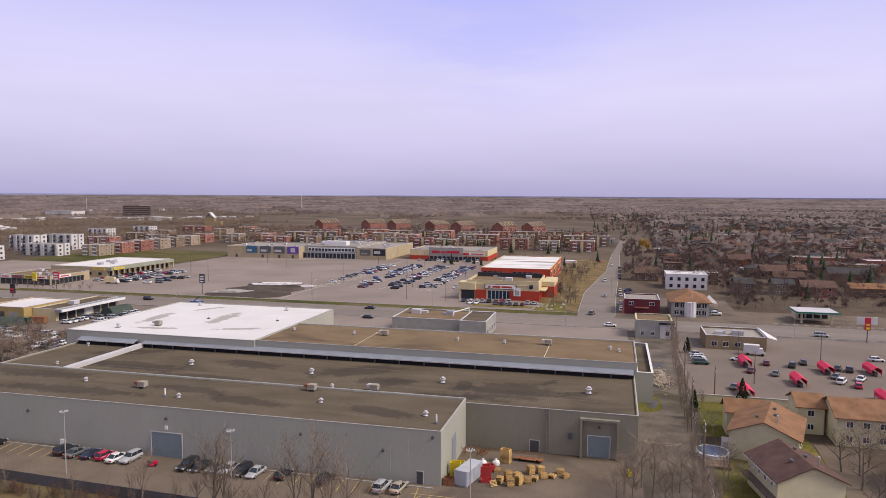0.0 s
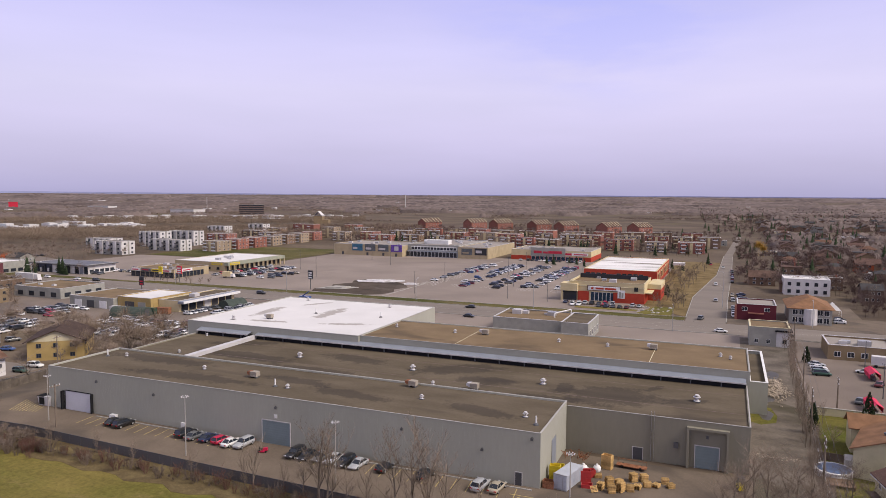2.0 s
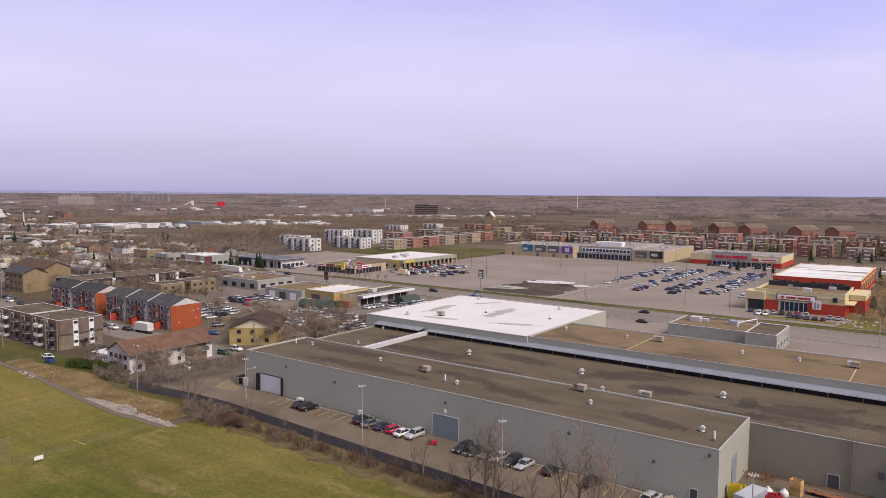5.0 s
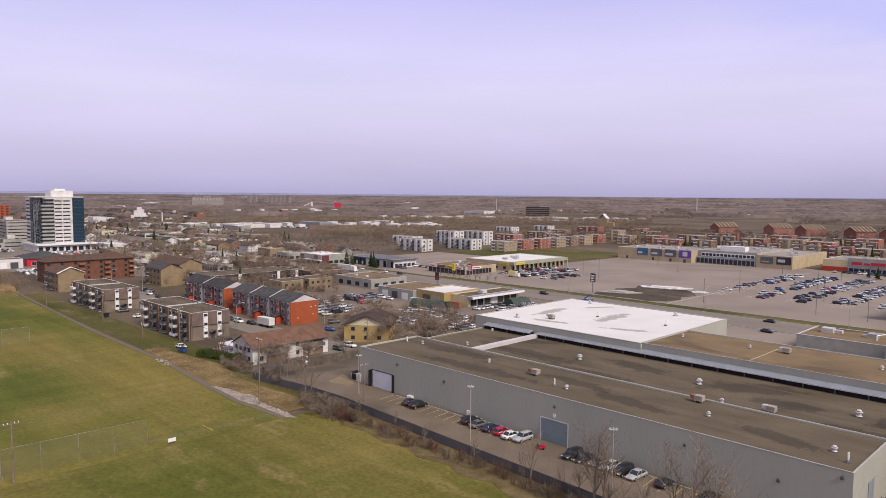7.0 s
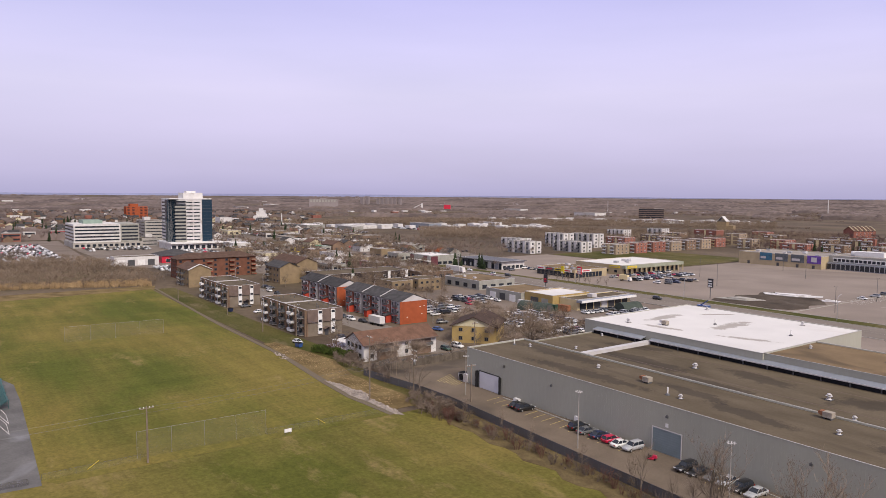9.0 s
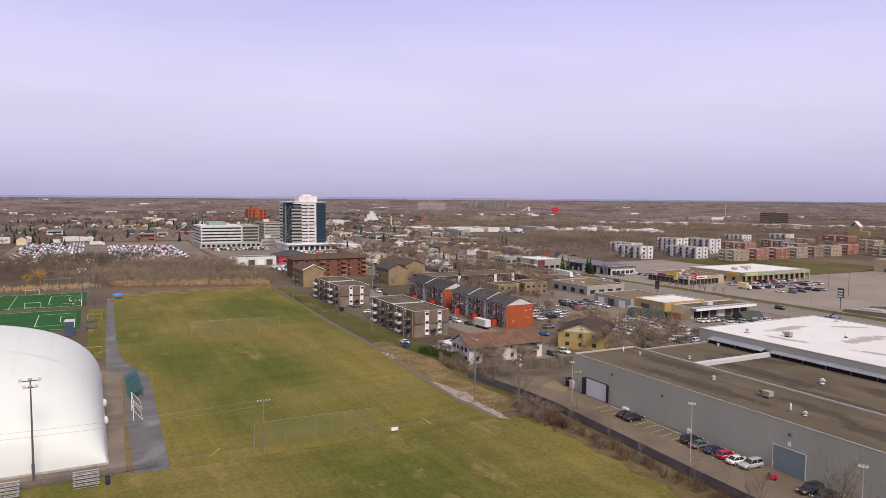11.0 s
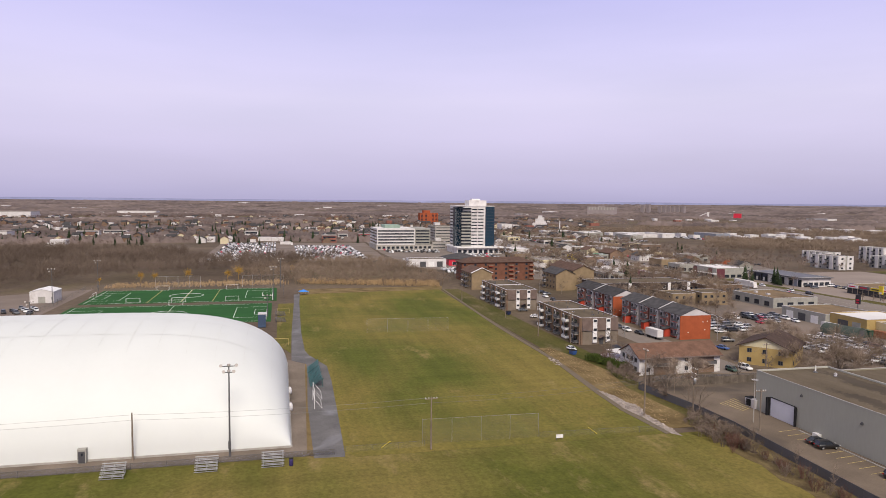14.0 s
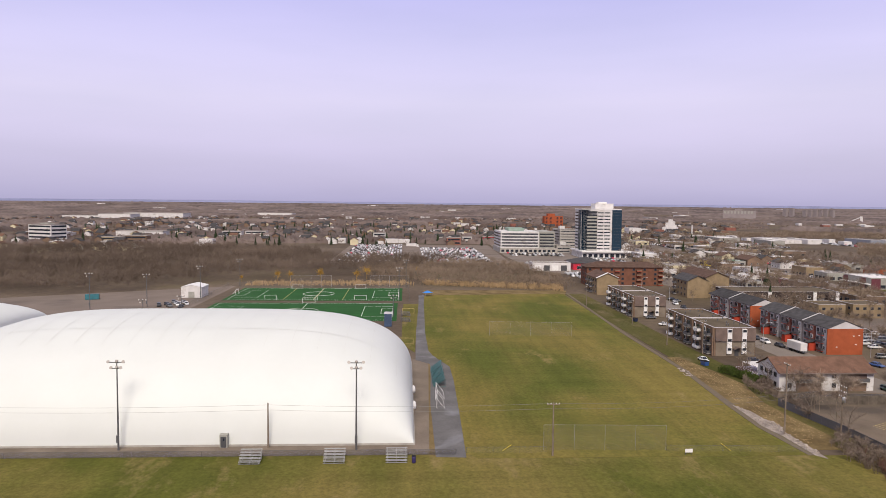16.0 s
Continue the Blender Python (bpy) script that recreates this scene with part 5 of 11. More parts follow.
def bleacher(x, y, rz, rows=5, w=4.0, material=None, label="small aluminium bleacher on the grass", rise_=0.38):
    b = thing("bleacher", label, "bleacher", x, y, 0.06, rz, "bleachers")
    m = material or STEEL
    for i in range(rows):
        part("seat_plank", Geo().box(-w / 2, i * 0.62, 0.35 + i * rise_, w / 2, i * 0.62 + 0.32, 0.42 + i * rise_), m, b)
        part("foot_plank", Geo().box(-w / 2, i * 0.62 - 0.25, 0.1 + i * rise_, w / 2, i * 0.62 - 0.02, 0.14 + i * rise_), m, b)
    for sx in (-w / 2 + 0.3, 0, w / 2 - 0.3):
        part("support", Geo().beam((sx, 0, 0.05), (sx, rows * 0.62, 0.35 + (rows - 1) * rise_), 0.05).beam((sx, rows * 0.62 - 0.3, 0), (sx, rows * 0.62 - 0.3, 0.3 + (rows - 1) * rise_), 0.05).beam((sx, 0, 0.06), (sx, rows * 0.62, 0.06), 0.05), m, b)
    return b


for y in (-28.3, -12.9, -1.4):
    bleacher(-126.2, y, 90)
for i in range(3):
    bleacher(-198 + i * 7.6, 7.7, 2 * i - 2, 5, 7.2, TEAL, "teal-painted steel bleacher on the asphalt", 0.45)
bleacher(-295, 0.4, 100, 4, 4.0, DARK_STEEL, "dark green bleacher beside the turf")
bleacher(-280, 0.4, 100, 4, 4.0, DARK_STEEL, "dark green bleacher beside the turf")
for x, y, rz in ((-133.4, 20.2, 146), (-132.8, 64.0, 0)):
    fp = thing("yellow_pole", "yellow steel pole lying in the grass", "pole", x, y, 0.12, rz, "yellow poles")
    part("pole", Geo().beam((-2, 0, 0.03), (2, 0, 0.03), 0.07, 0.07, 6), CRATE_YELLOW, fp)
wbx = thing("notice_board", "small white notice board on two short posts", "sign", -128.9, 54.9, 0.05, 90)
part("board", Geo().box(-0.75, -0.04, 0.5, 0.75, 0.04, 1.2), WHITE_TRIM, wbx)
for sx in (-0.6, 0.6):
    part("post", Geo().box(sx - 0.04, 0.04, 0, sx + 0.04, 0.1, 1.2), DARK_STEEL, wbx)
barrel = thing("waste_barrel", "dark purple plastic waste barrel on the grass", "barrel", -126.2, 1.8, 0.06)
part("drum", Geo().lathe([(0.34, 0), (0.38, 0.3), (0.36, 0.6), (0.38, 0.95), (0.36, 1.3)], 12), mat("purple_plastic", (0.03, 0.02, 0.1), 0.5, 0.1, 1, 5), barrel, smooth=True)
part("rim", Geo().lathe([(0.4, 1.3), (0.4, 1.36)], 12), RUBBER, barrel)
shed = thing("white_shed", "white metal shed with a shallow gable roof", "shed", -356.0, -106.0, 0.05, 0)
part("wall", Geo().house(-6, -5, 6, 5, 0, 5.2, 6.4, "x"), WHITE_WALL, shed)
part("roof", Geo().gable(-6, -5, 6, 5, 5.2, 6.4, "x", 0.2, 0.15), WHITE_TRIM, shed)
part("door", Geo().box(6.0, -1.5, 0, 6.06, 1.5, 3.0), GREY_WALL, shed)
kiosk = thing("blue_kiosk", "dark blue storage box beside the turf", "kiosk", -271.0, -6.6, 0.05)
part("box", Geo().box(-2.5, -1.4, 0.1, 2.5, 1.4, 5.0), mat("navy_panel", (0.04, 0.07, 0.13), 0.6, 0.15, 0.5, 4), kiosk)
part("roof", Geo().box(-2.6, -1.5, 5.0, 2.6, 1.5, 5.15), METAL_LIGHT, kiosk)
tent = thing("blue_canopy", "bright blue pop-up canopy at the field's end", "canopy", -360.0, 11.8, 0.05, 20)
part("roof", frustum(Geo(), -2.2, 2.2, 2.2, 1.7, -0.1, 0.1, 0.1, 2.7), mat("blue_tarp", (0.05, 0.22, 0.62), 0.7, 0.1, 1, 4), tent)
for sx in (-2, 2):
    for sy in (-2, 2):
        part("leg", Geo().beam((sx, sy, 0), (sx, sy, 1.8), 0.05), STEEL, tent)
tealbox = thing("teal_container", "teal steel container on the back lot", "container", -343.0, -151.0, 0.05, 15)
part("shell", Geo().box(-1.25, -3, 0.1, 1.25, 3, 2.6), mat("teal_paint", (0.025, 0.14, 0.17), 0.6, 0.15, 0.5, 4), tealbox)
part("door", Geo().box(-1.15, 3.0, 0.2, 1.15, 3.06, 2.5), TEAL, tealbox)
for i in range(9):
    car(-318 - 5.0 * i % 17, -101 - 2.7 * (i % 5), 5 * i, ("sedan", "suv", "hatchback")[i % 3], ("black", "white", "silver", "grey")[i % 4], group="cars behind the dome")


# ---- apartment quarter ----
GREY_BRICK = mat("grey_brown_brick", (0.2, 0.165, 0.13), 0.9, 0.15, 0.4, 9, 0.15)
SHINGLE_DARK = mat("dark_brown_shingles", (0.07, 0.048, 0.04), 0.9, 0.25, 0.5, 7, 0.15)
SHINGLE_RUST = mat("rusty_shingles", (0.15, 0.085, 0.06), 0.9, 0.22, 0.5, 7, 0.15)
FENCE_WOOD = mat("weathered_fence_boards", (0.12, 0.1, 0.082), 0.9, 0.25, 0.8, 9, 0.2, spread=0.15)
def balcony(parent, x, y, z, w, d, facing, m=None, rail=None):
    rz = {"-y": 0, "+x": 90}[facing]
    b = part("balcony", Geo().box(-w / 2, -d, 0, w / 2, 0, 0.16), m or CONCRETE, parent, at=pose(x, y, z, 0, 0, rz))
    t = 0.06
    r = Geo().prism([(-w / 2, 0), (-w / 2, -d), (w / 2, -d), (w / 2, 0), (w / 2 - t, 0), (w / 2 - t, -d + t), (-w / 2 + t, -d + t), (-w / 2 + t, 0)], 0.2, 1.05)
    part("railing", r, rail or DARK_STEEL, b)
    return b


def apartment(x0, y0, x1, y1, label):
    """Three storeys, flat roof, brown shingled top floor on the gable end, balconies on the long side."""
    a = thing("apartment_block", label, "apartment building", 0, 0, 0, group="apartment blocks")
    h = 9.2
    flat_block(a, x0, y0, x1, y1, 0, h, BROWN_BRICK, TAR, 0.25, 0.3, METAL_LIGHT)
    # battered shingle bands on the end wall
    part("tan_panel", Geo().box(x1, y0 + 0.6, 0.05, x1 + 0.08, y1 - 0.2, 4.9), GREY_BRICK, a)
    part("shingle_band", Geo().add([(x1 + 0.02, y0 + 0.3, 4.9), (x1 + 0.55, y0 + 0.3, 4.9), (x1 + 0.55, y1, 4.9), (x1 + 0.02, y1, 4.9), (x1 + 0.02, y0 + 0.3, 9.1), (x1 + 0.2, y0 + 0.3, 9.1), (x1 + 0.2, y1, 9.1), (x1 + 0.02, y1, 9.1)],
         [(3, 2, 1, 0), (4, 5, 6, 7), (0, 1, 5, 4), (1, 2, 6, 5), (2, 3, 7, 6), (3, 0, 4, 7)]), DARK_BAND, a)
    d = y1 - y0
    for c in (y0 + 0.36 * d, y0 + 0.72 * d):
        part("white_panel", Geo().box(x1 + 0.05, c - 0.75, 0.8, x1 + 0.62, c + 0.75, 8.9), WHITE_TRIM, a)
        for z in (1.0, 3.9, 6.9):
            window(a, x1 + 0.63, c, z + 0.9, 1.2, 0.85, "+x", DARK_STEEL, bars=0)
    ent = part("porch", Geo().box(x1 + 0.1, y0 + 0.5 * d, 0.05, x1 + 0.2, y0 + 0.6 * d, 2.3), DOOR_DARK, a)
    part("porch_roof", Geo().gable(x1 + 0.2, y0 + 0.47 * d, x1 + 1.6, y0 + 0.63 * d, 2.5, 3.1, "x", 0.2, 0.1), DARK_BAND, ent)
    n = 5
    for i in range(n):
        c = x0 + (i + 0.5) * (x1 - x0) / n
        part("white_panel", Geo().box(c - 3.6, y0 - 0.1, 0.8, c - 2.5, y0, 8.6), WHITE_TRIM, a)
        part("brick_pier", Geo().box(c + 2.9, y0 - 0.35, 0, c + 3.5, y0, 9.1), BROWN_BRICK, a)
        for z in (0.3, 3.2, 6.1):
            window(a, c - 0.3, y0 - 0.02, z + 0.15, 2.2, 2.0, "-y", DARK_STEEL)
            window(a, c - 3.05, y0 - 0.11, z + 0.9, 0.9, 1.2, "-y", DARK_STEEL, bars=0)
            balcony(a, c + 0.3, y0, z, 3.6, 1.4, "-y", None, WHITE_TRIM if (i + int(z)) % 3 == 0 else DARK_STEEL)
    for i in range(16):
        x, y = random.uniform(x0 + 2, x1 - 2), random.uniform(y0 + 2, y1 - 2)
        part("roof_vent_cap", Geo().lathe([(0.12, h - 0.3), (0.12, h + 0.3), (0.25, h + 0.35), (0.2, h + 0.55)], 6, x, y), DARK_STEEL, a)
    part("roof_divider", Geo().box((x0 + x1) / 2 - 0.2, y0 + 0.3, h - 0.25, (x0 + x1) / 2 + 0.2, y1 - 0.3, h + 0.1), METAL_LIGHT, a)
    return a


apartment(-256, 99, -216, 112.5, "three-storey brown brick apartment block with white panels and balconies")
apartment(-331, 98, -292, 112, "three-storey brown brick apartment block with white panels and balconies")


PALE_BAY = mat("pale_grey_bay_siding", (0.46, 0.44, 0.43), 0.8, 0.1, 0.4, 6, 0.05)


def row_house(x0, x1, units, label):
    """Three-storey brick row with grey pitched roofs, firewalls, balconies and wooden stair porches."""
    r = thing("row_house", label, "row house", 0, 0, 0, group="brick row houses")
    y0, y1, h, top = 137.5, 149.6, 8.6, 11.0
    part("wall", Geo().house(x0, y0 + 1.2, x1, y1, 0, h, top - 0.3, "x"), RED_BRICK, r)
    part("end_wall", Geo().box(x1, y0, 0, x1 + 0.25, y1, h - 0.1), ORANGE_BRICK, r, "bright orange-red brick end wall")
    part("gable_panel", Geo().add([(x1 + 0.02, y0, h - 0.1), (x1 + 0.02, y1, h - 0.1), (x1 + 0.02, (y0 + y1) / 2, top - 0.1), (x1 + 0.22, y0, h - 0.1), (x1 + 0.22, y1, h - 0.1), (x1 + 0.22, (y0 + y1) / 2, top - 0.1)],
         [(2, 1, 0), (3, 4, 5), (0, 1, 4, 3), (1, 2, 5, 4), (2, 0, 3, 5)]), METAL_LIGHT, r, "pale aluminium gable")
    part("roof", Geo().gable(x0, y0 + 0.3, x1, y1, h, top, "x", 0.35, 0.2), SHINGLE_GREY, r)
    part("soffit", Geo().box(x0, y0 + 0.2, h - 0.3, x1, y0 + 1.2, h - 0.05), WHITE_TRIM, r)
    for i in range(1, units):
        x = x0 + i * (x1 - x0) / units
        part("fire_wall", Geo().gable(x - 0.2, y0 + 0.2, x + 0.2, y1, h + 0.25, top + 0.3, "x", 0.0, 0.2), METAL_LIGHT, r, "pale metal firewall cap")
    step = (x1 - x0) / units
    for i in range(units):
        for k, (a, m) in enumerate(((0.12, PALE_BAY), (0.38, RED_BRICK), (0.62, PALE_BAY), (0.88, PALE_BAY))):
            c = x0 + (i + a) * step
            part("bay", Geo().box(c - 1.1, y0 + 0.35, 0, c + 1.1, y0 + 1.25, h - 0.3), m, r)
            for z in (0.6, 3.3, 6.0):
                window(r, c, y0 + 0.34, z + 0.6, 1.3, 1.3, "-y", WHITE_TRIM if k % 2 else DARK_STEEL)
        for a in (0.25, 0.75):
            c = x0 + (i + a) * step
            for z in (0.5, 3.1, 5.8):
                balcony(r, c, y0 + 1.2, z, 3.0, 1.5, "-y", RED_PANEL, DARK_STEEL)
                window(r, c, y0 + 1.18, z + 0.2, 1.8, 2.0, "-y", WHITE_TRIM)
        c = x0 + (i + 0.5) * step
        porch = part("stair_porch", Geo().box(c - 1.1, y0 - 2.2, 0, c + 1.1, y0 + 0.3, 2.6), RED_PANEL, r, "red wooden stair porch")
        part("porch_roof", Geo().add([(c - 1.4, y0 - 2.6, 2.6), (c + 1.4, y0 - 2.6, 2.6), (c + 1.4, y0 + 0.35, 3.4), (c - 1.4, y0 + 0.35, 3.4), (c - 1.4, y0 - 2.6, 2.75), (c + 1.4, y0 - 2.6, 2.75), (c + 1.4, y0 + 0.35, 3.55), (c - 1.4, y0 + 0.35, 3.55)],
             [(3, 2, 1, 0), (4, 5, 6, 7), (0, 1, 5, 4), (1, 2, 6, 5), (2, 3, 7, 6), (3, 0, 4, 7)]), SHINGLE_GREY, porch)
    for z, y in ((3.2, 147.0), (6.0, 146.2), (2.4, 140.5), (6.2, 148)):
        part("wall_vent", Geo().box(x1 + 0.25, y, z, x1 + 0.3, y + 0.5, z + 0.25), WHITE_TRIM, r)
    return r


row_house(-262, -218, 3, "three-storey orange-red brick row house with grey pitched roofs")
row_house(-307, -269, 2, "three-storey orange-red brick row house with grey pitched roofs")


def gable_block(name, x0, y0, x1, y1, h, top, along, wall_m, roof_m, label, cat="house", storeys=2, trim=None, group="", wx=3, wy=3, over=0.5, z=0.0):
    """A house with a pitched roof and rows of windows on the two sides that show."""
    b = thing(name, label, cat, 0, 0, z, group=group)
    part("wall", Geo().house(x0, y0, x1, y1, 0, h, top - 0.15, along), wall_m, b)
    part("roof", Geo().gable(x0, y0, x1, y1, h, top, along, over, 0.2), roof_m, b)
    st = h / storeys
    for k in range(storeys):
        window_row(b, "-y", y0, x0 + 0.8, x1 - 0.8, k * st + 0.9, wx, 1.3, 1.25, frame_mat=trim or WHITE_TRIM)
        if wy:
            window_row(b, "+x", x1, y0 + 0.8, y1 - 0.8, k * st + 0.9, wy, 1.1, 1.25, frame_mat=trim or WHITE_TRIM)
    return b


yh = gable_block("yellow_house", -7.3, 0, 7.3, 17, 5.6, 8.6, "y", YELLOW_WALL, SHINGLE_DARK, "two-storey yellow house with a cream gable and a brown shingle roof", wx=3, wy=4, trim=DARK_STEEL, over=0.9)
part("gable_panel", Geo().add([(-7.3, -0.03, 5.5), (7.3, -0.03, 5.5), (0, -0.03, 8.35), (-7.3, -0.09, 5.5), (7.3, -0.09, 5.5), (0, -0.09, 8.35)], [(0, 1, 2), (5, 4, 3), (1, 0, 3, 4), (2, 1, 4, 5), (0, 2, 5, 3)]), CREAM, yh, "cream gable")
yh.matrix_basis = pose(-176.9, 140.1, 0, 0, 0, 40)
dpx = gable_block("duplex", -185, 97.5, -174, 123.0, 5.0, 7.8, "y", WHITE_WALL, SHINGLE_RUST, "long white and brown duplex with a rusty brown shingle roof", "house", 2, DARK_STEEL, "", 4, 6)
for y0, y1 in ((102.0, 108.5), (114.0, 121.0)):
    # flat dark panel on the wall paints the shade behind the balcony
    part("recess", Geo().box(-174, y0, 2.5, -173.86, y1, 5.0), DARK_BAND, dpx, "dark panel standing in for the balcony's shade")
    part("brick_front", Geo().box(-174, y0, 0, -173.8, y1, 2.4), BROWN_BRICK, dpx)
    balcony(dpx, -173.8, (y0 + y1) / 2, 2.5, y1 - y0, 1.3, "+x")
part("eave", Geo().box(-174, 97.2, 4.75, -172.8, 123.3, 4.95), DARK_BAND, dpx)
wt = thing("white_canopy", "flat white fabric canopy in a back yard", "canopy", -194.5, 103.0, 0.05, 8)
part("top", Geo().box(-3.6, -3.4, 2.3, 3.6, 3.4, 2.42), WHITE_WALL, wt)
for sx in (-3.4, 3.4):
    for sy in (-3.2, 3.2):
        part("post", Geo().beam((sx, sy, 0), (sx, sy, 2.3), 0.06), WHITE_TRIM, wt)
MOTEL_BRICK = mat("dark_motel_brick", (0.055, 0.043, 0.04), 0.9, 0.15, 0.4, 9, 0.15)
bf = thing("board_fence", "weathered dark board fence behind the yard", "fence")
for i in range(13):
    part("panel", Geo().box(-161.6, 94.2 + i * 2.36, 0, -161.52, 96.44 + i * 2.36, 2.1 + 0.04 * (i % 3)), FENCE_WOOD, bf)
    part("post", Geo().box(-161.66, 96.44 + i * 2.36, 0, -161.5, 96.56 + i * 2.36, 2.25), FENCE_WOOD, bf)
t1 = gable_block("tan_apartment", -388, 102.5, -366, 114, 9.0, 11.6, "x", TAN_BRICK, SHINGLE_BROWN, "tan brick apartment house with a brown gable roof", "apartment building", 3, DARK_STEEL, wx=5, wy=0)
part("fascia", Geo().gable(-366.1, 102.5, -365.9, 114, 9.2, 11.8, "x", 0.5, 0.3), WHITE_TRIM, t1)
for x in (-383, -376):
    for z in (0.4, 3.2, 6.2):
        balcony(t1, x, 102.5, z, 3, 1.4, "-y")
bl = thing("brick_apartments", "long four-storey red-brown brick apartment building with balconies", "apartment building")
part("wall", Geo().box(-422, 108, 0, -408, 154, 11.2), mat("russet_brick", (0.165, 0.075, 0.05), 0.9, 0.15, 0.4, 9, 0.15), bl)
part("roof", Geo().hip(-422, 108, -408, 154, 11.2, 14.0, 0.8), SHINGLE_BROWN, bl)
for k in range(4):
    for i in range(7):
        c = 111.5 + i * 6.6
        window(bl, -408, c - 1.6, 0.8 + 2.75 * k, 1.5, 1.4, "+x", DOOR_DARK)
        if i % 2 == 0:
            balcony(bl, -408, c + 1.4, 0.4 + 2.75 * k, 3.0, 1.5, "+x", RED_PANEL, BROWN_BRICK)
    window_row(bl, "-y", 108, -421, -409, 0.8 + 2.75 * k, 3, 1.3, 1.3, frame_mat=DOOR_DARK)
for x0, y0, x1, y1, h, top, rf, wl_ in ((-374, 147, -354, 158, 9.0, 11.6, SHINGLE_GREY, TAN_BRICK), (-392, 158.6, -358, 171, 10.4, 13.2, SHINGLE_BROWN, TAN_BRICK)):
    t2 = gable_block("tan_apartment", x0, y0, x1, y1, h, top, "x", wl_, rf, "tan brick apartment house with a dark gable roof", "apartment building", 3, DARK_STEEL, wx=4, wy=0)
    for z in (0.4, 3.3, 6.2):
        balcony(t2, x0 + 4, y0, z, 3, 1.4, "-y")
ld = thing("dark_motel", "long two-storey dark brick building with white stair columns", "apartment building")
flat_block(ld, -345, 158, -324, 210, 0, 7.2, MOTEL_BRICK, TAR, 0.25, 0.3, METAL_LIGHT)
for i in range(9):
    c = 161 + i * 5.6
    for z in (0.8, 4.0):
        window(ld, -324, c, z, 1.7, 1.4, "+x")
    if i in (2, 6, 8):
        part("white_column", Geo().box(-323.95, c + 2.0, 0, -323.6, c + 3.6, 7.0), WHITE_TRIM, ld)
    if i % 2:
        balcony(ld, -324, c, 3.5, 2.6, 1.2, "+x")
window_row(ld, "-y", 158, -344, -325, 4.0, 5, 1.5, 1.4)
for x0, y0, x1, y1 in ((-301, 178, -289, 190), (-303, 194, -290, 208)):
    o = thing("olive_flats", "two-storey ochre brick flats with a flat roof", "apartment building", group="ochre flats")
    flat_block(o, x0, y0, x1, y1, 0, 6.2, TAN_BRICK, TAR, 0.25, 0.3, METAL_LIGHT)
    for z in (0.9, 3.7):
        window_row(o, "+x", x1, y0 + 0.5, y1 - 0.5, z, max(3, int((y1 - y0) / 3.5)), 1.5, 1.2, frame_mat=DOOR_DARK)
        window_row(o, "-y", y0, x0 + 0.5, x1 - 0.5, z, 3, 1.5, 1.2, frame_mat=DOOR_DARK)

for x, y, rz, k, c in ((-208.7, 92.5, 5, "sedan", "white"), (-206.6, 107.5, 95, "suv", "black"), (-230.3, 128.7, 5, "sedan", "black"), (-236.5, 127.0, 2, "suv", "white"), (-243.5, 127.2, 0, "sedan", "black"),
                       (-266.4, 108.1, 90, "suv", "grey"), (-289.0, 104.6, 90, "sedan", "grey"), (-272.3, 104.1, 100, "sedan", "white"), (-276.0, 109.0, 90, "suv", "black"), (-200.8, 142.7, 20, "sedan", "blue"),
                       (-194.5, 130.5, 10, "suv", "black"), (-188.0, 129.4, 5, "sedan", "navy"), (-174.5, 131.8, 8, "suv", "white"), (-173.4, 126.5, 4, "hatchback", "green"), (-211.5, 152.4, 70, "suv", "grey"),
                       (-318.9, 131.0, 0, "sedan", "black"), (-330.0, 131.4, 0, "suv", "white"), (-346.0, 136.0, 90, "sedan", "black"), (-340.0, 136.0, 90, "sedan", "grey"), (-262, 125.5, 0, "sedan", "black")):
    car(x, y, rz, k, c, group="cars by the apartments", z=0.06, where="parked beside the apartment blocks")
trl = thing("box_trailer", "plain white box trailer parked on the street", "trailer", -222.5, 130.2, 0.06, 5)
part("box", Geo().box(-3.6, -1.2, 0.9, 3.6, 1.2, 3.4), WHITE_WALL, trl)
part("chassis", Geo().box(-3.6, -0.9, 0.6, 4.6, 0.9, 0.9), DARK_STEEL, trl)
for sx in (-2.2, -1.2, 2.4):
    for sy in (-1.05, 1.05):
        part("wheel", TYRE, None, trl, at=pose(sx, sy, 0.4) @ Matrix.Diagonal((1.3, 1.3, 1.3, 1)))
tarp = thing("pool_cover", "pale lavender tarpaulin spread over a yard pool", "tarpaulin", -196, 102.5, 0.05, 10)
part("cover", frustum(Geo(), -4.2, 4.2, 3.6, 0.0, -4.0, 4.0, 3.4, 0.55), mat("pale_tarp", (0.55, 0.53, 0.6), 0.6, 0.08, 0.4, 3), tarp)
for x, y, c in ((-203.0, 90.4, PAINT["blue"]), (-281.4, 95.1, PAINT["navy"])):
    dm = thing("refuse_bin", "blue steel refuse bin near the footpath", "refuse bin", x, y, 0.05, 12, "refuse bins")
    part("bin", frustum(Geo(), -1.0, 1.0, 0.6, 0.1, -1.2, 1.2, 0.8, 1.4), c, dm)
    part("lid", Geo().box(-1.25, -0.85, 1.4, 1.25, 0.85, 1.5), RUBBER, dm)
for x, y, h, a in ((-140.3, 80.2, 15.4, 1), (-138.7, 91.5, 11.0, 3), (-219.9, 97.0, 11.0, 2), (-233.2, 90.3, 11.0, 2), (-274.7, 91.8, 11, 2), (-321.8, 85.3, 11, 2), (-125.7, 99.0, 9.0, 1), (-168.0, 133.5, 9, 1)):
    utility_pole(x, y, h, a, 90 if y > 96 else 0, extra=a > 2)
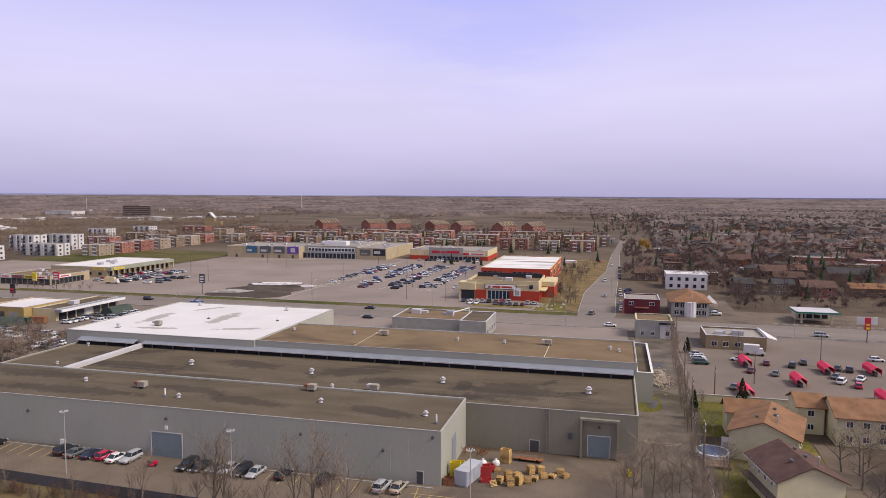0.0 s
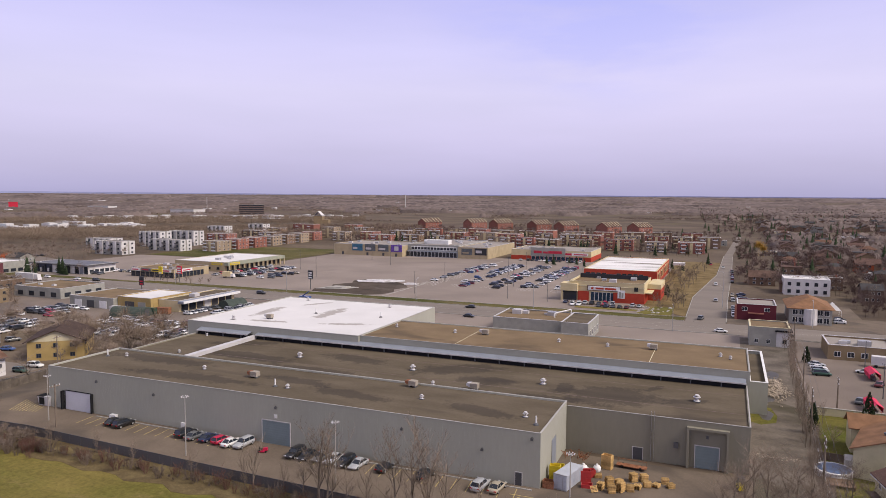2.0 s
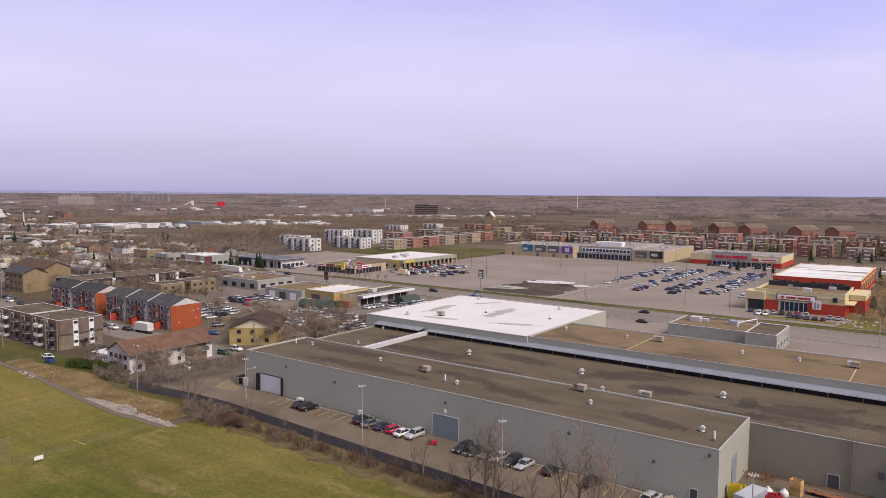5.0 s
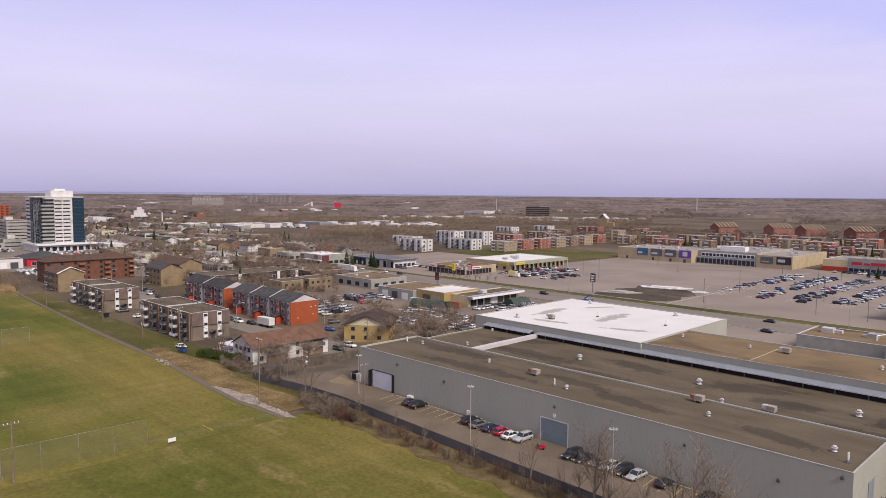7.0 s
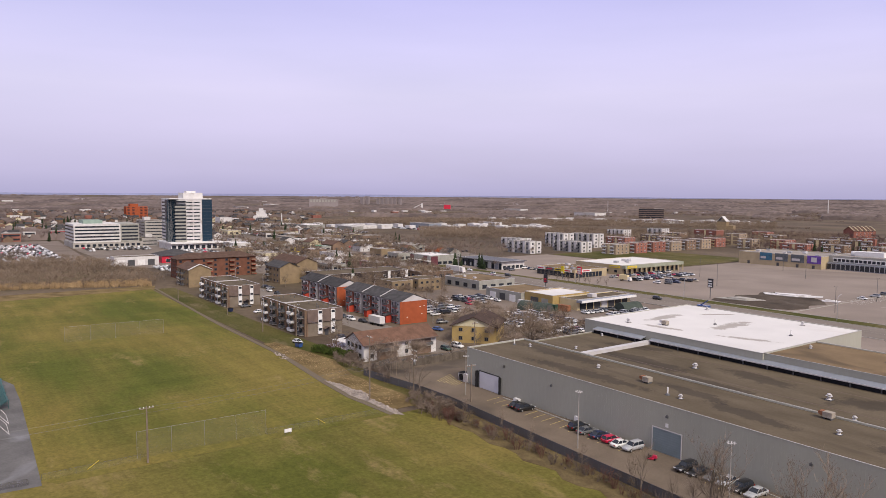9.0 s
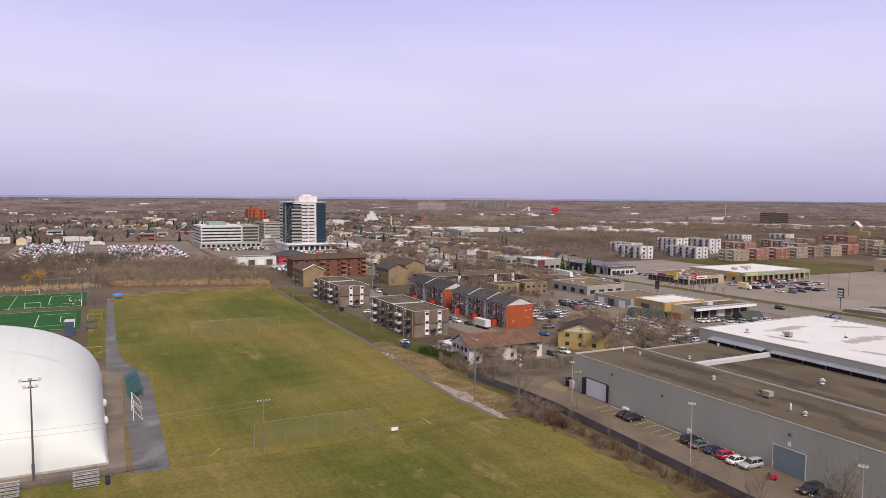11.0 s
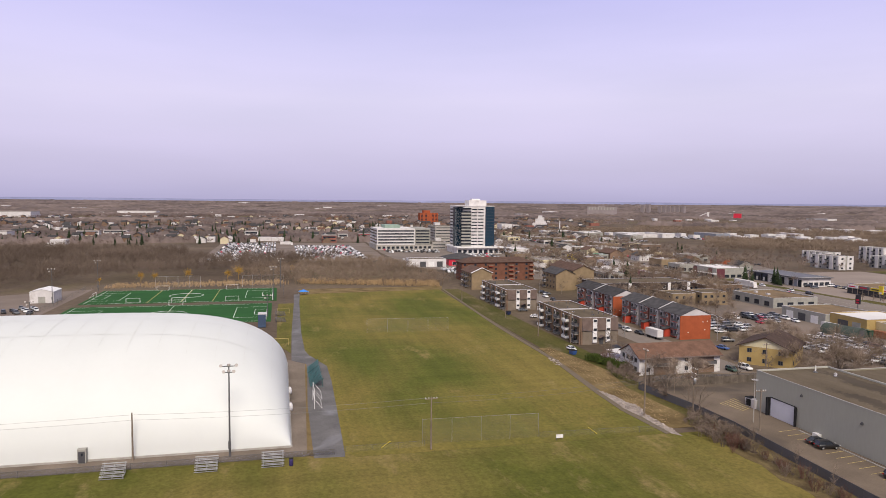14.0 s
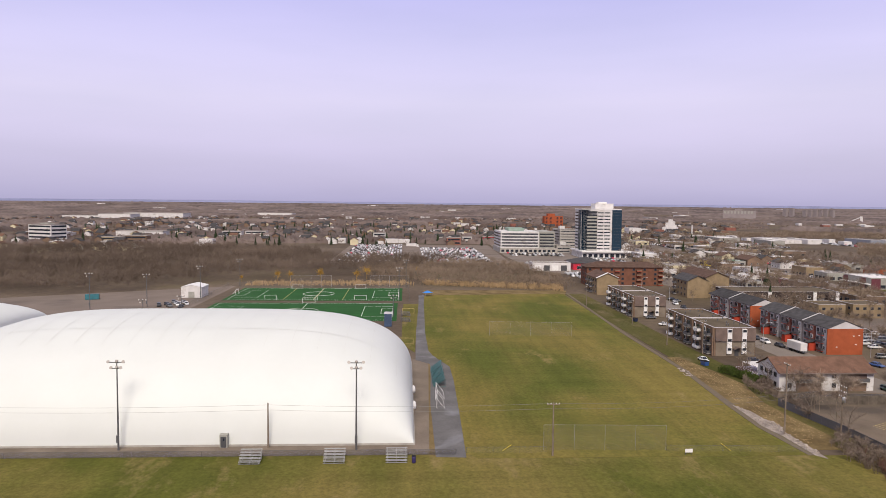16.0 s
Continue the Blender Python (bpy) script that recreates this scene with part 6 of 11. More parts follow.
for (xa, ya, za), (xb, yb, zb) in (((-140.3, 80.2, 15), (-233.2, 90.3, 10.7)), ((-138.7, 91.5, 10.6), (-233.2, 90.3, 10.7)), ((-233.2, 90.3, 10.7), (-274.7, 91.8, 10.7)), ((-274.7, 91.8, 10.7), (-321.8, 85.3, 10.7)), ((-138.7, 91.5, 9.6), (-168.0, 133.5, 8.8))):
    wire("overhead_wire", (xa, ya, za), (xb, yb, zb), 1.2)


def street_lamp(x, y, rz, h=9.0, label="grey street lamp with a curved arm", arm=2.2):
    l = thing("street_lamp", label, "street lamp", x, y, 0.0, rz, "street lamps")
    part("pole", Geo().beam((0, 0, 0), (0, 0, h - 1.2), 0.12, 0.09, 6), STEEL, l)
    g_ = Geo()
    pts = [Vector((arm * (1 - math.cos(t)), 0, h - 1.2 + 1.2 * math.sin(t))) for t in (0, 0.4, 0.8, 1.2, 1.57)]
    for p, q in zip(pts, pts[1:]):
        g_.beam(p, q, 0.07, 0.06, 5)
    part("arm", g_, STEEL, l)
    part("head", Geo().box(arm - 0.1, -0.16, h - 0.1, arm + 0.7, 0.16, h + 0.08), METAL_LIGHT, l)
    return l


for x, y, rz in ((-227.7, 121.4, 60), (-213.4, 149.4, 200), (-333.5, 129.6, 60), (-290, 134.5, 240), (-372, 129, 60)):
    street_lamp(x, y, rz)


def lot_lamp(x, y, h=9.5, z=0.0, heads=4, m=None):
    l = thing("car_park_lamp", "slim car park lamp post with several heads", "lamp post", x, y, z, 0, "car park lamps")
    part("pole", Geo().beam((0, 0, 0), (0, 0, h), 0.13, 0.07, 6), m or LAMP_GREY, l)
    for i in range(heads):
        a = 2 * math.pi * i / heads + 0.5
        part("lamp_head", Geo().beam((0, 0, h - 0.1), (0.6 * math.cos(a), 0.6 * math.sin(a), h + 0.05), 0.03, 0.03, 4).lathe([(0.05, h - 0.05), (0.11, h + 0.0), (0.06, h + 0.12)], 6, 0.62 * math.cos(a), 0.62 * math.sin(a)), METAL_LIGHT if not m else m, l)
    return l


for x, y, h in ((-90.3, 97.2, 11.0), (-58.6, 97.0, 10.5), (-131.0, 101.5, 9.5), (-20.5, 101.0, 9.5)):
    lot_lamp(x, y, h, 0.05, 8)


# ---- shopping centre ----
def sign_board(parent, x, y, z, w, h, facing, ground_m, bars, bar_m, name="sign"):
    """A flat sign with plain bars in place of lettering. bars: (from, to, low, high) as shares of the board."""
    rz = {"-y": 0, "+x": 90}[facing]
    s = part(name, Geo().box(-w / 2, -0.25, 0, w / 2, 0.0, h), ground_m, parent, at=pose(x, y, z, 0, 0, rz))
    for a, b, lo, hi in bars:
        part("bar", Geo().box(-w / 2 + a * w, -0.3, lo * h, -w / 2 + b * w, -0.25, hi * h), bar_m, s)
    return s


SIGN_BLACK, SIGN_RED = mat("black_sign", (0.02, 0.02, 0.025), 0.5, 0.1, 1, 4, 0), mat("red_sign", (0.5, 0.015, 0.04), 0.5, 0.08, 1, 4, 0)
SIGN_PURPLE, SIGN_BLUE = mat("purple_poster", (0.12, 0.05, 0.3), 0.5, 0.3, 0.5, 2, 0), mat("blue_poster", (0.03, 0.12, 0.2), 0.5, 0.3, 0.5, 2, 0)
SIGN_YELLOW = mat("yellow_sign", (0.65, 0.5, 0.02), 0.5, 0.08, 1, 4, 0)
SIGN_GREY = mat("grey_poster", (0.09, 0.1, 0.11), 0.5, 0.3, 0.5, 2, 0)
GREY_ROOF = mat("pale_grey_gravel_roof", (0.29, 0.26, 0.235), 0.95, 0.15, 0.06, 3, 0.2)
PATCHY_WHITE = mat("white_roof_with_ponded_stains", (0.72, 0.7, 0.68), 0.7, 0.12, 0.1, 2, 0.05, stain=(0.2, 0.17, 0.14), stains=0.6, stretch=(0.35, 2.2, 1))


def units_on_roof(parent, x0, y0, x1, y1, z, n):
    for i in range(n):
        x, y, s = random.uniform(x0 + 3, x1 - 3), random.uniform(y0 + 3, y1 - 3), random.uniform(0.8, 1.7)
        part("roof_unit", Geo().box(x - s, y - 0.8 * s, z, x + s, y + 0.8 * s, z + 0.9 * s), METAL_LIGHT if i % 2 else STEEL, parent)


ph = thing("pharmacy", "cream and red single-storey pharmacy with glazed front", "shop")
flat_block(ph, -66.5, 316.5, -33.2, 345, 0, 9.0, CREAM_PANEL, TAR_WARM, 0.9, 0.4, CREAM)
part("red_base", Geo().box(-46.5, 316.3, 0, -33.1, 316.5, 4.6), RED_PANEL, ph)
part("red_base_end", Geo().box(-33.2, 316.3, 0, -33.0, 345, 4.6), RED_PANEL, ph)
part("red_pier", Geo().box(-62.5, 316.1, 0, -57.5, 316.5, 4.6), RED_PANEL, ph)
part("cornice", Geo().box(-66.7, 316.2, 6.9, -33.0, 316.5, 7.2), CREAM, ph)
part("corner_canopy", Geo().box(-70.2, 314.4, 4.6, -62.4, 322.0, 8.0), CREAM_PANEL, ph)
part("corner_pillar", Geo().box(-70.0, 314.6, 0, -69.2, 315.4, 4.6), CREAM_PANEL, ph)
part("corner_glazing", Geo().box(-69.0, 315.6, 0.3, -63.0, 316.4, 4.5), GLASS, ph)
for i in range(6):
    window(ph, -55.8 + i * 1.75, 316.5, 0.4, 1.7, 4.0, "-y", WHITE_TRIM, glass=GLASS_BLUE, bars=0)
sign_board(ph, -50.8, 316.4, 5.0, 15.0, 2.4, "-y", BROWN_BRICK, [(0.03, 0.97, 0.12, 0.88)], WHITE_TRIM)
sign_board(ph, -50.8, 316.1, 5.35, 12.0, 1.6, "-y", WHITE_TRIM, [(0.03, 0.12, 0.2, 0.8), (0.2, 0.5, 0.25, 0.75), (0.55, 0.95, 0.25, 0.75)], RED_PANEL)
sign_board(ph, -43.0, 316.1, 2.2, 3.2, 3.6, "-y", WHITE_TRIM, [(0.2, 0.45, 0.1, 0.8), (0.55, 0.8, 0.1, 0.7)], GREY_WALL, "poster")
part("side_window", Geo().box(-37.5, 316.2, 5.6, -35.8, 316.5, 7.4), GLASS, ph)
part("canopy_bar", Geo().box(-33.0, 318, 4.6, -30.2, 345, 5.0), CREAM_PANEL, ph)
part("side_wing", Geo().box(-33.2, 330, 0, -27.4, 351, 5.4), RED_PANEL, ph)
part("side_wing_band", Geo().box(-33.0, 329.9, 5.4, -27.2, 351.1, 7.6), CREAM_PANEL, ph)
units_on_roof(ph, -64, 320, -36, 342, 8.1, 5)
part("roof_screen", Geo().box(-66.0, 339.6, 8.1, -34, 340.1, 10.2), SIGN_BLACK, ph)

sm = thing("supermarket", "long red store with cream windows and a white stained roof", "supermarket")
flat_block(sm, -72.2, 381, -33.8, 463, 0, 8.2, RED_PANEL, PATCHY_WHITE, 0.3, 0.8, CREAM_PANEL)
for i in range(9):
    window(sm, -70.0 + i * 2.9 + (5 if i > 3 else 0), 381, 4.6, 2.4, 1.7, "-y", BROWN_BRICK, bars=1)
for i in range(8):
    part("window_bay", Geo().box(-33.8, 384 + i * 9.5, 2.4, -33.6, 388 + i * 9.5, 7.2), CREAM_PANEL, sm)
    window(sm, -33.58, 386 + i * 9.5, 3.0, 3.0, 3.4, "+x", CREAM_PANEL, bars=1)
part("snow_cap", Geo().box(-31, 455, 5.0, -24, 462, 6.4), WHITE_ROOF, sm, "white loading canopy")

vv = thing("thrift_store", "low store with a red band and a grey entrance panel", "shop")
flat_block(vv, -150, 503, -90.5, 546, 0, 7.6, CREAM_PANEL, GREY_ROOF, 0.4, 0.4, METAL_LIGHT)
part("red_base", Geo().box(-150.1, 502.8, 0, -90.4, 503, 3.2), RED_PANEL, vv)
part("red_base_end", Geo().box(-90.5, 503, 0, -90.3, 546.1, 3.4), RED_PANEL, vv)
part("entrance_panel", Geo().box(-135, 502.2, 3.0, -109, 502.8, 9.4), GREY_WALL, vv)
sign_board(vv, -122.0, 502.2, 5.0, 22, 2.4, "-y", GREY_WALL, [(0.02, 0.3, 0.1, 0.9), (0.34, 0.5, 0.1, 0.7), (0.52, 0.98, 0.1, 0.9)], SIGN_RED)
sign_board(vv, -101.0, 502.6, 4.2, 17, 2.0, "-y", WHITE_TRIM, [(0.02, 0.3, 0.1, 0.9), (0.4, 0.95, 0.3, 0.7)], SIGN_RED)
for i in range(12):
    window(vv, -133 + i * 3.2, 502.79, 0.2, 2.9, 2.8, "-y", WHITE_TRIM, glass=GLASS_BLUE)
units_on_roof(vv, -148, 505, -92, 544, 7.2, 9)

cn = thing("cinema", "long beige cinema and store block with dark posters", "cinema")
flat_block(cn, -291, 482, -231, 530, 0, 8.6, BEIGE, GREY_ROOF, 0.5, 0.4, METAL_LIGHT, "west_wall", "west_roof")
flat_block(cn, -231, 492, -188, 560, 0, 9.4, GREY_WALL, GREY_ROOF, 0.4, 0.4, METAL_LIGHT, "middle_wall", "middle_roof")
flat_block(cn, -188, 490, -164.5, 560, 0, 8.6, BEIGE, GREY_ROOF, 0.4, 0.4, METAL_LIGHT, "east_wall", "east_roof")
part("glazed_front", Geo().box(-230.5, 489, 0, -188.5, 492, 4.6), BLUE_TRIM, cn)
part("clerestory", Geo().box(-228, 491.8, 5.2, -190, 492, 8.0), WHITE_TRIM, cn)
for i in range(14):
    window(cn, -229 + i * 3.0, 489, 0.3, 2.7, 3.8, "-y", METAL_LIGHT, bars=1)
    window(cn, -226.5 + i * 2.7, 491.8, 5.5, 2.3, 2.0, "-y", METAL_LIGHT, bars=0)
for i, m in enumerate((SIGN_BLUE, SIGN_GREY, SIGN_GREY, SIGN_PURPLE)):
    sign_board(cn, -270 + i * 11.4, 482, 3.6, 9.2, 5.4, "-y", m, [(0.08, 0.5 + 0.1 * i, 0.2, 0.5)] if i < 3 else [(0.3, 0.7, 0.2, 0.8)], METAL_LIGHT, "poster")
sign_board(cn, -170.0, 490, 3.0, 9.4, 5.0, "-y", SIGN_BLACK, [(0.1, 0.6, 0.3, 0.7)], METAL_LIGHT, "poster")
sign_board(cn, -181.0, 490, 3.0, 8.4, 4.6, "-y", SIGN_GREY, [(0.1, 0.7, 0.2, 0.4)], BEIGE, "poster")
part("roof_tank", Geo().lathe([(2.4, 9.0), (2.6, 10.0), (2.4, 12.0)], 14, -222, 510), WHITE_TRIM, cn, smooth=True)
part("roof_plant", Geo().box(-220, 505, 9.0, -202, 512, 12.2), WHITE_TRIM, cn, "white roof plant")
for x in (-284, -262, -248, -237):
    part("door", Geo().box(x, 481.9, 0.1, x + 1.8, 482, 2.4), DOOR_DARK, cn)
units_on_roof(cn, -289, 485, -233, 528, 8.1, 9)
units_on_roof(cn, -229, 515, -190, 558, 9.0, 7)
units_on_roof(cn, -186, 494, -167, 558, 8.2, 5)

fs = thing("fitness_centre", "low beige arcaded store with a white flat roof", "shop")
flat_block(fs, -321, 340, -282.5, 398, 0, 6.0, BEIGE, WHITE_ROOF, 0.2, 0.3, METAL_LIGHT)
part("green_band", Geo().box(-282.5, 339.8, 4.0, -279.6, 398.2, 5.9), mat("sage_fascia", (0.3, 0.31, 0.24), 0.8, 0.1, 0.3, 4), fs)
for i in range(13):
    part("arcade_pier", Geo().box(-280.3, 341 + i * 4.7, 0, -279.7, 341.8 + i * 4.7, 4.0), BEIGE, fs)
    if i < 12:
        window(fs, -282.5, 343.6 + i * 4.7, 0.3, 3.4, 3.2, "+x", BEIGE)
window_row(fs, "-y", 340, -318, -284, 1.2, 5, 2.4, 1.8, frame_mat=BEIGE)
sign_board(fs, -288, 339.8, 4.2, 8, 1.5, "-y", SIGN_YELLOW, [(0.1, 0.9, 0.3, 0.7)], BEIGE)
sign_board(fs, -279.6, 346, 4.2, 9, 1.5, "+x", SIGN_YELLOW, [(0.1, 0.9, 0.3, 0.7)], BEIGE)
units_on_roof(fs, -319, 343, -285, 396, 5.8, 7)

st = thing("strip_shops", "row of small shops with glazed fronts and a tan roof", "shop")
flat_block(st, -318, 302, -286, 330, 0, 5.0, BEIGE, TAR_WARM, 0.3, 0.4, METAL_LIGHT)
for i in range(9):
    window(st, -316 + i * 3.5, 302, 0.2, 3.2, 3.0, "-y", DARK_STEEL, bars=1)
    window(st, -286, 304 + i * 2.9, 0.2, 2.6, 3.0, "+x", DARK_STEEL, bars=1) if i < 8 else None
for i, m in enumerate((WHITE_TRIM, SIGN_GREY, SIGN_YELLOW, WHITE_TRIM)):
    sign_board(st, -314 + i * 7.6, 301.9, 3.4, 6.6, 1.5, "-y", m, [(0.1, 0.8, 0.3, 0.7)], SIGN_BLACK if m is SIGN_YELLOW else SIGN_RED)
sign_board(st, -285.9, 312, 3.4, 8, 1.5, "+x", WHITE_TRIM, [(0.1, 0.8, 0.3, 0.7)], SIGN_RED)
units_on_roof(st, -316, 305, -288, 328, 4.7, 4)

dl = thing("car_dealer", "low car dealership with white canopy front and garage doors", "shop")
flat_block(dl, -214, 217, -203.6, 251, 0, 4.6, CREAM_PANEL, TAR, 0.3, 0.3, METAL_LIGHT)
part("canopy", Geo().box(-203.6, 216.5, 3.5, -200.6, 251.5, 4.5), BLUE_TRIM, dl)
part("canopy_edge", Geo().box(-200.6, 216.5, 3.6, -200.4, 251.5, 4.6), WHITE_TRIM, dl)
for i in range(7):
    m = DOOR_DARK if i in (2, 4) else WHITE_TRIM
    part("garage_door" if 1 < i < 5 else "shop_window", Geo().box(-203.6, 218.5 + i * 4.5, 0.1, -203.48, 222.2 + i * 4.5, 3.1), m if 1 < i < 5 else GLASS, dl)
part("roof_unit", Geo().box(-210, 230, 4.3, -207, 233, 5.6), METAL_LIGHT, dl)
yw = thing("yellow_workshop", "yellow-walled workshop with a white flat roof", "workshop")
flat_block(yw, -232, 213, -214.2, 236, 0, 5.4, YELLOW_WALL, WHITE_ROOF, 0.3, 0.3, METAL_LIGHT)
part("gate", Geo().box(-228, 212.9, 0.1, -223, 213, 3.6), DOOR_DARK, yw)
part("gate", Geo().box(-221, 212.9, 0.1, -217, 213, 3.6), GREY_WALL, yw)
bw = thing("brown_workshop", "grey-walled workshop with a brown tar roof", "workshop")
flat_block(bw, -257, 211, -232.2, 236, 0, 4.6, GREY_WALL, TAR_WARM, 0.3, 0.3, METAL_LIGHT)
for i in range(3):
    part("gate", Geo().box(-254 + 7 * i, 210.9, 0.1, -250 + 7 * i, 211, 3.2), DOOR_DARK if i % 2 else WHITE_TRIM, bw)
for x, y, rz, c in ((-211, 209, 8, PAINT["green"]), (-206.5, 211.5, 10, RUST), (-225, 206.5, 5, METAL_LIGHT)):
    cc = thing("storage_container", "weathered steel storage container on the lot", "container", x, y, 0.05, rz, "storage containers")
    part("shell", Geo().box(-3.0, -1.2, 0.1, 3.0, 1.2, 2.6), c, cc)
    part("door", Geo().box(3.0, -1.1, 0.2, 3.06, 1.1, 2.5), c, cc)
HUT_FABRIC = mat("dark_green_fabric", (0.06, 0.075, 0.065), 0.8, 0.15, 0.5, 3)
for x, y, rz, l_ in ((-214.5, 203, 12, 7.0), (-192.0, 236, 80, 5.0)):
    hut = thing("quonset_hut", "dark green arched fabric shelter", "shelter", x, y, 0.05, rz, "arched shelters")
    g = Geo()
    g.add([(u, 3.6 * math.cos(a), 3.6 * math.sin(a)) for u in (-l_, l_) for a in [math.pi * i / 12 for i in range(13)]], [(i, i + 1, i + 14, i + 13) for i in range(12)] + [tuple(range(12, -1, -1)), tuple(range(13, 26))])
    part("cover", g, HUT_FABRIC, hut)
    part("door", Geo().box(l_, -1.4, 0, l_ + 0.06, 1.4, 2.8), DOOR_DARK, hut)

sbg = thing("office_block", "small grey-green flat-roofed building by the road", "building")
flat_block(sbg, -75, 230, -42, 250, 0, 5.6, GREY_WALL, TAR_WARM, 0.3, 0.4, METAL_LIGHT)
flat_block(sbg, -50, 226, -41, 246, 0, 6.2, GREY_WALL, TAR, 0.3, 0.4, METAL_LIGHT, "wing_wall", "wing_roof")
window_row(sbg, "+x", -41, 227, 245, 1.4, 4, 2.0, 2.0)
units_on_roof(sbg, -73, 233, -52, 248, 5.3, 4)
part("pipe", Geo().beam((-55, 238, 6.8), (-50, 242, 8.0), 0.25).beam((-55, 238, 5.4), (-55, 238, 6.8), 0.25).beam((-50, 242, 6), (-50, 242, 8.0), 0.2), WHITE_TRIM, sbg)

# grass strips and the muddy island with old snow
sheet("verge_north", rect(-292, 281.3, -14.5, 289.6), VERGE, "grass verge with patches of mud", "grass", 0.12)
sheet("verge_west", [(-396, 272.5), (-330, 281.3), (-292.4, 281.3), (-292.4, 285.5), (-396, 285.5)], VERGE, "grass verge along the road", "grass", 0.12)
sheet("mud_island", [(-190, 293), (-181, 291), (-172, 293), (-160, 291.5), (-153, 296), (-151, 306), (-155, 314), (-152, 324), (-157, 332), (-163, 338), (-173, 346), (-182, 342), (-188, 345), (-191, 337), (-187, 328), (-193, 318), (-188, 308), (-193, 300)], MUD, "bare muddy patch in the car park", "ground", 0.16)
sheet("park_lawn", rect(-420, 414, -296, 520), VERGE, "green and straw lawn beside the shops", "grass", 0.1)
for nm, pts in (("snow_patch", [(-190, 338), (-178, 343), (-165, 348), (-163, 343), (-172, 336), (-186, 333)]), ("snow_patch", [(-160, 336), (-152, 338), (-152, 334), (-158, 332)]), ("gravel_heap", [(-192, 300), (-178, 304), (-174, 312), (-188, 312)])):
    g = Geo().prism(pts, 0.0, 0.25)
    cx, cy = sum(p[0] for p in pts) / len(pts), sum(p[1] for p in pts) / len(pts)
    g.prism([(cx + (x - cx) * 0.6, cy + (y - cy) * 0.6) for x, y in pts], 0.2, 0.75)
    tagged(solid(nm, g, SNOW if nm[0] == "s" else CONCRETE, "grey melting snow heap" if nm[0] == "s" else "heap of pale gravel and rubble", "snow heap" if nm[0] == "s" else "gravel heap")).location.z = 0.16
for pts in ([(-60, 296), (-34, 296), (-34, 300), (-60, 300)], [(-34, 290), (-20, 290), (-20, 312), (-28, 312)]):
    sheet("planter_bed", pts, GRASS_NEAR, "rough grass bed with rocks", "grass", 0.18)
rk = Geo()
for i in range(22):
    x, y, s = random.uniform(-34, -21), random.uniform(292, 310), random.uniform(0.3, 0.9)
    rk.lathe([(s * 0.9, 0.1), (s, 0.3 * s), (s * 0.6, 0.75 * s), (s * 0.15, 0.9 * s)], 6, x, y)
solid("rocks", rk, CONCRETE, "scattered pale landscaping rocks", "rocks", "stuff")
kerbs = Geo()
for x0, y0, x1, y1 in ((-292, 289.6, -14.5, 290.0), (-292, 281.0, -14.5, 281.35), (-900, 258.6, -150, 259.0), (18, 257.2, 300, 257.6), (-150, 290, -149.6, 480), (-142, 258.7, 5, 259.05)):
    kerbs.box(x0, y0, 0, x1, y1, 0.24)
for line in ([(-14.2, 290), (-14.2, 350), (-5.2, 455), (-2.2, 600)], [(0.7, 284), (1.2, 353), (3.2, 460), (4.2, 600)]):
    for (xa, ya), (xb, yb) in zip(line, line[1:]):
        kerbs.prism([(xa - 0.15, ya), (xa + 0.15, ya), (xb + 0.15, yb), (xb - 0.15, yb)], 0, 0.22)
sheet("street_verge", [(-33, 312), (-14.6, 291), (-14.6, 350), (-5.6, 455), (-4, 540), (-33, 540)], DRY, "dry grass verge west of the street", "grass", 0.10)
solid("kerbs", kerbs, CONCRETE, "pale concrete kerbs", "kerb", "structure")
dash = Geo()
for i in range(90):
    dash.box(-700 + 15 * i, 266.4, 0.1, -697 + 15 * i, 266.55, 0.105).box(-700 + 15 * i, 273.6, 0.1, -697 + 15 * i, 273.75, 0.105)
dash.box(-800, 269.9, 0.1, 600, 270.05, 0.105)
solid("lane_lines", dash, mat("worn_line_paint", (0.36, 0.34, 0.31), 0.85, 0.3, 0.5, 6, 0.0), "white lane lines", "road marking", "structure")
ml = Geo()
for cx in (-148, -130, -112, -94, -76):
    for i in range(42):
        yy = 338 + i * 2.75
        if yy < 455 and not (cx < -140 and yy > 420):
            ml.box(cx - 5.2, yy, 0.065, cx + 5.2, yy + 0.12, 0.07)
solid("mall_stall_lines", ml, WHITE_PAINT, "white car park stall lines", "road marking", "structure")

KINDS, COLORS = ("sedan", "suv", "hatchback", "sedan", "minivan"), ("black", "white", "silver", "grey", "black", "white", "silver", "navy", "silver", "grey", "black", "white", "grey", "black", "white", "silver", "red", "burgundy", "beige", "black", "blue")
rng = random.Random(5)


def fill(spots, group, chance, z=0.07, where="parked on the asphalt", colors=None):
    for x, y, rz in spots:
        if rng.random() < chance(x, y):
            x, y, a = x + rng.uniform(-0.2, 0.2), y + rng.uniform(-0.15, 0.15), rz + rng.uniform(-3, 3) + rng.choice((0, 180))
            kind, color = rng.choice(KINDS), rng.choice(colors or COLORS)
            if math.hypot(x, y) > 345:
                far_car(x, y, z, a, kind, color)
            else:
                car(x, y, a, kind, color, False, group, z, where)


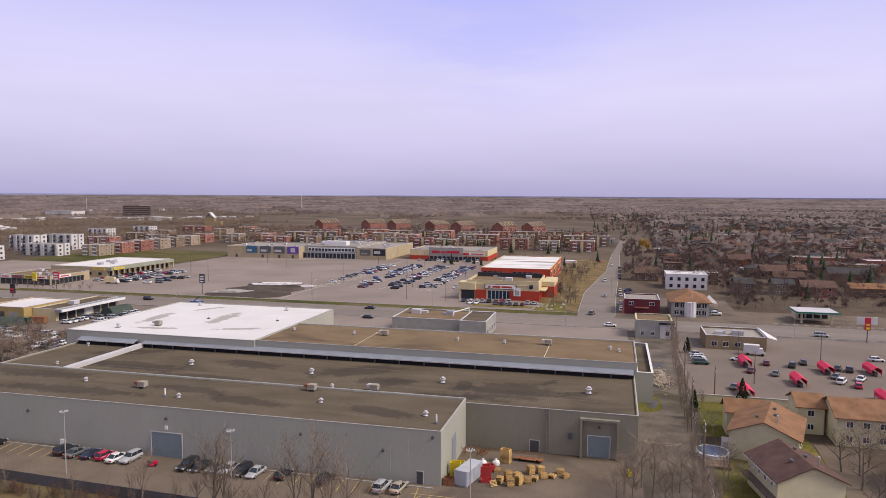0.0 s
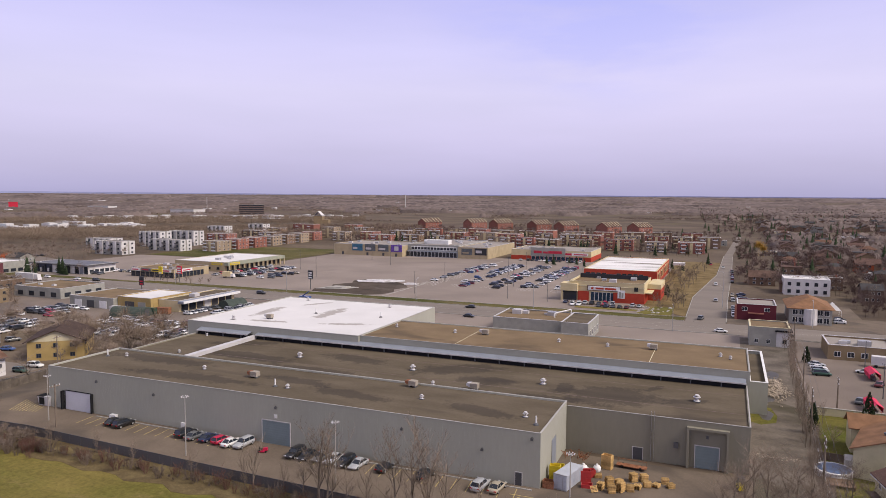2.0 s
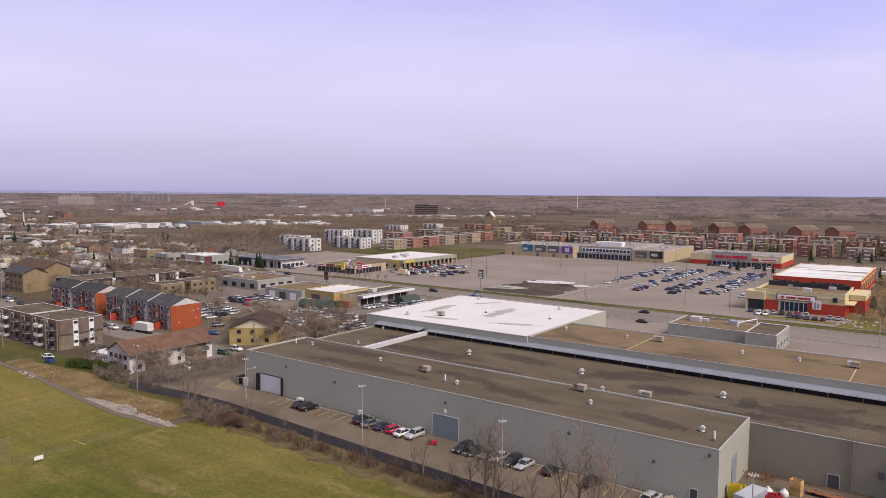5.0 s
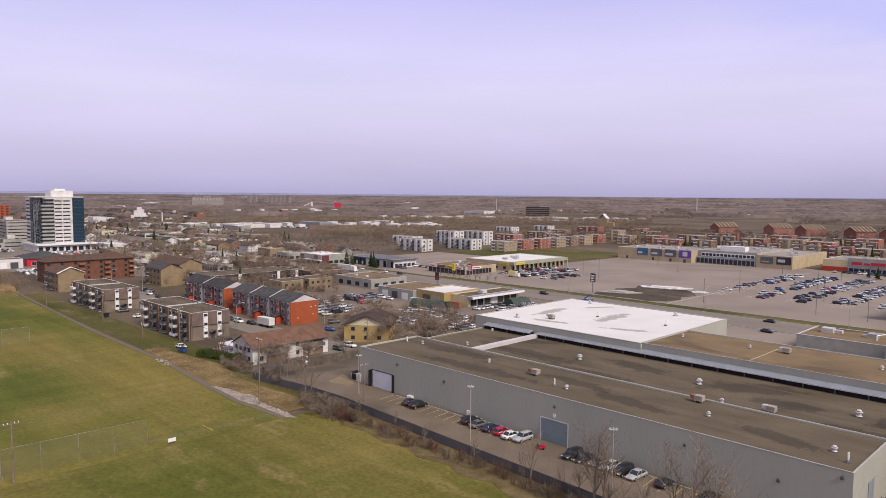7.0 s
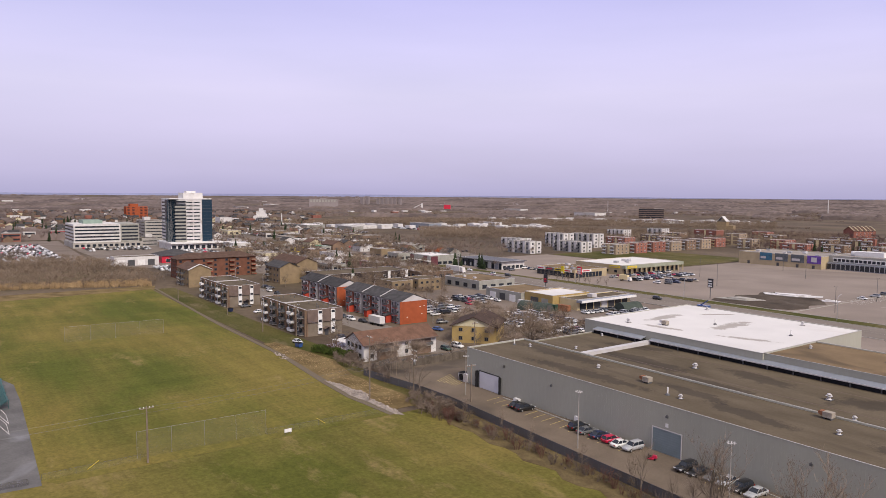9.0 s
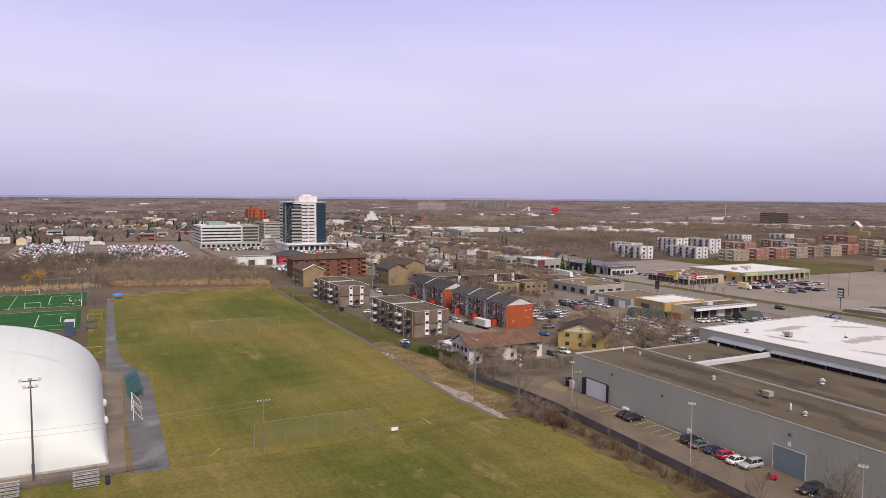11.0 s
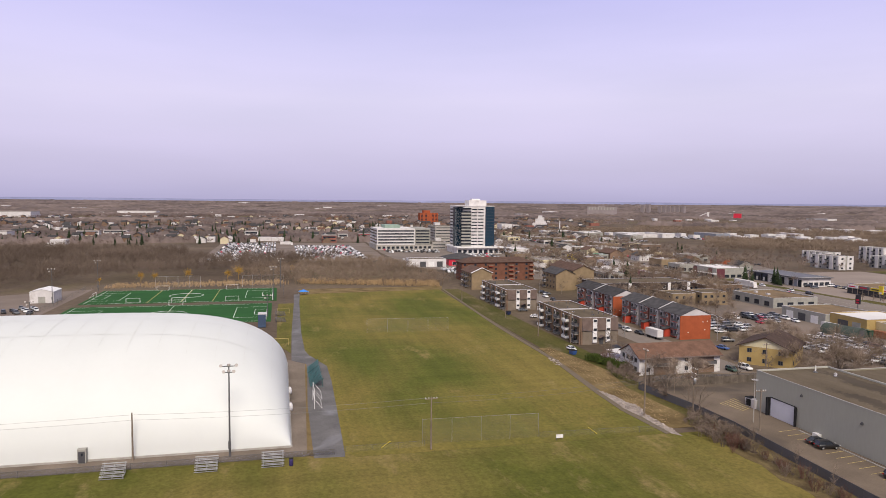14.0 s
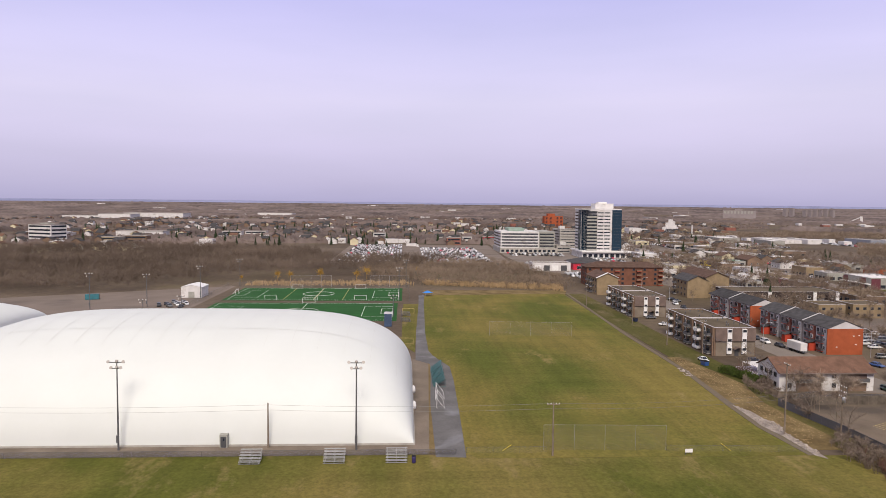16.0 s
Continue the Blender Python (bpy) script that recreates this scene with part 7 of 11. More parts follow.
fill([(cx + s, 339.4 + i * 2.75, 0) for cx in (-148, -130, -112, -94, -76) for s in (-2.6, 2.6) for i in range(42) if 339.4 + i * 2.75 < 454], "cars in the mall lot",
     lambda x, y: 0.2 + 0.55 * max(0, min(1, (y - 350) / 90)) * (1 if x > -135 else 0.45) if x > -140 or y > 380 else 0.08)
fill([(-140 + i * 2.9, 494.5, 90) for i in range(17)], "cars in front of the store", lambda x, y: 0.8)
fill([(-66 + i * 2.9, 307.5, 90) for i in range(12)] + [(-62 + i * 2.9, 301.8, 90) for i in range(10)], "cars by the pharmacy", lambda x, y: 0.75)
fill([(-276.5 + s, 324 + i * 2.8, 0) for s in (0, 12.5, 17.8, 32, 37.3) for i in range(20)], "cars in front of the arcade", lambda x, y: 0.85 if x < -255 else 0.5 if y < 352 else 0.12)
fill([(-213 + i * 2.7 + (r % 2), 172 + r * 5.9, 90 + 10) for r in range(5) for i in range(17)], "cars at the dealer", lambda x, y: 0.9 if x > -208 or y < 194 else 0.3, colors=("white", "silver", "white", "grey", "silver", "black", "white", "burgundy"))
fill([(-196 + s, 214 + i * 2.7, 0) for s in (0, 9) for i in range(11)], "cars at the dealer", lambda x, y: 0.75, colors=("white", "silver", "white", "grey", "silver", "black"))
fill([(-345 + i * 2.8, 300 + r * 16, 90) for r in range(4) for i in range(8)], "cars behind the shops", lambda x, y: 0.5)
fill([(3.3, 300 + i * 6.2, 90) for i in range(30)] + [(7 + i % 2 * 5.5, 330 + i * 3.0, 0) for i in range(14)], "cars along the street", lambda x, y: 0.55, 0.02)
fill([(-260 + r * 6, 186 + i * 2.8, 0) for r in range(4) for i in range(9)], "vans in the yard", lambda x, y: 0.6)
for x, y, rz, k, c in ((24.8, 209.6, 5, "minivan", "green"), (24.8, 213.4, 5, "suv", "silver"), (24.8, 217.0, 5, "sedan", "white"), (24.8, 221.0, 5, "sedan", "silver"), (36.0, 216.6, 160, "sedan", "white"), (43.1, 213.6, 80, "hatchback", "burgundy"),
                       (49.6, 212.6, 75, "suv", "black"), (53.6, 217.2, 80, "sedan", "black"), (37.2, 203.4, 70, "sedan", "burgundy"), (43.0, 201.4, 75, "sedan", "grey"), (61.2, 212.4, 70, "sedan", "black"), (63.8, 211.0, 75, "suv", "black"),
                       (58.0, 202.2, 65, "sedan", "grey"), (57.9, 197.0, 62, "suv", "white"), (63.8, 201.4, 60, "sedan", "white"), (60.8, 193.6, 75, "hatchback", "red"), (75.6, 226.6, 0, "hatchback", "white"), (30.1, 184.6, 70, "sedan", "grey"),
                       (-1.0, 262.5, 0, "sedan", "white"), (20.0, 263.0, 180, "sedan", "black"), (70.0, 262.0, 0, "minivan", "silver"), (-8.5, 287.0, 80, "suv", "grey"), (-4.0, 340, 90, "hatchback", "silver"), (-5, 402, 90, "suv", "white"),
                       (40.5, 299, 10, "suv", "silver"), (41.0, 303, 10, "sedan", "white"), (41.5, 307, 10, "sedan", "black"), (-2.0, 500, 90, "sedan", "white"), (-10, 520, 270, "sedan", "red"),
                       (-228.0, 270.5, 0, "sedan", "burgundy"), (-205, 272.5, 0, "suv", "black"), (-100, 276, 180, "sedan", "black"), (-134, 264, 0, "sedan", "burgundy"), (-145, 263, 0, "sedan", "navy"), (-330, 276, 180, "sedan", "white"), (-318, 266, 0, "hatchback", "red"), (-360, 265, 0, "suv", "black"),
                       (-111, 255.5, 0, "sedan", "red"), (-120, 254.5, 0, "minivan", "silver"), (-93, 254.8, 0, "sedan", "black"), (-118, 247, 10, "pickup", "white")):
    car(x, y, rz, k, c, False, "cars round the junction", 0.1 if 258 < y < 282 or abs(x + 7) < 6 else 0.06)


def pylon_sign(x, y, h, m, bars, bar_m, label, w=2.4):
    p = thing("pylon_sign", label, "sign", x, y, 0.05, 0, "roadside signs")
    part("post", Geo().beam((0, 0, 0), (0, 0, h - 3), 0.18, 0.18, 8), DARK_STEEL, p)
    part("board", Geo().box(-w / 2, -0.3, h - 4.2, w / 2, 0.3, h), m, p)
    for i in range(bars):
        part("bar", Geo().box(-w / 2 + 0.3, -0.34, h - 3.9 + i * 1.2, w / 2 - 0.3, -0.3, h - 3.2 + i * 1.2), bar_m, p)
    return p


pylon_sign(-273.8, 293, 8.5, SIGN_RED, 3, WHITE_TRIM, "tall red sign board with pale bars by the road", 3)
pylon_sign(-193.3, 297, 9.5, SIGN_BLACK, 3, WHITE_TRIM, "dark pylon sign with pale bars in the car park", 2.6)
pylon_sign(-258.8, 252, 8, SIGN_BLACK, 2, SIGN_RED, "dark pylon sign by the dealer")
pylon_sign(-288.5, 294.5, 7.5, SIGN_YELLOW, 1, WHITE_TRIM, "yellow and white pylon sign by the shops")
pylon_sign(82.0, 255.5, 8.4, SIGN_RED, 2, SIGN_YELLOW, "tall red sign board with a yellow mark", 1.7)
for x, y, h in ((-218.9, 342.3, 12), (-139.4, 304.6, 11), (-143.6, 354.1, 11), (-93.6, 308.5, 11), (-74.2, 306.1, 10), (-250.0, 372.6, 12), (-121, 400, 11), (-121, 440, 11), (-85, 400, 11), (-210, 420, 12), (-240, 450, 12), (-160, 460, 11), (-103, 350, 11), (-85, 445, 11)):
    lot_lamp(x, y, h, 0.05, 2, DARK_STEEL)
for x, y, rz in ((-75.3, 286, 90), (-130, 286, 90), (-200, 286, 90), (-270, 286, 90), (-17, 258, -90), (60, 256, -90), (30, 285, 90), (-1, 320, 180), (-1.0, 380, 180), (-340, 257, -90), (120, 256, -90)):
    street_lamp(x, y, rz, 10)
bt = thing("box_truck", "white and yellow box truck on the car park", "truck", -262, 318, 0.06, 10)
part("box", Geo().box(-3, -1.2, 0.9, 2.2, 1.2, 3.5), CREAM_PANEL, bt)
part("cab", frustum(Geo(), 2.2, 4.2, 1.1, 0.5, 2.2, 3.7, 1.0, 2.4), WHITE_WALL, bt)
for sx in (-1.8, 3.2):
    for sy in (-1.05, 1.05):
        part("wheel", TYRE, None, bt, at=pose(sx, sy, 0.43) @ Matrix.Diagonal((1.3, 1.3, 1.3, 1)))
sc = thing("semi_trailer", "white articulated lorry on the cross road", "truck", -352, 263.5, 0.1, 0)
part("trailer_box", Geo().box(-8, -1.3, 1.1, 6, 1.3, 4.0), WHITE_WALL, sc)
part("cab", frustum(Geo(), 6.4, 9.4, 1.2, 0.6, 6.4, 8.6, 1.1, 3.6), WHITE_WALL, sc)
for sx in (-6.8, -5.6, 5.0, 8.4):
    for sy in (-1.1, 1.1):
        part("wheel", TYRE, None, sc, at=pose(sx, sy, 0.5) @ Matrix.Diagonal((1.5, 1.5, 1.5, 1)))
lift = thing("blue_lift", "blue boom lift behind the white roof", "boom lift", -173.4, 262.0, 0.1)
part("base", Geo().box(-2.5, -1.2, 0.6, 2.5, 1.2, 2.4), PAINT["blue"], lift)
part("boom", Geo().beam((-1.5, 0, 2.2), (2.0, 0, 4.6), 0.3, 0.25, 4), PAINT["blue"], lift)
for sx in (-1.8, 1.8):
    for sy in (-1.1, 1.1):
        part("wheel", TYRE, None, lift, at=pose(sx, sy, 0.5) @ Matrix.Diagonal((1.5, 1.5, 1.5, 1)))

# ---- streets west of the dealer ----
NAVY_PANEL = mat("navy_shop_panel", (0.02, 0.03, 0.07), 0.5, 0.1, 0.5, 4, 0)
MAROON = mat("maroon_panel", (0.12, 0.03, 0.04), 0.6, 0.1, 0.5, 4, 0)
GREEN_AWNING = mat("bright_green_awning", (0.02, 0.3, 0.14), 0.6, 0.1, 0.5, 4, 0)


def block_shop(name, x, y, w, d, h, wall_m, roof_m, label, cat="shop", bays=(3, 2), trim=None, units=2, front=None):
    """A flat-roofed shop whose south-east corner stands at (x + w / 2, y)."""
    b = thing(name, label, cat, x, y, 0.0, 0, "town shops")
    flat_block(b, -w / 2, 0, w / 2, d, 0, h, wall_m, roof_m, 0.35, 0.4, trim or METAL_LIGHT)
    if front:
        part("fascia", Geo().box(-w / 2 - 0.3, -0.35, h - 1.5, w / 2 + 0.3, -0.02, h - 0.2), front, b)
    if bays[0]:
        window_row(b, "-y", 0, -w / 2 + 0.8, w / 2 - 0.8, 0.7, bays[0], min(3.4, 0.7 * w / bays[0]), min(2.2, h - 2.2), frame_mat=DARK_STEEL)
    if bays[1]:
        window_row(b, "+x", w / 2, 0.8, d - 0.8, 0.7, bays[1], min(3.2, 0.7 * d / bays[1]), min(2.0, h - 2.2), frame_mat=DARK_STEEL)
    for i in range(units):
        ux, uy, s_ = random.uniform(-w / 2 + 2, w / 2 - 2), random.uniform(2, d - 2), random.uniform(0.5, 1.1)
        part("roof_unit", Geo().box(ux - s_, uy - 0.8 * s_, h - 0.4, ux + s_, uy + 0.8 * s_, h - 0.3 + 0.9 * s_), METAL_LIGHT, b)
    return b


inn = block_shop("motor_inn", -368, 296, 46, 20, 5.6, WHITE_WALL, TAR, "low white and navy shop with a wide dark flat roof", "shop", (0, 5), COPING)
part("eave", Geo().box(-24.2, -1.6, 5.1, 24.4, 21.0, 5.5), DARK_STEEL, inn, "dark overhanging eave")
part("navy_front", Geo().box(-23.2, -0.2, 0, -6, -0.02, 5.0), NAVY_PANEL, inn)
for i in range(8):
    part("shop_panel", Geo().box(-5 + i * 3.6, -0.16, 0.2, -2.2 + i * 3.6, -0.02, 4.4), (WHITE_TRIM, GLASS, BLUE_TRIM, GLASS)[i % 4], inn)
    part("shop_pane", Geo().box(-22.6 + i * 2.1, -0.3, 0.4, -21.1 + i * 2.1, -0.2, 2.6 + (i % 3)), GLASS if i % 3 else WHITE_TRIM, inn)
bq = block_shop("boutique", -405, 272.5, 25, 20, 7.0, GREY_WALL, WHITE_ROOF, "grey two-storey shop with maroon corners and a white roof", "shop", (4, 4), WHITE_TRIM)
for x0 in (-12.7, 4.0):
    part("maroon_corner", Geo().box(x0, -0.25, 0, x0 + 4.2, -0.02, 6.4), MAROON, bq)
part("canopy", Geo().box(-12.6, -2.0, 3.0, 12.8, -0.05, 3.5), WHITE_TRIM, bq)
part("side_panel", Geo().box(12.52, 0.4, 0, 12.75, 6.0, 6.4), MAROON, bq)
for args in (
        ("annex", -415, 222, 12, 10, 4.6, MAROON, MAROON, "small dark red flat-roofed annex", "building", (2, 2)),
        ("hall", -437, 212, 27, 13, 4.2, WHITE_WALL, WHITE_ROOF, "low white hall with a white flat roof", "building", (5, 2)),
        ("motel_wing", -413, 200, 32, 10, 4.2, GREY_WALL, GREY_ROOF, "long low grey motel wing with a row of windows", "motel", (9, 3)),
        ("workshop", -400, 228, 22, 17, 4.4, BROWN_BRICK, GREY_ROOF, "low brown workshop with a pale gravel roof", "workshop", (4, 3)),
        ("workshop", -345, 222, 34, 22, 4.6, BROWN_BRICK, TAR_WARM, "brown brick workshop with a worn tar roof", "workshop", (6, 4)),
        ("workshop", -291, 222, 30, 24, 4.8, GREY_WALL, TAR_WARM, "low grey workshop with a brown flat roof", "workshop", (4, 4)),
        ("shop", -446, 275, 15, 12, 5.4, GREY_WALL, GREY_ROOF, "grey block shop with dark windows", "shop", (3, 2)),
        ("shop", -470, 274, 18, 12, 7.0, TAN_BRICK, GREY_ROOF, "two-storey tan brick shop", "shop", (4, 2)),
        ("shop", -440, 240, 16, 12, 4.6, BEIGE, GREY_ROOF, "low beige shop beside the road", "shop", (3, 2)),
        ("shop", -478, 236, 24, 15, 5.0, WHITE_WALL, GREY_ROOF, "low white shop with a grey roof", "shop", (4, 2)),
        ("shop", -520, 238, 20, 14, 5.0, BROWN_BRICK, WHITE_ROOF, "brown shop with a white flat roof", "shop", (3, 2)),
        ("shop", -553, 241, 9, 9, 4.6, SIGN_YELLOW, TAR, "bright yellow snack shop", "shop", (2, 1)),
        ("shop", -600, 240, 26, 14, 5.0, GREY_WALL, GREY_ROOF, "grey shop with a glazed front", "shop", (4, 2)),
        ("garden_centre", -562, 267, 20, 10, 3.6, GREY_WALL, GREEN_AWNING, "low shop under a bright green roof", "shop", (4, 2)),
        ("store", -505, 190, 30, 16, 5.2, CREAM, GREY_ROOF, "cream flat-roofed store beside parked cars", "store", (4, 3)),
        ("store", -470, 168, 28, 14, 5.6, WHITE_WALL, GREY_ROOF, "white flat-roofed store beside parked cars", "store", (4, 3)),
        ("store", -560, 190, 26, 14, 5.4, TAN_BRICK, TAR, "tan store with a tar roof", "store", (3, 2)),
        ("store", -610, 205, 28, 16, 6.0, WHITE_WALL, WHITE_ROOF, "white store with a bright flat roof", "store", (3, 2)),
        ("store", -520, 330, 26, 16, 5.6, GREY_WALL, GREY_ROOF, "grey store among bare trees", "store", (3, 2)),
        ("store", -565, 320, 30, 18, 5.4, BEIGE, TAR, "beige store among parked cars", "store", (3, 2)),
        ("store", -630, 300, 34, 18, 5.6, WHITE_WALL, GREY_ROOF, "white store with a grey roof", "store", (3, 2)),
        ("store", -690, 330, 30, 20, 5.6, TAN_BRICK, GREY_ROOF, "tan store with a pale roof", "store", (3, 2)),
        ("store", -848, 280, 32, 16, 4.8, CREAM, GREY_ROOF, "long low cream store", "store", (3, 2)),
        ("shed", -880, 396, 42, 26, 8.4, GREY_WALL, WHITE_ROOF, "large pale shed with a white roof", "shed", (0, 0)),
        ("shed", -908, 476, 56, 22, 5.6, WHITE_WALL, WHITE_ROOF, "long white low warehouse", "shed", (0, 0)),
        ("shed", -866, 456, 40, 18, 5.6, GREY_WALL, WHITE_ROOF, "long grey low warehouse", "shed", (0, 0)),
        ("shed", -899, 520, 46, 18, 5.4, WHITE_WALL, GREY_ROOF, "white low warehouse among woods", "shed", (0, 0)),
        ("shed", -868, 582, 52, 22, 7.4, BLUE_TRIM, GREY_ROOF, "blue-grey industrial shed with dark bays", "shed", (5, 0)),
        ("shed", -895, 734, 44, 15, 5.4, WHITE_WALL, WHITE_ROOF, "long white shed at the wood's edge", "shed", (0, 0)),
        ("shed", -1189, 383, 26, 20, 9.5, WHITE_WALL, GREY_ROOF, "tall pale shed on the plain", "shed", (0, 0))):
    block_shop(*args[:9], cat=args[9], bays=args[10])
for x, y, w, d, h, top, wm, rm, lab in (
        (-492, 290, 20, 13, 4.6, 7.2, BROWN_BRICK, SHINGLE_BROWN, "brown brick house with a wide brown roof"), (-475, 329, 15, 11, 4.4, 6.8, ORANGE_BRICK, SHINGLE_RED, "orange brick house with a maroon roof"),
        (-452, 328, 14, 11, 3.8, 6.2, GREY_WALL, SHINGLE_GREY, "grey house with a black shingle roof"), (-461, 292, 12, 10, 4.6, 7.0, WHITE_WALL, SHINGLE_GREY, "white house with a black shingle roof"),
        (-490, 312, 11, 9, 4.6, 6.8, TAN_BRICK, SHINGLE_RUST, "tan house with a rusty roof"), (-572, 297, 13, 10, 4.8, 7.4, BROWN_BRICK, SHINGLE_GREY, "dark brick house with a grey roof"),
        (-562, 278, 22, 12, 4.8, 7.8, BROWN_BRICK, SHINGLE_BROWN, "long house with a brown hipped roof"), (-530, 290, 14, 11, 4.8, 7.2, WHITE_WALL, SHINGLE_GREY, "white house with a grey roof"),
        (-600, 276, 15, 11, 4.8, 7.4, CREAM, SHINGLE_BROWN, "cream house with a brown roof"), (-640, 268, 14, 11, 4.8, 7.2, WHITE_WALL, SHINGLE_GREY, "white house with a grey roof")):
    gable_block("town_house", x - w / 2, y, x + w / 2, y + d, h, top, "x", wm, rm, lab + " beside the road", "house", 1, None, "town houses", 3, 2)

gar = thing("garage", "white garage with open dark bays", "garage")
flat_block(gar, -512, 92, -499, 120, 0, 6.0, WHITE_WALL, TAR, 0.3, 0.4, METAL_LIGHT)
for i in range(4):
    part("bay_door", Geo().box(-499, 94 + i * 6.3, 0.1, -498.9, 98.4 + i * 6.3, 4.0), DOOR_DARK if i % 2 else WHITE_TRIM, gar)
red = thing("red_shop", "bright red shop with a dark pitched roof", "shop")
part("wall", Geo().box(-535, 124, 0, -507, 150, 5.0), SIGN_RED, red)
part("roof", Geo().hip(-535, 124, -507, 150, 5.0, 9.0, 0.6), SHINGLE_GREY, red)
window_row(red, "+x", -507, 126, 148, 0.5, 5, 3.0, 2.4)

# ---- office tower ----
tw = thing("office_tower", "white office tower with dark blue glass corners", "office tower")
TX0, TX1, TY0, TY1, TH = -653.0, -626.5, 160.5, 196.4, 44.0
part("podium", Geo().box(TX0 - 8, TY0 - 1, 0, TX1 + 6, TY1 + 6.5, 5.4), WHITE_WALL, tw)
part("podium_roof", Geo().box(TX0 - 9, TY0 - 2, 5.4, TX1 + 8.5, TY1 + 7.5, 6.6), WHITE_TRIM, tw)
for i in range(9):
    window(tw, TX1 + 6, TY0 + 1.5 + i * 5, 0.5, 3.6, 3.6, "+x", WHITE_TRIM)
part("core", Geo().prism([(TX0, TY0), (TX1 - 6, TY0), (TX1, TY0 + 8), (TX1, TY1), (TX0, TY1)], 6.6, TH), WHITE_WALL, tw)
part("glass_corner", Geo().prism([(TX1 - 13, TY0 - 0.4), (TX1 - 6.3, TY0 - 0.4), (TX1 - 1.5, TY0 + 6.0), (TX1 - 8, TY0 + 6.0)], 3.0, TH - 0.6), GLASS_BLUE, tw, "dark blue glass corner strip")
part("glass_wing", Geo().box(TX1 - 8, TY1 - 8.4, 6.6, TX1 + 0.4, TY1 + 0.4, TH - 0.4), GLASS_BLUE, tw, "dark blue glass corner strip")
for k in range(12):
    z = 7.6 + k * 2.98
    window(tw, TX1, TY0 + 16.8, z, 5.6, 1.25, "+x", WHITE_TRIM, bars=3)
    window(tw, TX1, TY0 + 23.0, z, 5.6, 1.25, "+x", WHITE_TRIM, bars=3) if k > -1 else None
    b = part("grey_bay", Geo().box(TX1, TY0 + 4.2, z - 0.9, TX1 + 1.6, TY0 + 13.6, z + 0.6), GREY_WALL, tw) if k < 11 else None
    part("strip_window", Geo().box(TX1 - 0.2, TY0 + 4.4, z + 0.6, TX1 + 1.4, TY0 + 13.4, z + 2.1), GLASS, tw)
    part("strip_window", Geo().box(TX0 + 1, TY0 - 0.1, z, TX1 - 15, TY0 + 0.1, z + 1.3), GLASS, tw)
for k in range(13):
    part("mullion", Geo().box(TX1 - 8, TY1 - 8.5, 6.6 + k * 2.9, TX1 + 0.46, TY1 + 0.46, 6.7 + k * 2.9), DARK_STEEL, tw)
part("crown", Geo().box(TX0 - 0.3, TY0 - 0.3, TH, TX1 + 0.3, TY1 + 0.3, TH + 0.5), WHITE_TRIM, tw)
part("penthouse", Geo().box(TX0 + 6, TY0 + 13, TH, TX1 - 5, TY1 - 6, TH + 5.5), WHITE_WALL, tw)
part("penthouse_top", Geo().box(TX0 + 10, TY0 + 17, TH + 5.5, TX1 - 9, TY1 - 11, TH + 7.0), WHITE_TRIM, tw)
of = thing("office_building", "five-storey white office building with dark window bands", "office building")
part("wall", Geo().box(-735, 94, 0, -684, 132, 21.0), WHITE_WALL, of)
part("grey_end", Geo().box(-733, 132, 5.0, -684.5, 148, 21.0), GREY_WALL, of)
part("base", Geo().box(-736, 93, 0, -682, 150, 4.8), CONCRETE, of)
for k in range(5):
    z = 6.2 + k * 2.95
    part("window_band", Geo().box(-684.1, 95, z, -683.8, 131, z + 1.3), GLASS, of)
    part("window_band", Geo().box(-684.6, 133, z, -684.3, 147, z + 1.3), GLASS, of)
    part("window_band", Geo().box(-734, 93.8, z, -685, 94.1, z + 1.3), GLASS, of)
for i in range(12):
    window(of, -682, 96 + i * 4.6, 1.0, 3.0, 2.4, "+x", CONCRETE)
part("penthouse", Geo().box(-725, 104, 21, -700, 120, 24), mat("copper_green", (0.25, 0.33, 0.28), 0.7, 0.1, 0.3, 4), of)
for x0, y0, x1, y1, h, m, lab in ((-775, 165, -738, 188, 21.5, CONCRETE, "pale concrete slab building"), (-760, 196, -735, 212, 12, CONCRETE, "grey concrete office"), (-705, 150, -684, 164, 7.6, CONCRETE, "low concrete annex")):
    o = thing("far_building", lab + " among bare trees", "building")
    flat_block(o, x0, y0, x1, y1, 0, h, m, TAR, 0.4, 0.4, METAL_LIGHT)
    for k in range(int(h / 3)):
        part("window_band", Geo().box(x1, y0 + 1, 1.2 + 3 * k, x1 + 0.1, y1 - 1, 2.0 + 3 * k), GLASS, o)
        part("window_band", Geo().box(x0 + 1, y0 - 0.1, 1.2 + 3 * k, x1 - 1, y0, 2.0 + 3 * k), GLASS, o)
    part("penthouse", Geo().box(x0 + 5, y0 + 5, h, x0 + 13, y0 + 11, h + 3), WHITE_WALL, o)
ot = thing("brick_tower", "orange brick apartment tower with dark window bays", "tower block", -1510, 318, 0)
part("wall", Geo().box(-12, -17, 0, 12, 23, 23).box(-9, -9, 23, 9, 6, 28.5), ORANGE_BRICK, ot)
for k in range(7):
    for y in (-15, -6, 9, 17):
        part("window_band", Geo().box(12, y, 2 + 3 * k, 12.15, y + 4.2, 3.5 + 3 * k), GLASS, ot)

# ---- condominiums and brick flats behind the mall ----
BUFF_BRICK = mat("buff_brick", (0.3, 0.23, 0.165), 0.9, 0.12, 0.4, 9, 0.15, spread=0.15)


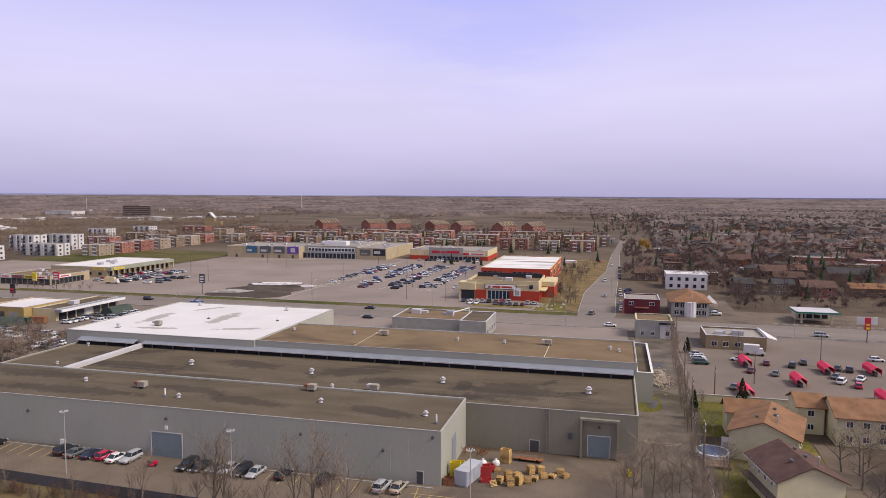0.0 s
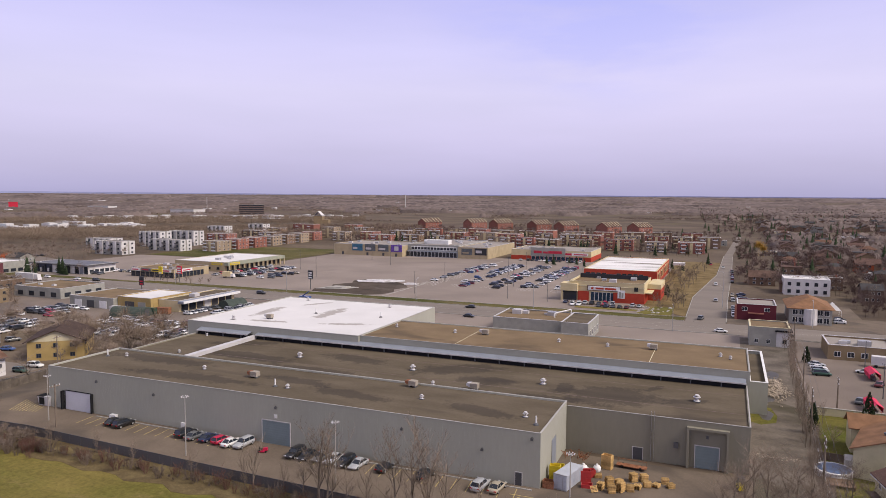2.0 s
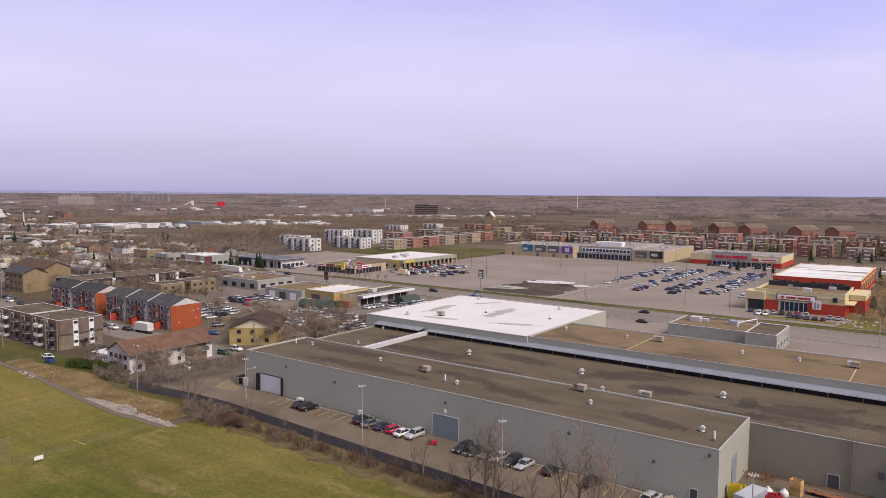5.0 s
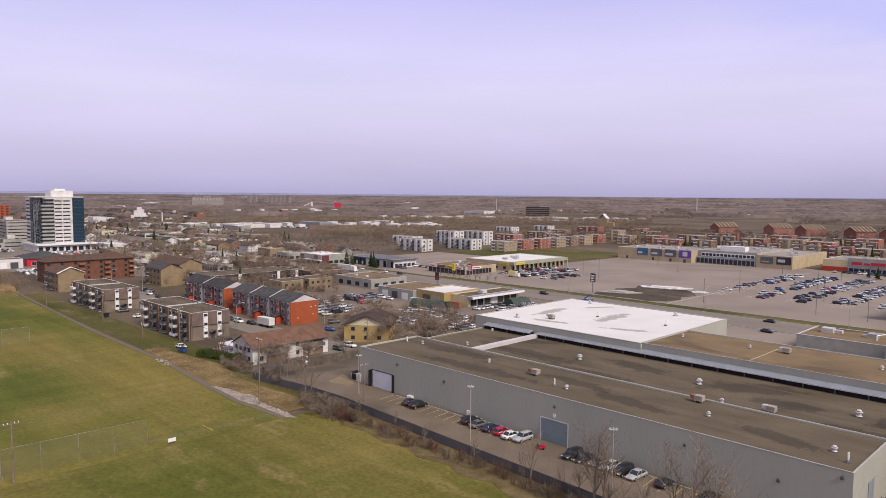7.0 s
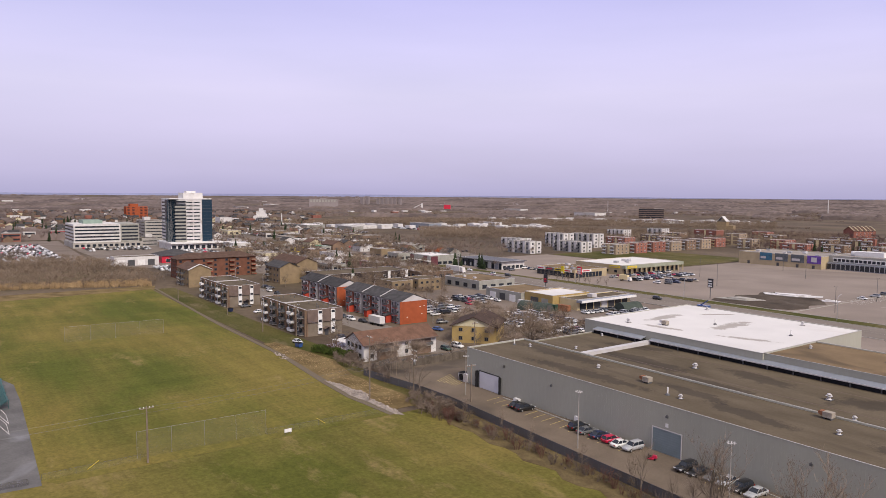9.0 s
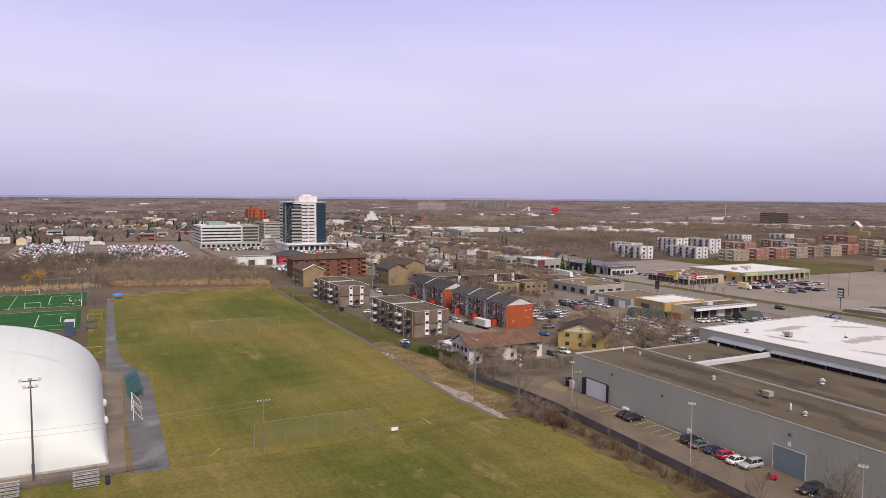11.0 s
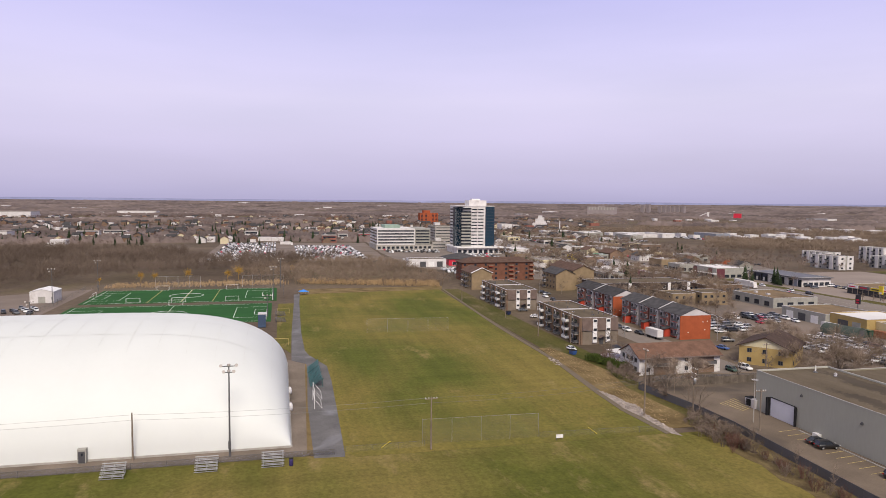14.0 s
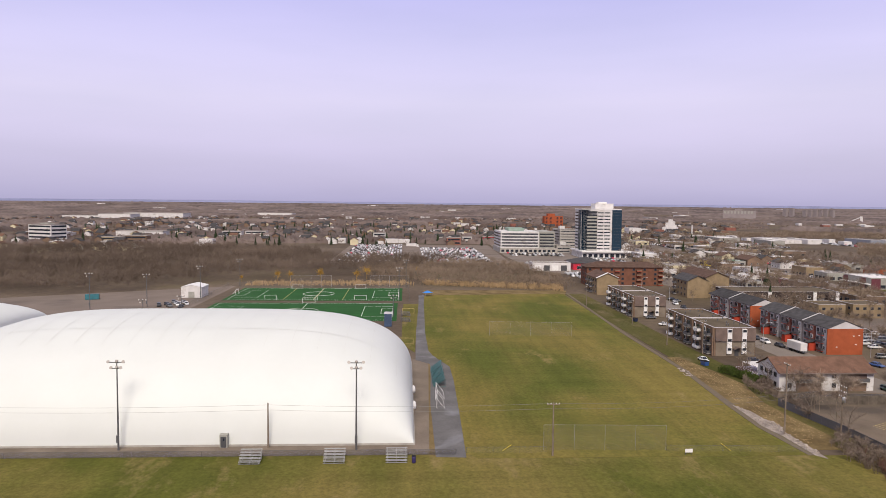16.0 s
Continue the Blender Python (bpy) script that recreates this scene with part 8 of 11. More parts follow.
def condo(x0, y0, x1, y1, h, wm, label, group, storeys):
    c = thing("brick_flats", label, "apartment building", group=group)
    flat_block(c, x0, y0, x1, y1, 0, h, wm, GREY_ROOF, 0.3, 0.4, WHITE_TRIM)
    st_ = h / storeys
    for k in range(storeys if y0 < 700 else 0):
        z = k * st_ + 0.8
        if y0 > 630 and k < storeys - 1:
            continue
        window_row(c, "-y", y0, x0 + 0.6, x1 - 0.6, z, max(3, int((x1 - x0) / 4)), 1.5, 1.5, frame_mat=WHITE_TRIM)
        window_row(c, "+x", x1, y0 + 0.6, y1 - 0.6, z, max(2, int((y1 - y0) / 4.5)), 1.4, 1.5, frame_mat=WHITE_TRIM)
    for f in (0.22, 0.78):
        x = x0 + f * (x1 - x0)
        for k in range(storeys):
            z = k * st_ + 0.5
            g = Geo().box(x - 2.0, y0 - 1.5, z, x + 2.0, y0, z + 0.15).box(x - 2.0, y0 - 1.5, z + 0.15, x + 2.0, y0 - 1.42, z + 0.95)
            part("balcony", g, CREAM_PANEL if (int(x0) // 7) % 2 else WHITE_TRIM, c)
    part("stair_bay", Geo().box((x0 + x1) / 2 - 1.2, y0 - 0.15, 0, (x0 + x1) / 2 + 1.2, y0, h - 0.4), CREAM_PANEL, c)
    return c


def white_condo(x, y, w, d, h, storeys):
    """White panels between dark window bays, with grey balconies and a flat roof."""
    c = thing("condominium", "white panelled condominium with dark window bays and balconies", "apartment building", x, y, 0, 0, "white condominiums")
    flat_block(c, -w / 2, 0, w / 2, d, 0, h, GREY_WALL, GREY_ROOF, 0.3, 0.4, WHITE_TRIM)
    st_ = h / storeys
    n = max(3, round(w / 6.5))
    for i in range(n + 1):
        cx = -w / 2 + i * w / n
        part("white_panel", Geo().box(max(cx - 1.5, -w / 2), -0.5, 0.2 if i % 2 else st_, min(cx + 1.5, w / 2), -0.02, h + 0.3), WHITE_WALL, c)
    for i in range(2):
        part("white_panel", Geo().box(w / 2 + 0.02, i * d * 0.55, 0.2, w / 2 + 0.4, i * d * 0.55 + d * 0.42, h + 0.3), WHITE_WALL, c)
        for k in range(storeys):
            window(c, w / 2 + 0.41, (i * 0.55 + 0.21) * d, k * st_ + 0.9, 1.8, 1.4, "+x", DARK_STEEL)
    for i in range(n):
        cx = -w / 2 + (i + 0.5) * w / n
        for k in range(storeys):
            window(c, cx, -0.02, k * st_ + 0.6, 1.9, 1.6, "-y", METAL_LIGHT)
            if i % 2 == 0 and k:
                part("balcony", Geo().box(cx - 1.7, -1.5, k * st_, cx + 1.7, -0.02, k * st_ + 0.15).box(cx - 1.7, -1.5, k * st_ + 0.15, cx + 1.7, -1.42, k * st_ + 0.9), DARK_STEEL, c)
    return c


for x, y, w, d, h, n in ((-444, 400, 28, 13, 10.2, 3), (-486, 428, 27, 13, 9.6, 3), (-432, 446, 34, 13, 9.2, 3), (-476, 474, 24, 14, 13.4, 4), (-464, 500, 28, 14, 13.0, 4), (-553, 652, 24, 14, 9.6, 3), (-550, 722, 22, 14, 9.4, 3)):
    white_condo(x, y, w, d, h, n)
FLAT_WALLS = (RED_BRICK, BROWN_BRICK, BROWN_BRICK, RED_BRICK, BUFF_BRICK)
for i, (x1, y0, d) in enumerate(((-386, 456, 17), (-386, 482, 15), (-385, 504, 17), (-386, 531, 15), (-387, 555, 14), (-387, 578, 15), (-394, 612, 16), (-340, 640, 18), (-363, 622, 14))):
    condo(x1 - 15, y0, x1, y0 + d, 8.6 + 0.2 * (i % 3), (BUFF_BRICK, RED_BRICK, RED_BRICK, BUFF_BRICK, BROWN_BRICK)[i % 5], "three-storey brick flats with cream balconies along the lawn", "brick flats along the lawn", 3)
for i, (x1, y0, w, h) in enumerate(((-448, 543, 24, 8.6), (-456, 606, 24, 8.8), (-480, 674, 17, 8), (-474, 736, 30, 10), (-398, 658, 15, 11.5), (-448, 800, 19, 7.5), (-400, 740, 19, 7.5), (-425, 585, 18, 8.5))):
    condo(x1 - w, y0, x1, y0 + 15, h, FLAT_WALLS[i % 5], "three-storey brick flats with a flat roof", "brick flats behind the lawn", 3)
fr = random.Random(77)
for row, (ya, x) in enumerate(((600, -322), (664, -330), (730, -345))):
    k = 0
    while x < -14 - 8 * row:
        w = fr.uniform(17, 25)
        condo(x, ya + fr.uniform(-7, 10) + 0.07 * (x + 300), x + w, ya + 14 + 0.07 * (x + 300), 8.6 + fr.uniform(0, 1.6), FLAT_WALLS[(k + row) % 5], "three-storey brick flats with a flat roof behind the mall", "brick flats behind the mall", 3)
        x += w + fr.uniform(4, 11)
        k += 1


def town_house(x, y):
    t = thing("town_house", "tall brick townhouse row with pale stepped firewalls", "house", x, y, 0, 62, "gabled townhouses")
    part("wall", Geo().house(-15, -9, 15, 9, 0, 8.2, 13.0, "x"), RED_BRICK, t)
    part("roof", Geo().gable(-15, -9, 15, 9, 8.2, 13.2, "x", 0.5, 0.2), SHINGLE_RED, t)
    for i in range(6):
        part("fire_wall", Geo().gable(-15 + 5.8 * i, -9, -14.2 + 5.8 * i, 9, 8.7, 14.0, "x", 0.0, 0.35), CREAM, t)
    for z in (1.0, 4.0, 7.0):
        window_row(t, "-y", -9, -13, 13, z, 5, 1.5, 1.5)
    return t


for x, y in ((-401, 930), (-339, 952), (-300, 952), (-241, 940), (-200, 924), (-142, 914), (-105, 926)):
    town_house(x, y)


# ---- houses, gardens and alley to the east ----
def ridge_house(x0, y0, x1, y1, h, top, along, wall_m, roof_m, label, west=True):
    b = gable_block("house", x0, y0, x1, y1, h, top, along, wall_m, roof_m, label, "house", 2, DARK_STEEL, "sided houses", 0, 3, 0.55)
    if west:
        for k in (0, 1):
            window_row(b, "-x", x0, y0 + 0.8, y1 - 0.8, k * h / 2 + 0.9, 4, 0.9, 1.3, frame_mat=WHITE_TRIM)
        part("lean_to_roof", Geo().box(x0 - 1.4, y0 + 0.3, 2.35, x0, y1 - 0.3, 2.5), DARK_BAND, b)
    part("gutter", Geo().box(x0 - 0.62, y0 - 0.4, h - 0.35, x0 - 0.5, y1 + 0.4, h - 0.2), WHITE_TRIM, b)
    xm = (x0 + x1) / 2
    for dx, dy in ((-1.6, 0.3), (1.4, 0.45), (1.0, 0.7)):
        z = top - abs(dx) * (top - h) / ((x1 - x0) / 2) if along == "y" else top - 0.5
        y = y0 + (y1 - y0) * dy
        part("roof_vent", Geo().lathe([(0.22, z - 0.2), (0.2, z + 0.35), (0.36, z + 0.42), (0.3, z + 0.65)], 8, xm + dx, y), DARK_STEEL, b)
    part("stack", Geo().lathe([(0.14, top - 0.9), (0.14, top + 0.6), (0.24, top + 0.65), (0.18, top + 0.85)], 8, xm + 2.0, y0 + (y1 - y0) * 0.2), STEEL, b)
    return b


def turn(ob, x, y, degrees):
    ob.matrix_world = pose(x, y, 0, 0, 0, degrees) @ Matrix.Translation((-x, -y, 0)) @ ob.matrix_world


h1 = ridge_house(23.6, 112.4, 33.6, 124.0, 5.2, 7.5, "y", CREAM, SHINGLE_RED, "two-storey cream sided house with a maroon shingle roof")
turn(h1, 28.6, 118.2, 11)
h2 = ridge_house(23.0, 132.6, 34.6, 147.0, 5.2, 7.6, "y", CREAM, SHINGLE_ORANGE, "cream sided house with a tan-orange shingle roof", False)
turn(h2, 28.8, 139.8, -16)
gable_block("house", 22.8, 147.6, 30.0, 153.0, 5.0, 6.8, "x", CREAM, SHINGLE_ORANGE, "small cream house wing with an orange-tan shingle roof", wx=2, wy=2)
gable_block("terrace_house", 37.0, 152.5, 42.0, 160.5, 5.6, 7.4, "x", CREAM, SHINGLE_ORANGE, "beige terrace house with an orange-tan roof", wx=1, wy=0, group="terrace houses")
gable_block("terrace_house", 42.6, 146.6, 56.0, 158.0, 5.6, 8.0, "x", CREAM, SHINGLE_ORANGE, "cream terrace house with white windows and a tan roof", wx=4, wy=0, group="terrace houses")
gable_block("terrace_house", 56.6, 147.5, 72.0, 158.6, 5.6, 8.0, "x", CREAM, SHINGLE_ORANGE, "cream terrace house with white windows and a tan roof", wx=4, wy=0, group="terrace houses")
gable_block("terrace_house", 48, 118, 66, 132, 5.6, 8.0, "y", TAN_BRICK, SHINGLE_BROWN, "brick house with a brown roof behind bare trees", wx=3, wy=2, group="terrace houses")
sheet("back_gardens", [(17.5, 100), (38, 100), (38, 146), (36.5, 171), (18.5, 171)], GRASS_NEAR, "rough lawns behind the houses", "garden", 0.05)
sheet("side_street", [(36, 100), (44, 100), (46, 145), (38.5, 146)], YARD, "asphalt drive between the houses", "road", 0.08)
wl2 = thing("block_wall", "long cream block wall between gardens and car park", "wall", 0, 0, 0)
part("wall", Geo().box(18.0, 170.8, 0, 41, 171.1, 1.7), CREAM, wl2)
part("coping", Geo().box(17.9, 170.7, 1.7, 41.1, 171.2, 1.82), CONCRETE, wl2)
fb = thing("wooden_fence", "red-brown board fence between two gardens", "fence")
for i in range(30):
    part("board", Geo().box(16.6 + i * 0.21, 141.6 - i * 0.03, 0, 16.79 + i * 0.21, 141.65 - i * 0.03, 1.5 + 0.03 * (i % 3)), DARK_BAND, fb)
part("rail", Geo().box(16.6, 141.7, 1.1, 22.9, 141.76, 1.2), DARK_BAND, fb)
pool = thing("round_pool", "round above-ground pool with a blue cover", "pool", 18.4, 134.0, 0.05)
part("wall", Geo().lathe([(2.9, 0), (2.9, 1.15)], 24), METAL_LIGHT, pool, smooth=True)
part("rim", Geo().lathe([(3.05, 1.15), (3.05, 1.25), (2.75, 1.26)], 24), WHITE_TRIM, pool)
part("cover", Geo().lathe([(2.7, 1.2), (2.65, 1.29)], 24), mat("blue_pool_cover", (0.05, 0.09, 0.17), 0.4, 0.3, 0.6, 3), pool)
sh = thing("garden_shed", "small white metal garden shed", "shed", 21.9, 138.4, 0.05, 0)
part("wall", Geo().house(-1.2, -1.1, 1.2, 1.1, 0, 1.9, 2.5, "x"), WHITE_WALL, sh)
part("roof", Geo().gable(-1.2, -1.1, 1.2, 1.1, 1.9, 2.5, "x", 0.15, 0.08), METAL_LIGHT, sh)
deck = thing("wooden_deck", "brown wooden deck beside the pool", "deck", 18.6, 129.6, 0.05)
for i in range(12):
    part("plank", Geo().box(-2.4, -1.8 + i * 0.3, 0.5, 2.4, -1.54 + i * 0.3, 0.56), BROWN_BRICK, deck)
part("frame", Geo().box(-2.3, -1.7, 0, -2.1, 1.7, 0.5).box(2.1, -1.7, 0, 2.3, 1.7, 0.5), BROWN_BRICK, deck)
sheet("alley_grass", [(5.6, 160), (8, 158.5), (11, 161), (11.5, 166), (10.5, 172), (7, 173), (5.6, 172)], GRASS_NEAR, "patch of green grass in the alley", "grass", 0.056)
fence("alley_fence", [(15.6, 100), (17.6, 171), (20.5, 256)], 1.8, "chain-link fence along the alley", 4.0, NET, STEEL, 0.05)
for x, y, h in ((15.2, 120, 11), (16.4, 150, 11), (24.0, 174.5, 8), (18.6, 190, 11), (20.2, 238, 11)):
    utility_pole(x, y, h, 2, 90)
for dx in (-1.0, 0.0, 1.0):
    for (xa, ya), (xb, yb) in (((15.2, 120), (16.4, 150)), ((16.4, 150), (18.6, 190)), ((18.6, 190), (20.2, 238)), ((15.2, 120), (13.5, 60))):
        wire("overhead_wire", (xa + dx, ya, 10.5), (xb + dx, yb, 10.5), 0.7)
pud = Geo()
for x, y, a, b in ((10.5, 186, 2.2, 9), (12.5, 204, 1.6, 5), (9.2, 166, 1.5, 4)):
    pud.prism([(x + a * math.cos(t) * (1 + 0.2 * math.sin(3 * t)), y + b * math.sin(t)) for t in [2 * math.pi * i / 18 for i in range(18)]], 0.0, 0.062)
solid("puddles", pud, gloss("muddy_water", (0.075, 0.068, 0.058), 0.55), "shallow puddles of melt water on mud", "puddle", "structure")
rub = Geo()
rr = random.Random(5)
for i in range(620):
    dx, dy = rr.gauss(0, 1.5), rr.gauss(0, 5.0)
    s = rr.uniform(0.12, 0.42)
    z = 1.7 * math.exp(-dx * dx / 4.0 - dy * dy / 40) * rr.uniform(0.6, 1.0)
    rub.lathe([(s, z - 0.1), (s * 0.9, z + s * 0.5), (s * 0.3, z + s * 0.9)], 5, 11.8 + dx, 190 + dy)
for i in range(90):
    s = rr.uniform(0.08, 0.22)
    rub.lathe([(s, 0.04), (s * 0.9, s * 0.5), (s * 0.3, s * 0.8)], 5, rr.uniform(5.8, 14), 139 + rr.gauss(0, 0.5))
rub.prism([(11.8 + 2.2 * math.cos(t), 190 + 7.5 * math.sin(t)) for t in [2 * math.pi * i / 14 for i in range(14)]], 0.0, 0.35)
solid("rubble", rub, mat("broken_stone", (0.34, 0.285, 0.225), 0.9, 0.3, 0.8, 5, 0.2), "heap of pale broken stone in the alley", "rubble", "stuff")

RED_TARP = mat("red_fabric", (0.66, 0.05, 0.11), 0.7, 0.1, 0.6, 4)


def cart_shelter(x, y, rz):
    c = thing("cart_shelter", "red fabric cart shelter on the car park", "cart shelter", x, y, 0.06, rz, "cart shelters")
    part("canopy", Geo().gable(-3.7, -1.25, 3.7, 1.25, 1.9, 2.6, "x", 0.1, 0.06), RED_TARP, c)
    for sy in (-1.24, 1.2):
        part("side_panel", Geo().box(-3.6, sy, 0.8, 3.6, sy + 0.04, 1.95), RED_TARP, c)
    for sx in (-3.5, 0, 3.5):
        for sy in (-1.15, 1.15):
            part("post", Geo().beam((sx, sy, 0), (sx, sy, 1.95), 0.04, 0.04, 4), DARK_STEEL, c)
    for sy in (-1.15, 1.15):
        part("rail", Geo().beam((-3.4, sy, 0.6), (3.4, sy, 0.6), 0.04, 0.04, 4).beam((-3.4, sy, 1.1), (3.4, sy, 1.1), 0.04, 0.04, 4), SIGN_RED, c)
    part("cart_row", Geo().box(-3.0, -0.4, 0.3, 2.6, 0.4, 0.95), DARK_STEEL, c)
    return c


for x, y, rz in ((36.8, 211, 91), (31.6, 178.5, 92), (46.6, 193, 91), (57.0, 208, 91), (62.5, 180.5, 91), (69, 210, 91)):
    cart_shelter(x, y, rz)
for x, y, h in ((35.7, 190.7, 8.5), (57.5, 215.0, 9.5), (36.3, 219, 8.5), (75, 200, 9)):
    lot_lamp(x, y, h, 0.05, 2, DARK_STEEL)

rd = thing("restaurant", "two-storey burgundy building with a pale flat roof", "restaurant")
flat_block(rd, 4.4, 294, 18.4, 311, 0, 6.2, mat("burgundy_render", (0.125, 0.03, 0.04), 0.8, 0.1, 0.3, 4), GREY_ROOF, 0.4, 0.4, METAL_LIGHT)
for x in (7.2, 15.2):
    window(rd, x, 294, 3.6, 2.0, 1.5, "-y")
part("pylon", Geo().box(3.6, 293.4, 0, 4.4, 295, 5.6), RED_BRICK, rd)
part("porch", Geo().box(8.5, 292.8, 2.6, 14, 294, 3.0), RED_BRICK, rd)
ob_ = thing("office_house", "two-storey grey stone office with an orange hipped roof", "office")
part("wall", Geo().box(22.8, 293, 0, 37.2, 316, 6.0), GREY_WALL, ob_)
part("roof", Geo().hip(22.8, 293, 37.2, 316, 6.0, 9.6, 1.0), SHINGLE_ORANGE, ob_)
part("bay", Geo().lathe([(2.4, 0), (2.4, 6.0)], 12, 30, 293), WHITE_WALL, ob_)
for z in (0.6, 3.5):
    for x in (24.8, 27.0, 33.2, 35.4):
        window(ob_, x, 293, z, 1.8, 2.0, "-y", WHITE_TRIM, bars=1)
    window_row(ob_, "+x", 37.2, 294, 315, z, 5, 2.0, 2.0)
tn = thing("white_marquee", "white peaked marquee tent", "tent", 40.2, 318, 0.05)
part("top", frustum(Geo(), -3, 3, 3, 2.6, -0.1, 0.1, 0.1, 5.6), WHITE_WALL, tn)
for sx in (-2.9, 2.9):
    for sy in (-2.9, 2.9):
        part("leg", Geo().beam((sx, sy, 0), (sx, sy, 2.7), 0.08), WHITE_TRIM, tn)
wb = thing("white_block", "white two-storey flat-roofed building with dark windows", "building")
flat_block(wb, 26.5, 379, 46.8, 396, 0, 8.0, WHITE_WALL, WHITE_ROOF, 0.4, 0.4, WHITE_TRIM)
for z in (1.0, 4.6):
    window_row(wb, "-y", 379, 27, 46.5, z, 5, 1.6, 1.8, frame_mat=DARK_STEEL)
ws = thing("corner_house", "narrow white house with a flat tan roof", "house")
flat_block(ws, 7.6, 244, 19.6, 258, 0, 6.2, GREY_WALL, TAR_WARM, 0.3, 0.5, CREAM)
part("white_side", Geo().box(15.6, 243.9, 0, 19.7, 244, 5.0), WHITE_WALL, ws)
part("eave", Geo().box(15.2, 243.4, 5.0, 20.2, 258.4, 5.5), BLACK_TRIM_AND_SHADE, ws)
window(ws, 18.0, 243.9, 1.2, 1.2, 1.4, "-y", DARK_STEEL)
window_row(ws, "-y", 244, 8, 15, 1.0, 2, 1.2, 1.4)
fl = thing("corner_shop", "low flat-roofed corner shop with rusty awning", "shop")
flat_block(fl, 28.8, 232, 46.6, 248, 0, 4.4, TAN_BRICK, GREY_ROOF, 0.5, 0.4, METAL_LIGHT)
part("white_awning", Geo().add([(46.6, 231, 4.6), (50.0, 234, 3.4), (50.0, 236, 3.4), (46.6, 248, 4.6), (46.6, 231, 4.9), (50, 234, 3.7), (50, 236, 3.7), (46.6, 248, 4.9)], [(3, 2, 1, 0), (4, 5, 6, 7), (0, 1, 5, 4), (1, 2, 6, 5), (2, 3, 7, 6), (3, 0, 4, 7)]), WHITE_TRIM, fl)
window_row(fl, "-y", 232, 29.5, 40, 1.0, 3, 1.8, 1.6)
units_on_roof(fl, 30, 234, 44, 246, 3.9, 4)
van = thing("cube_van", "white cube van parked beside the shop", "van", 42.0, 226.0, 0.06, -8)
part("box", Geo().box(-3, -1.15, 0.8, 1.4, 1.15, 3.2), WHITE_WALL, van)
part("cab", frustum(Geo(), 1.4, 3.2, 1.0, 0.5, 1.4, 2.4, 0.95, 2.2), WHITE_WALL, van)
part("windscreen", frustum(Geo(), 2.3, 2.92, 0.9, 1.45, 1.9, 2.5, 0.86, 2.1), GLASS, van)
for sx in (-1.8, 2.3):
    for sy in (-1.0, 1.0):
        part("wheel", TYRE, None, van, at=pose(sx, sy, 0.4) @ Matrix.Diagonal((1.2, 1.2, 1.2, 1)))
gs = thing("petrol_station", "disused green and white petrol station canopy", "petrol station")
part("canopy", Geo().box(67.8, 287, 4.0, 82.6, 300, 4.7), METAL_LIGHT, gs)
part("green_band", Geo().box(67.6, 286.8, 4.2, 82.8, 287, 4.8).box(82.6, 287, 4.2, 82.8, 300.2, 4.8).box(67.6, 287, 4.2, 67.8, 300.2, 4.8), mat("green_fascia", (0.02, 0.16, 0.1), 0.6, 0.1, 1, 4), gs)
for sx in (70, 80.5):
    for sy in (289, 298):
        part("column", Geo().box(sx - 0.3, sy - 0.3, 0, sx + 0.3, sy + 0.3, 4.0), CREAM, gs)
part("kiosk", Geo().box(70, 297, 0, 82, 305, 3.4), CREAM, gs)
window_row(gs, "-y", 297, 70.5, 81.5, 0.8, 4, 2.4, 2.0)
part("side_wall", Geo().box(90, 292, 0, 97, 292.3, 3.0), WHITE_WALL, gs)
sheet("station_forecourt", rect(50, 281.5, 130, 312), YARD, "cracked asphalt forecourt", "forecourt", 0.06)
sheet("office_forecourt", rect(0.9, 281.5, 50, 345), YARD, "asphalt parking behind the restaurant", "car park", 0.05)
for i in range(14):
    k = thing("concrete_block", "small concrete wheel stop by the road", "concrete block", 56 + i * 3.6, 283.5, 0.06, 0, "wheel stops")
    part("block", frustum(Geo(), -0.9, 0.9, 0.2, 0, -0.85, 0.85, 0.12, 0.35), CONCRETE, k)


# ---- trees ----
def grow(rand, height, spread, levels, kids, thick, lean=0.0, up=0.25, low=0.3):
    """Bars (start, end, radii) of a bare tree."""
    bars = []

    def branch(p, d, length, r, level):
        steps = 3 if level == 0 else 2
        q = p
        pts = []
        for s in range(steps):
            d = (d + Vector((rand.uniform(-1, 1), rand.uniform(-1, 1), rand.uniform(-0.3, 0.6))) * (0.08 if level == 0 else 0.2)).normalized()
            n = q + d * (length / steps)
            bars.append((q, n, r * (1 - 0.6 * s / steps), r * (1 - 0.6 * (s + 1) / steps), level))
            pts.append((q, n))
            q = n
        if level < levels:
            for k in range(kids[level]):
                t = low + (1 - low) * (k + rand.random()) / kids[level] if level == 0 else rand.uniform(0.25, 1.0)
                seg = min(int(t * steps), steps - 1)
                base = pts[seg][0].lerp(pts[seg][1], t * steps - seg)
                a = 2.4 * k + rand.uniform(-0.6, 0.6)
                side = Vector((math.cos(a), math.sin(a), 0))
                nd = (d * 0.55 + side * spread + Vector((0, 0, up)) + Vector((rand.uniform(-0.3, 0.3), rand.uniform(-0.3, 0.3), 0))).normalized()
                branch(base, nd, length * rand.uniform(0.42, 0.68), r * 0.5 * (1.1 - 0.4 * t), level + 1)

    branch(Vector((0, 0, -0.1)), Vector((lean, 0, 1)).normalized(), height * 0.62, thick, 0)
    top = max(b[1].z for b in bars)
    k = height / top
    return [(a * k, b * k, r0, r1, lv) for a, b, r0, r1, lv in bars]


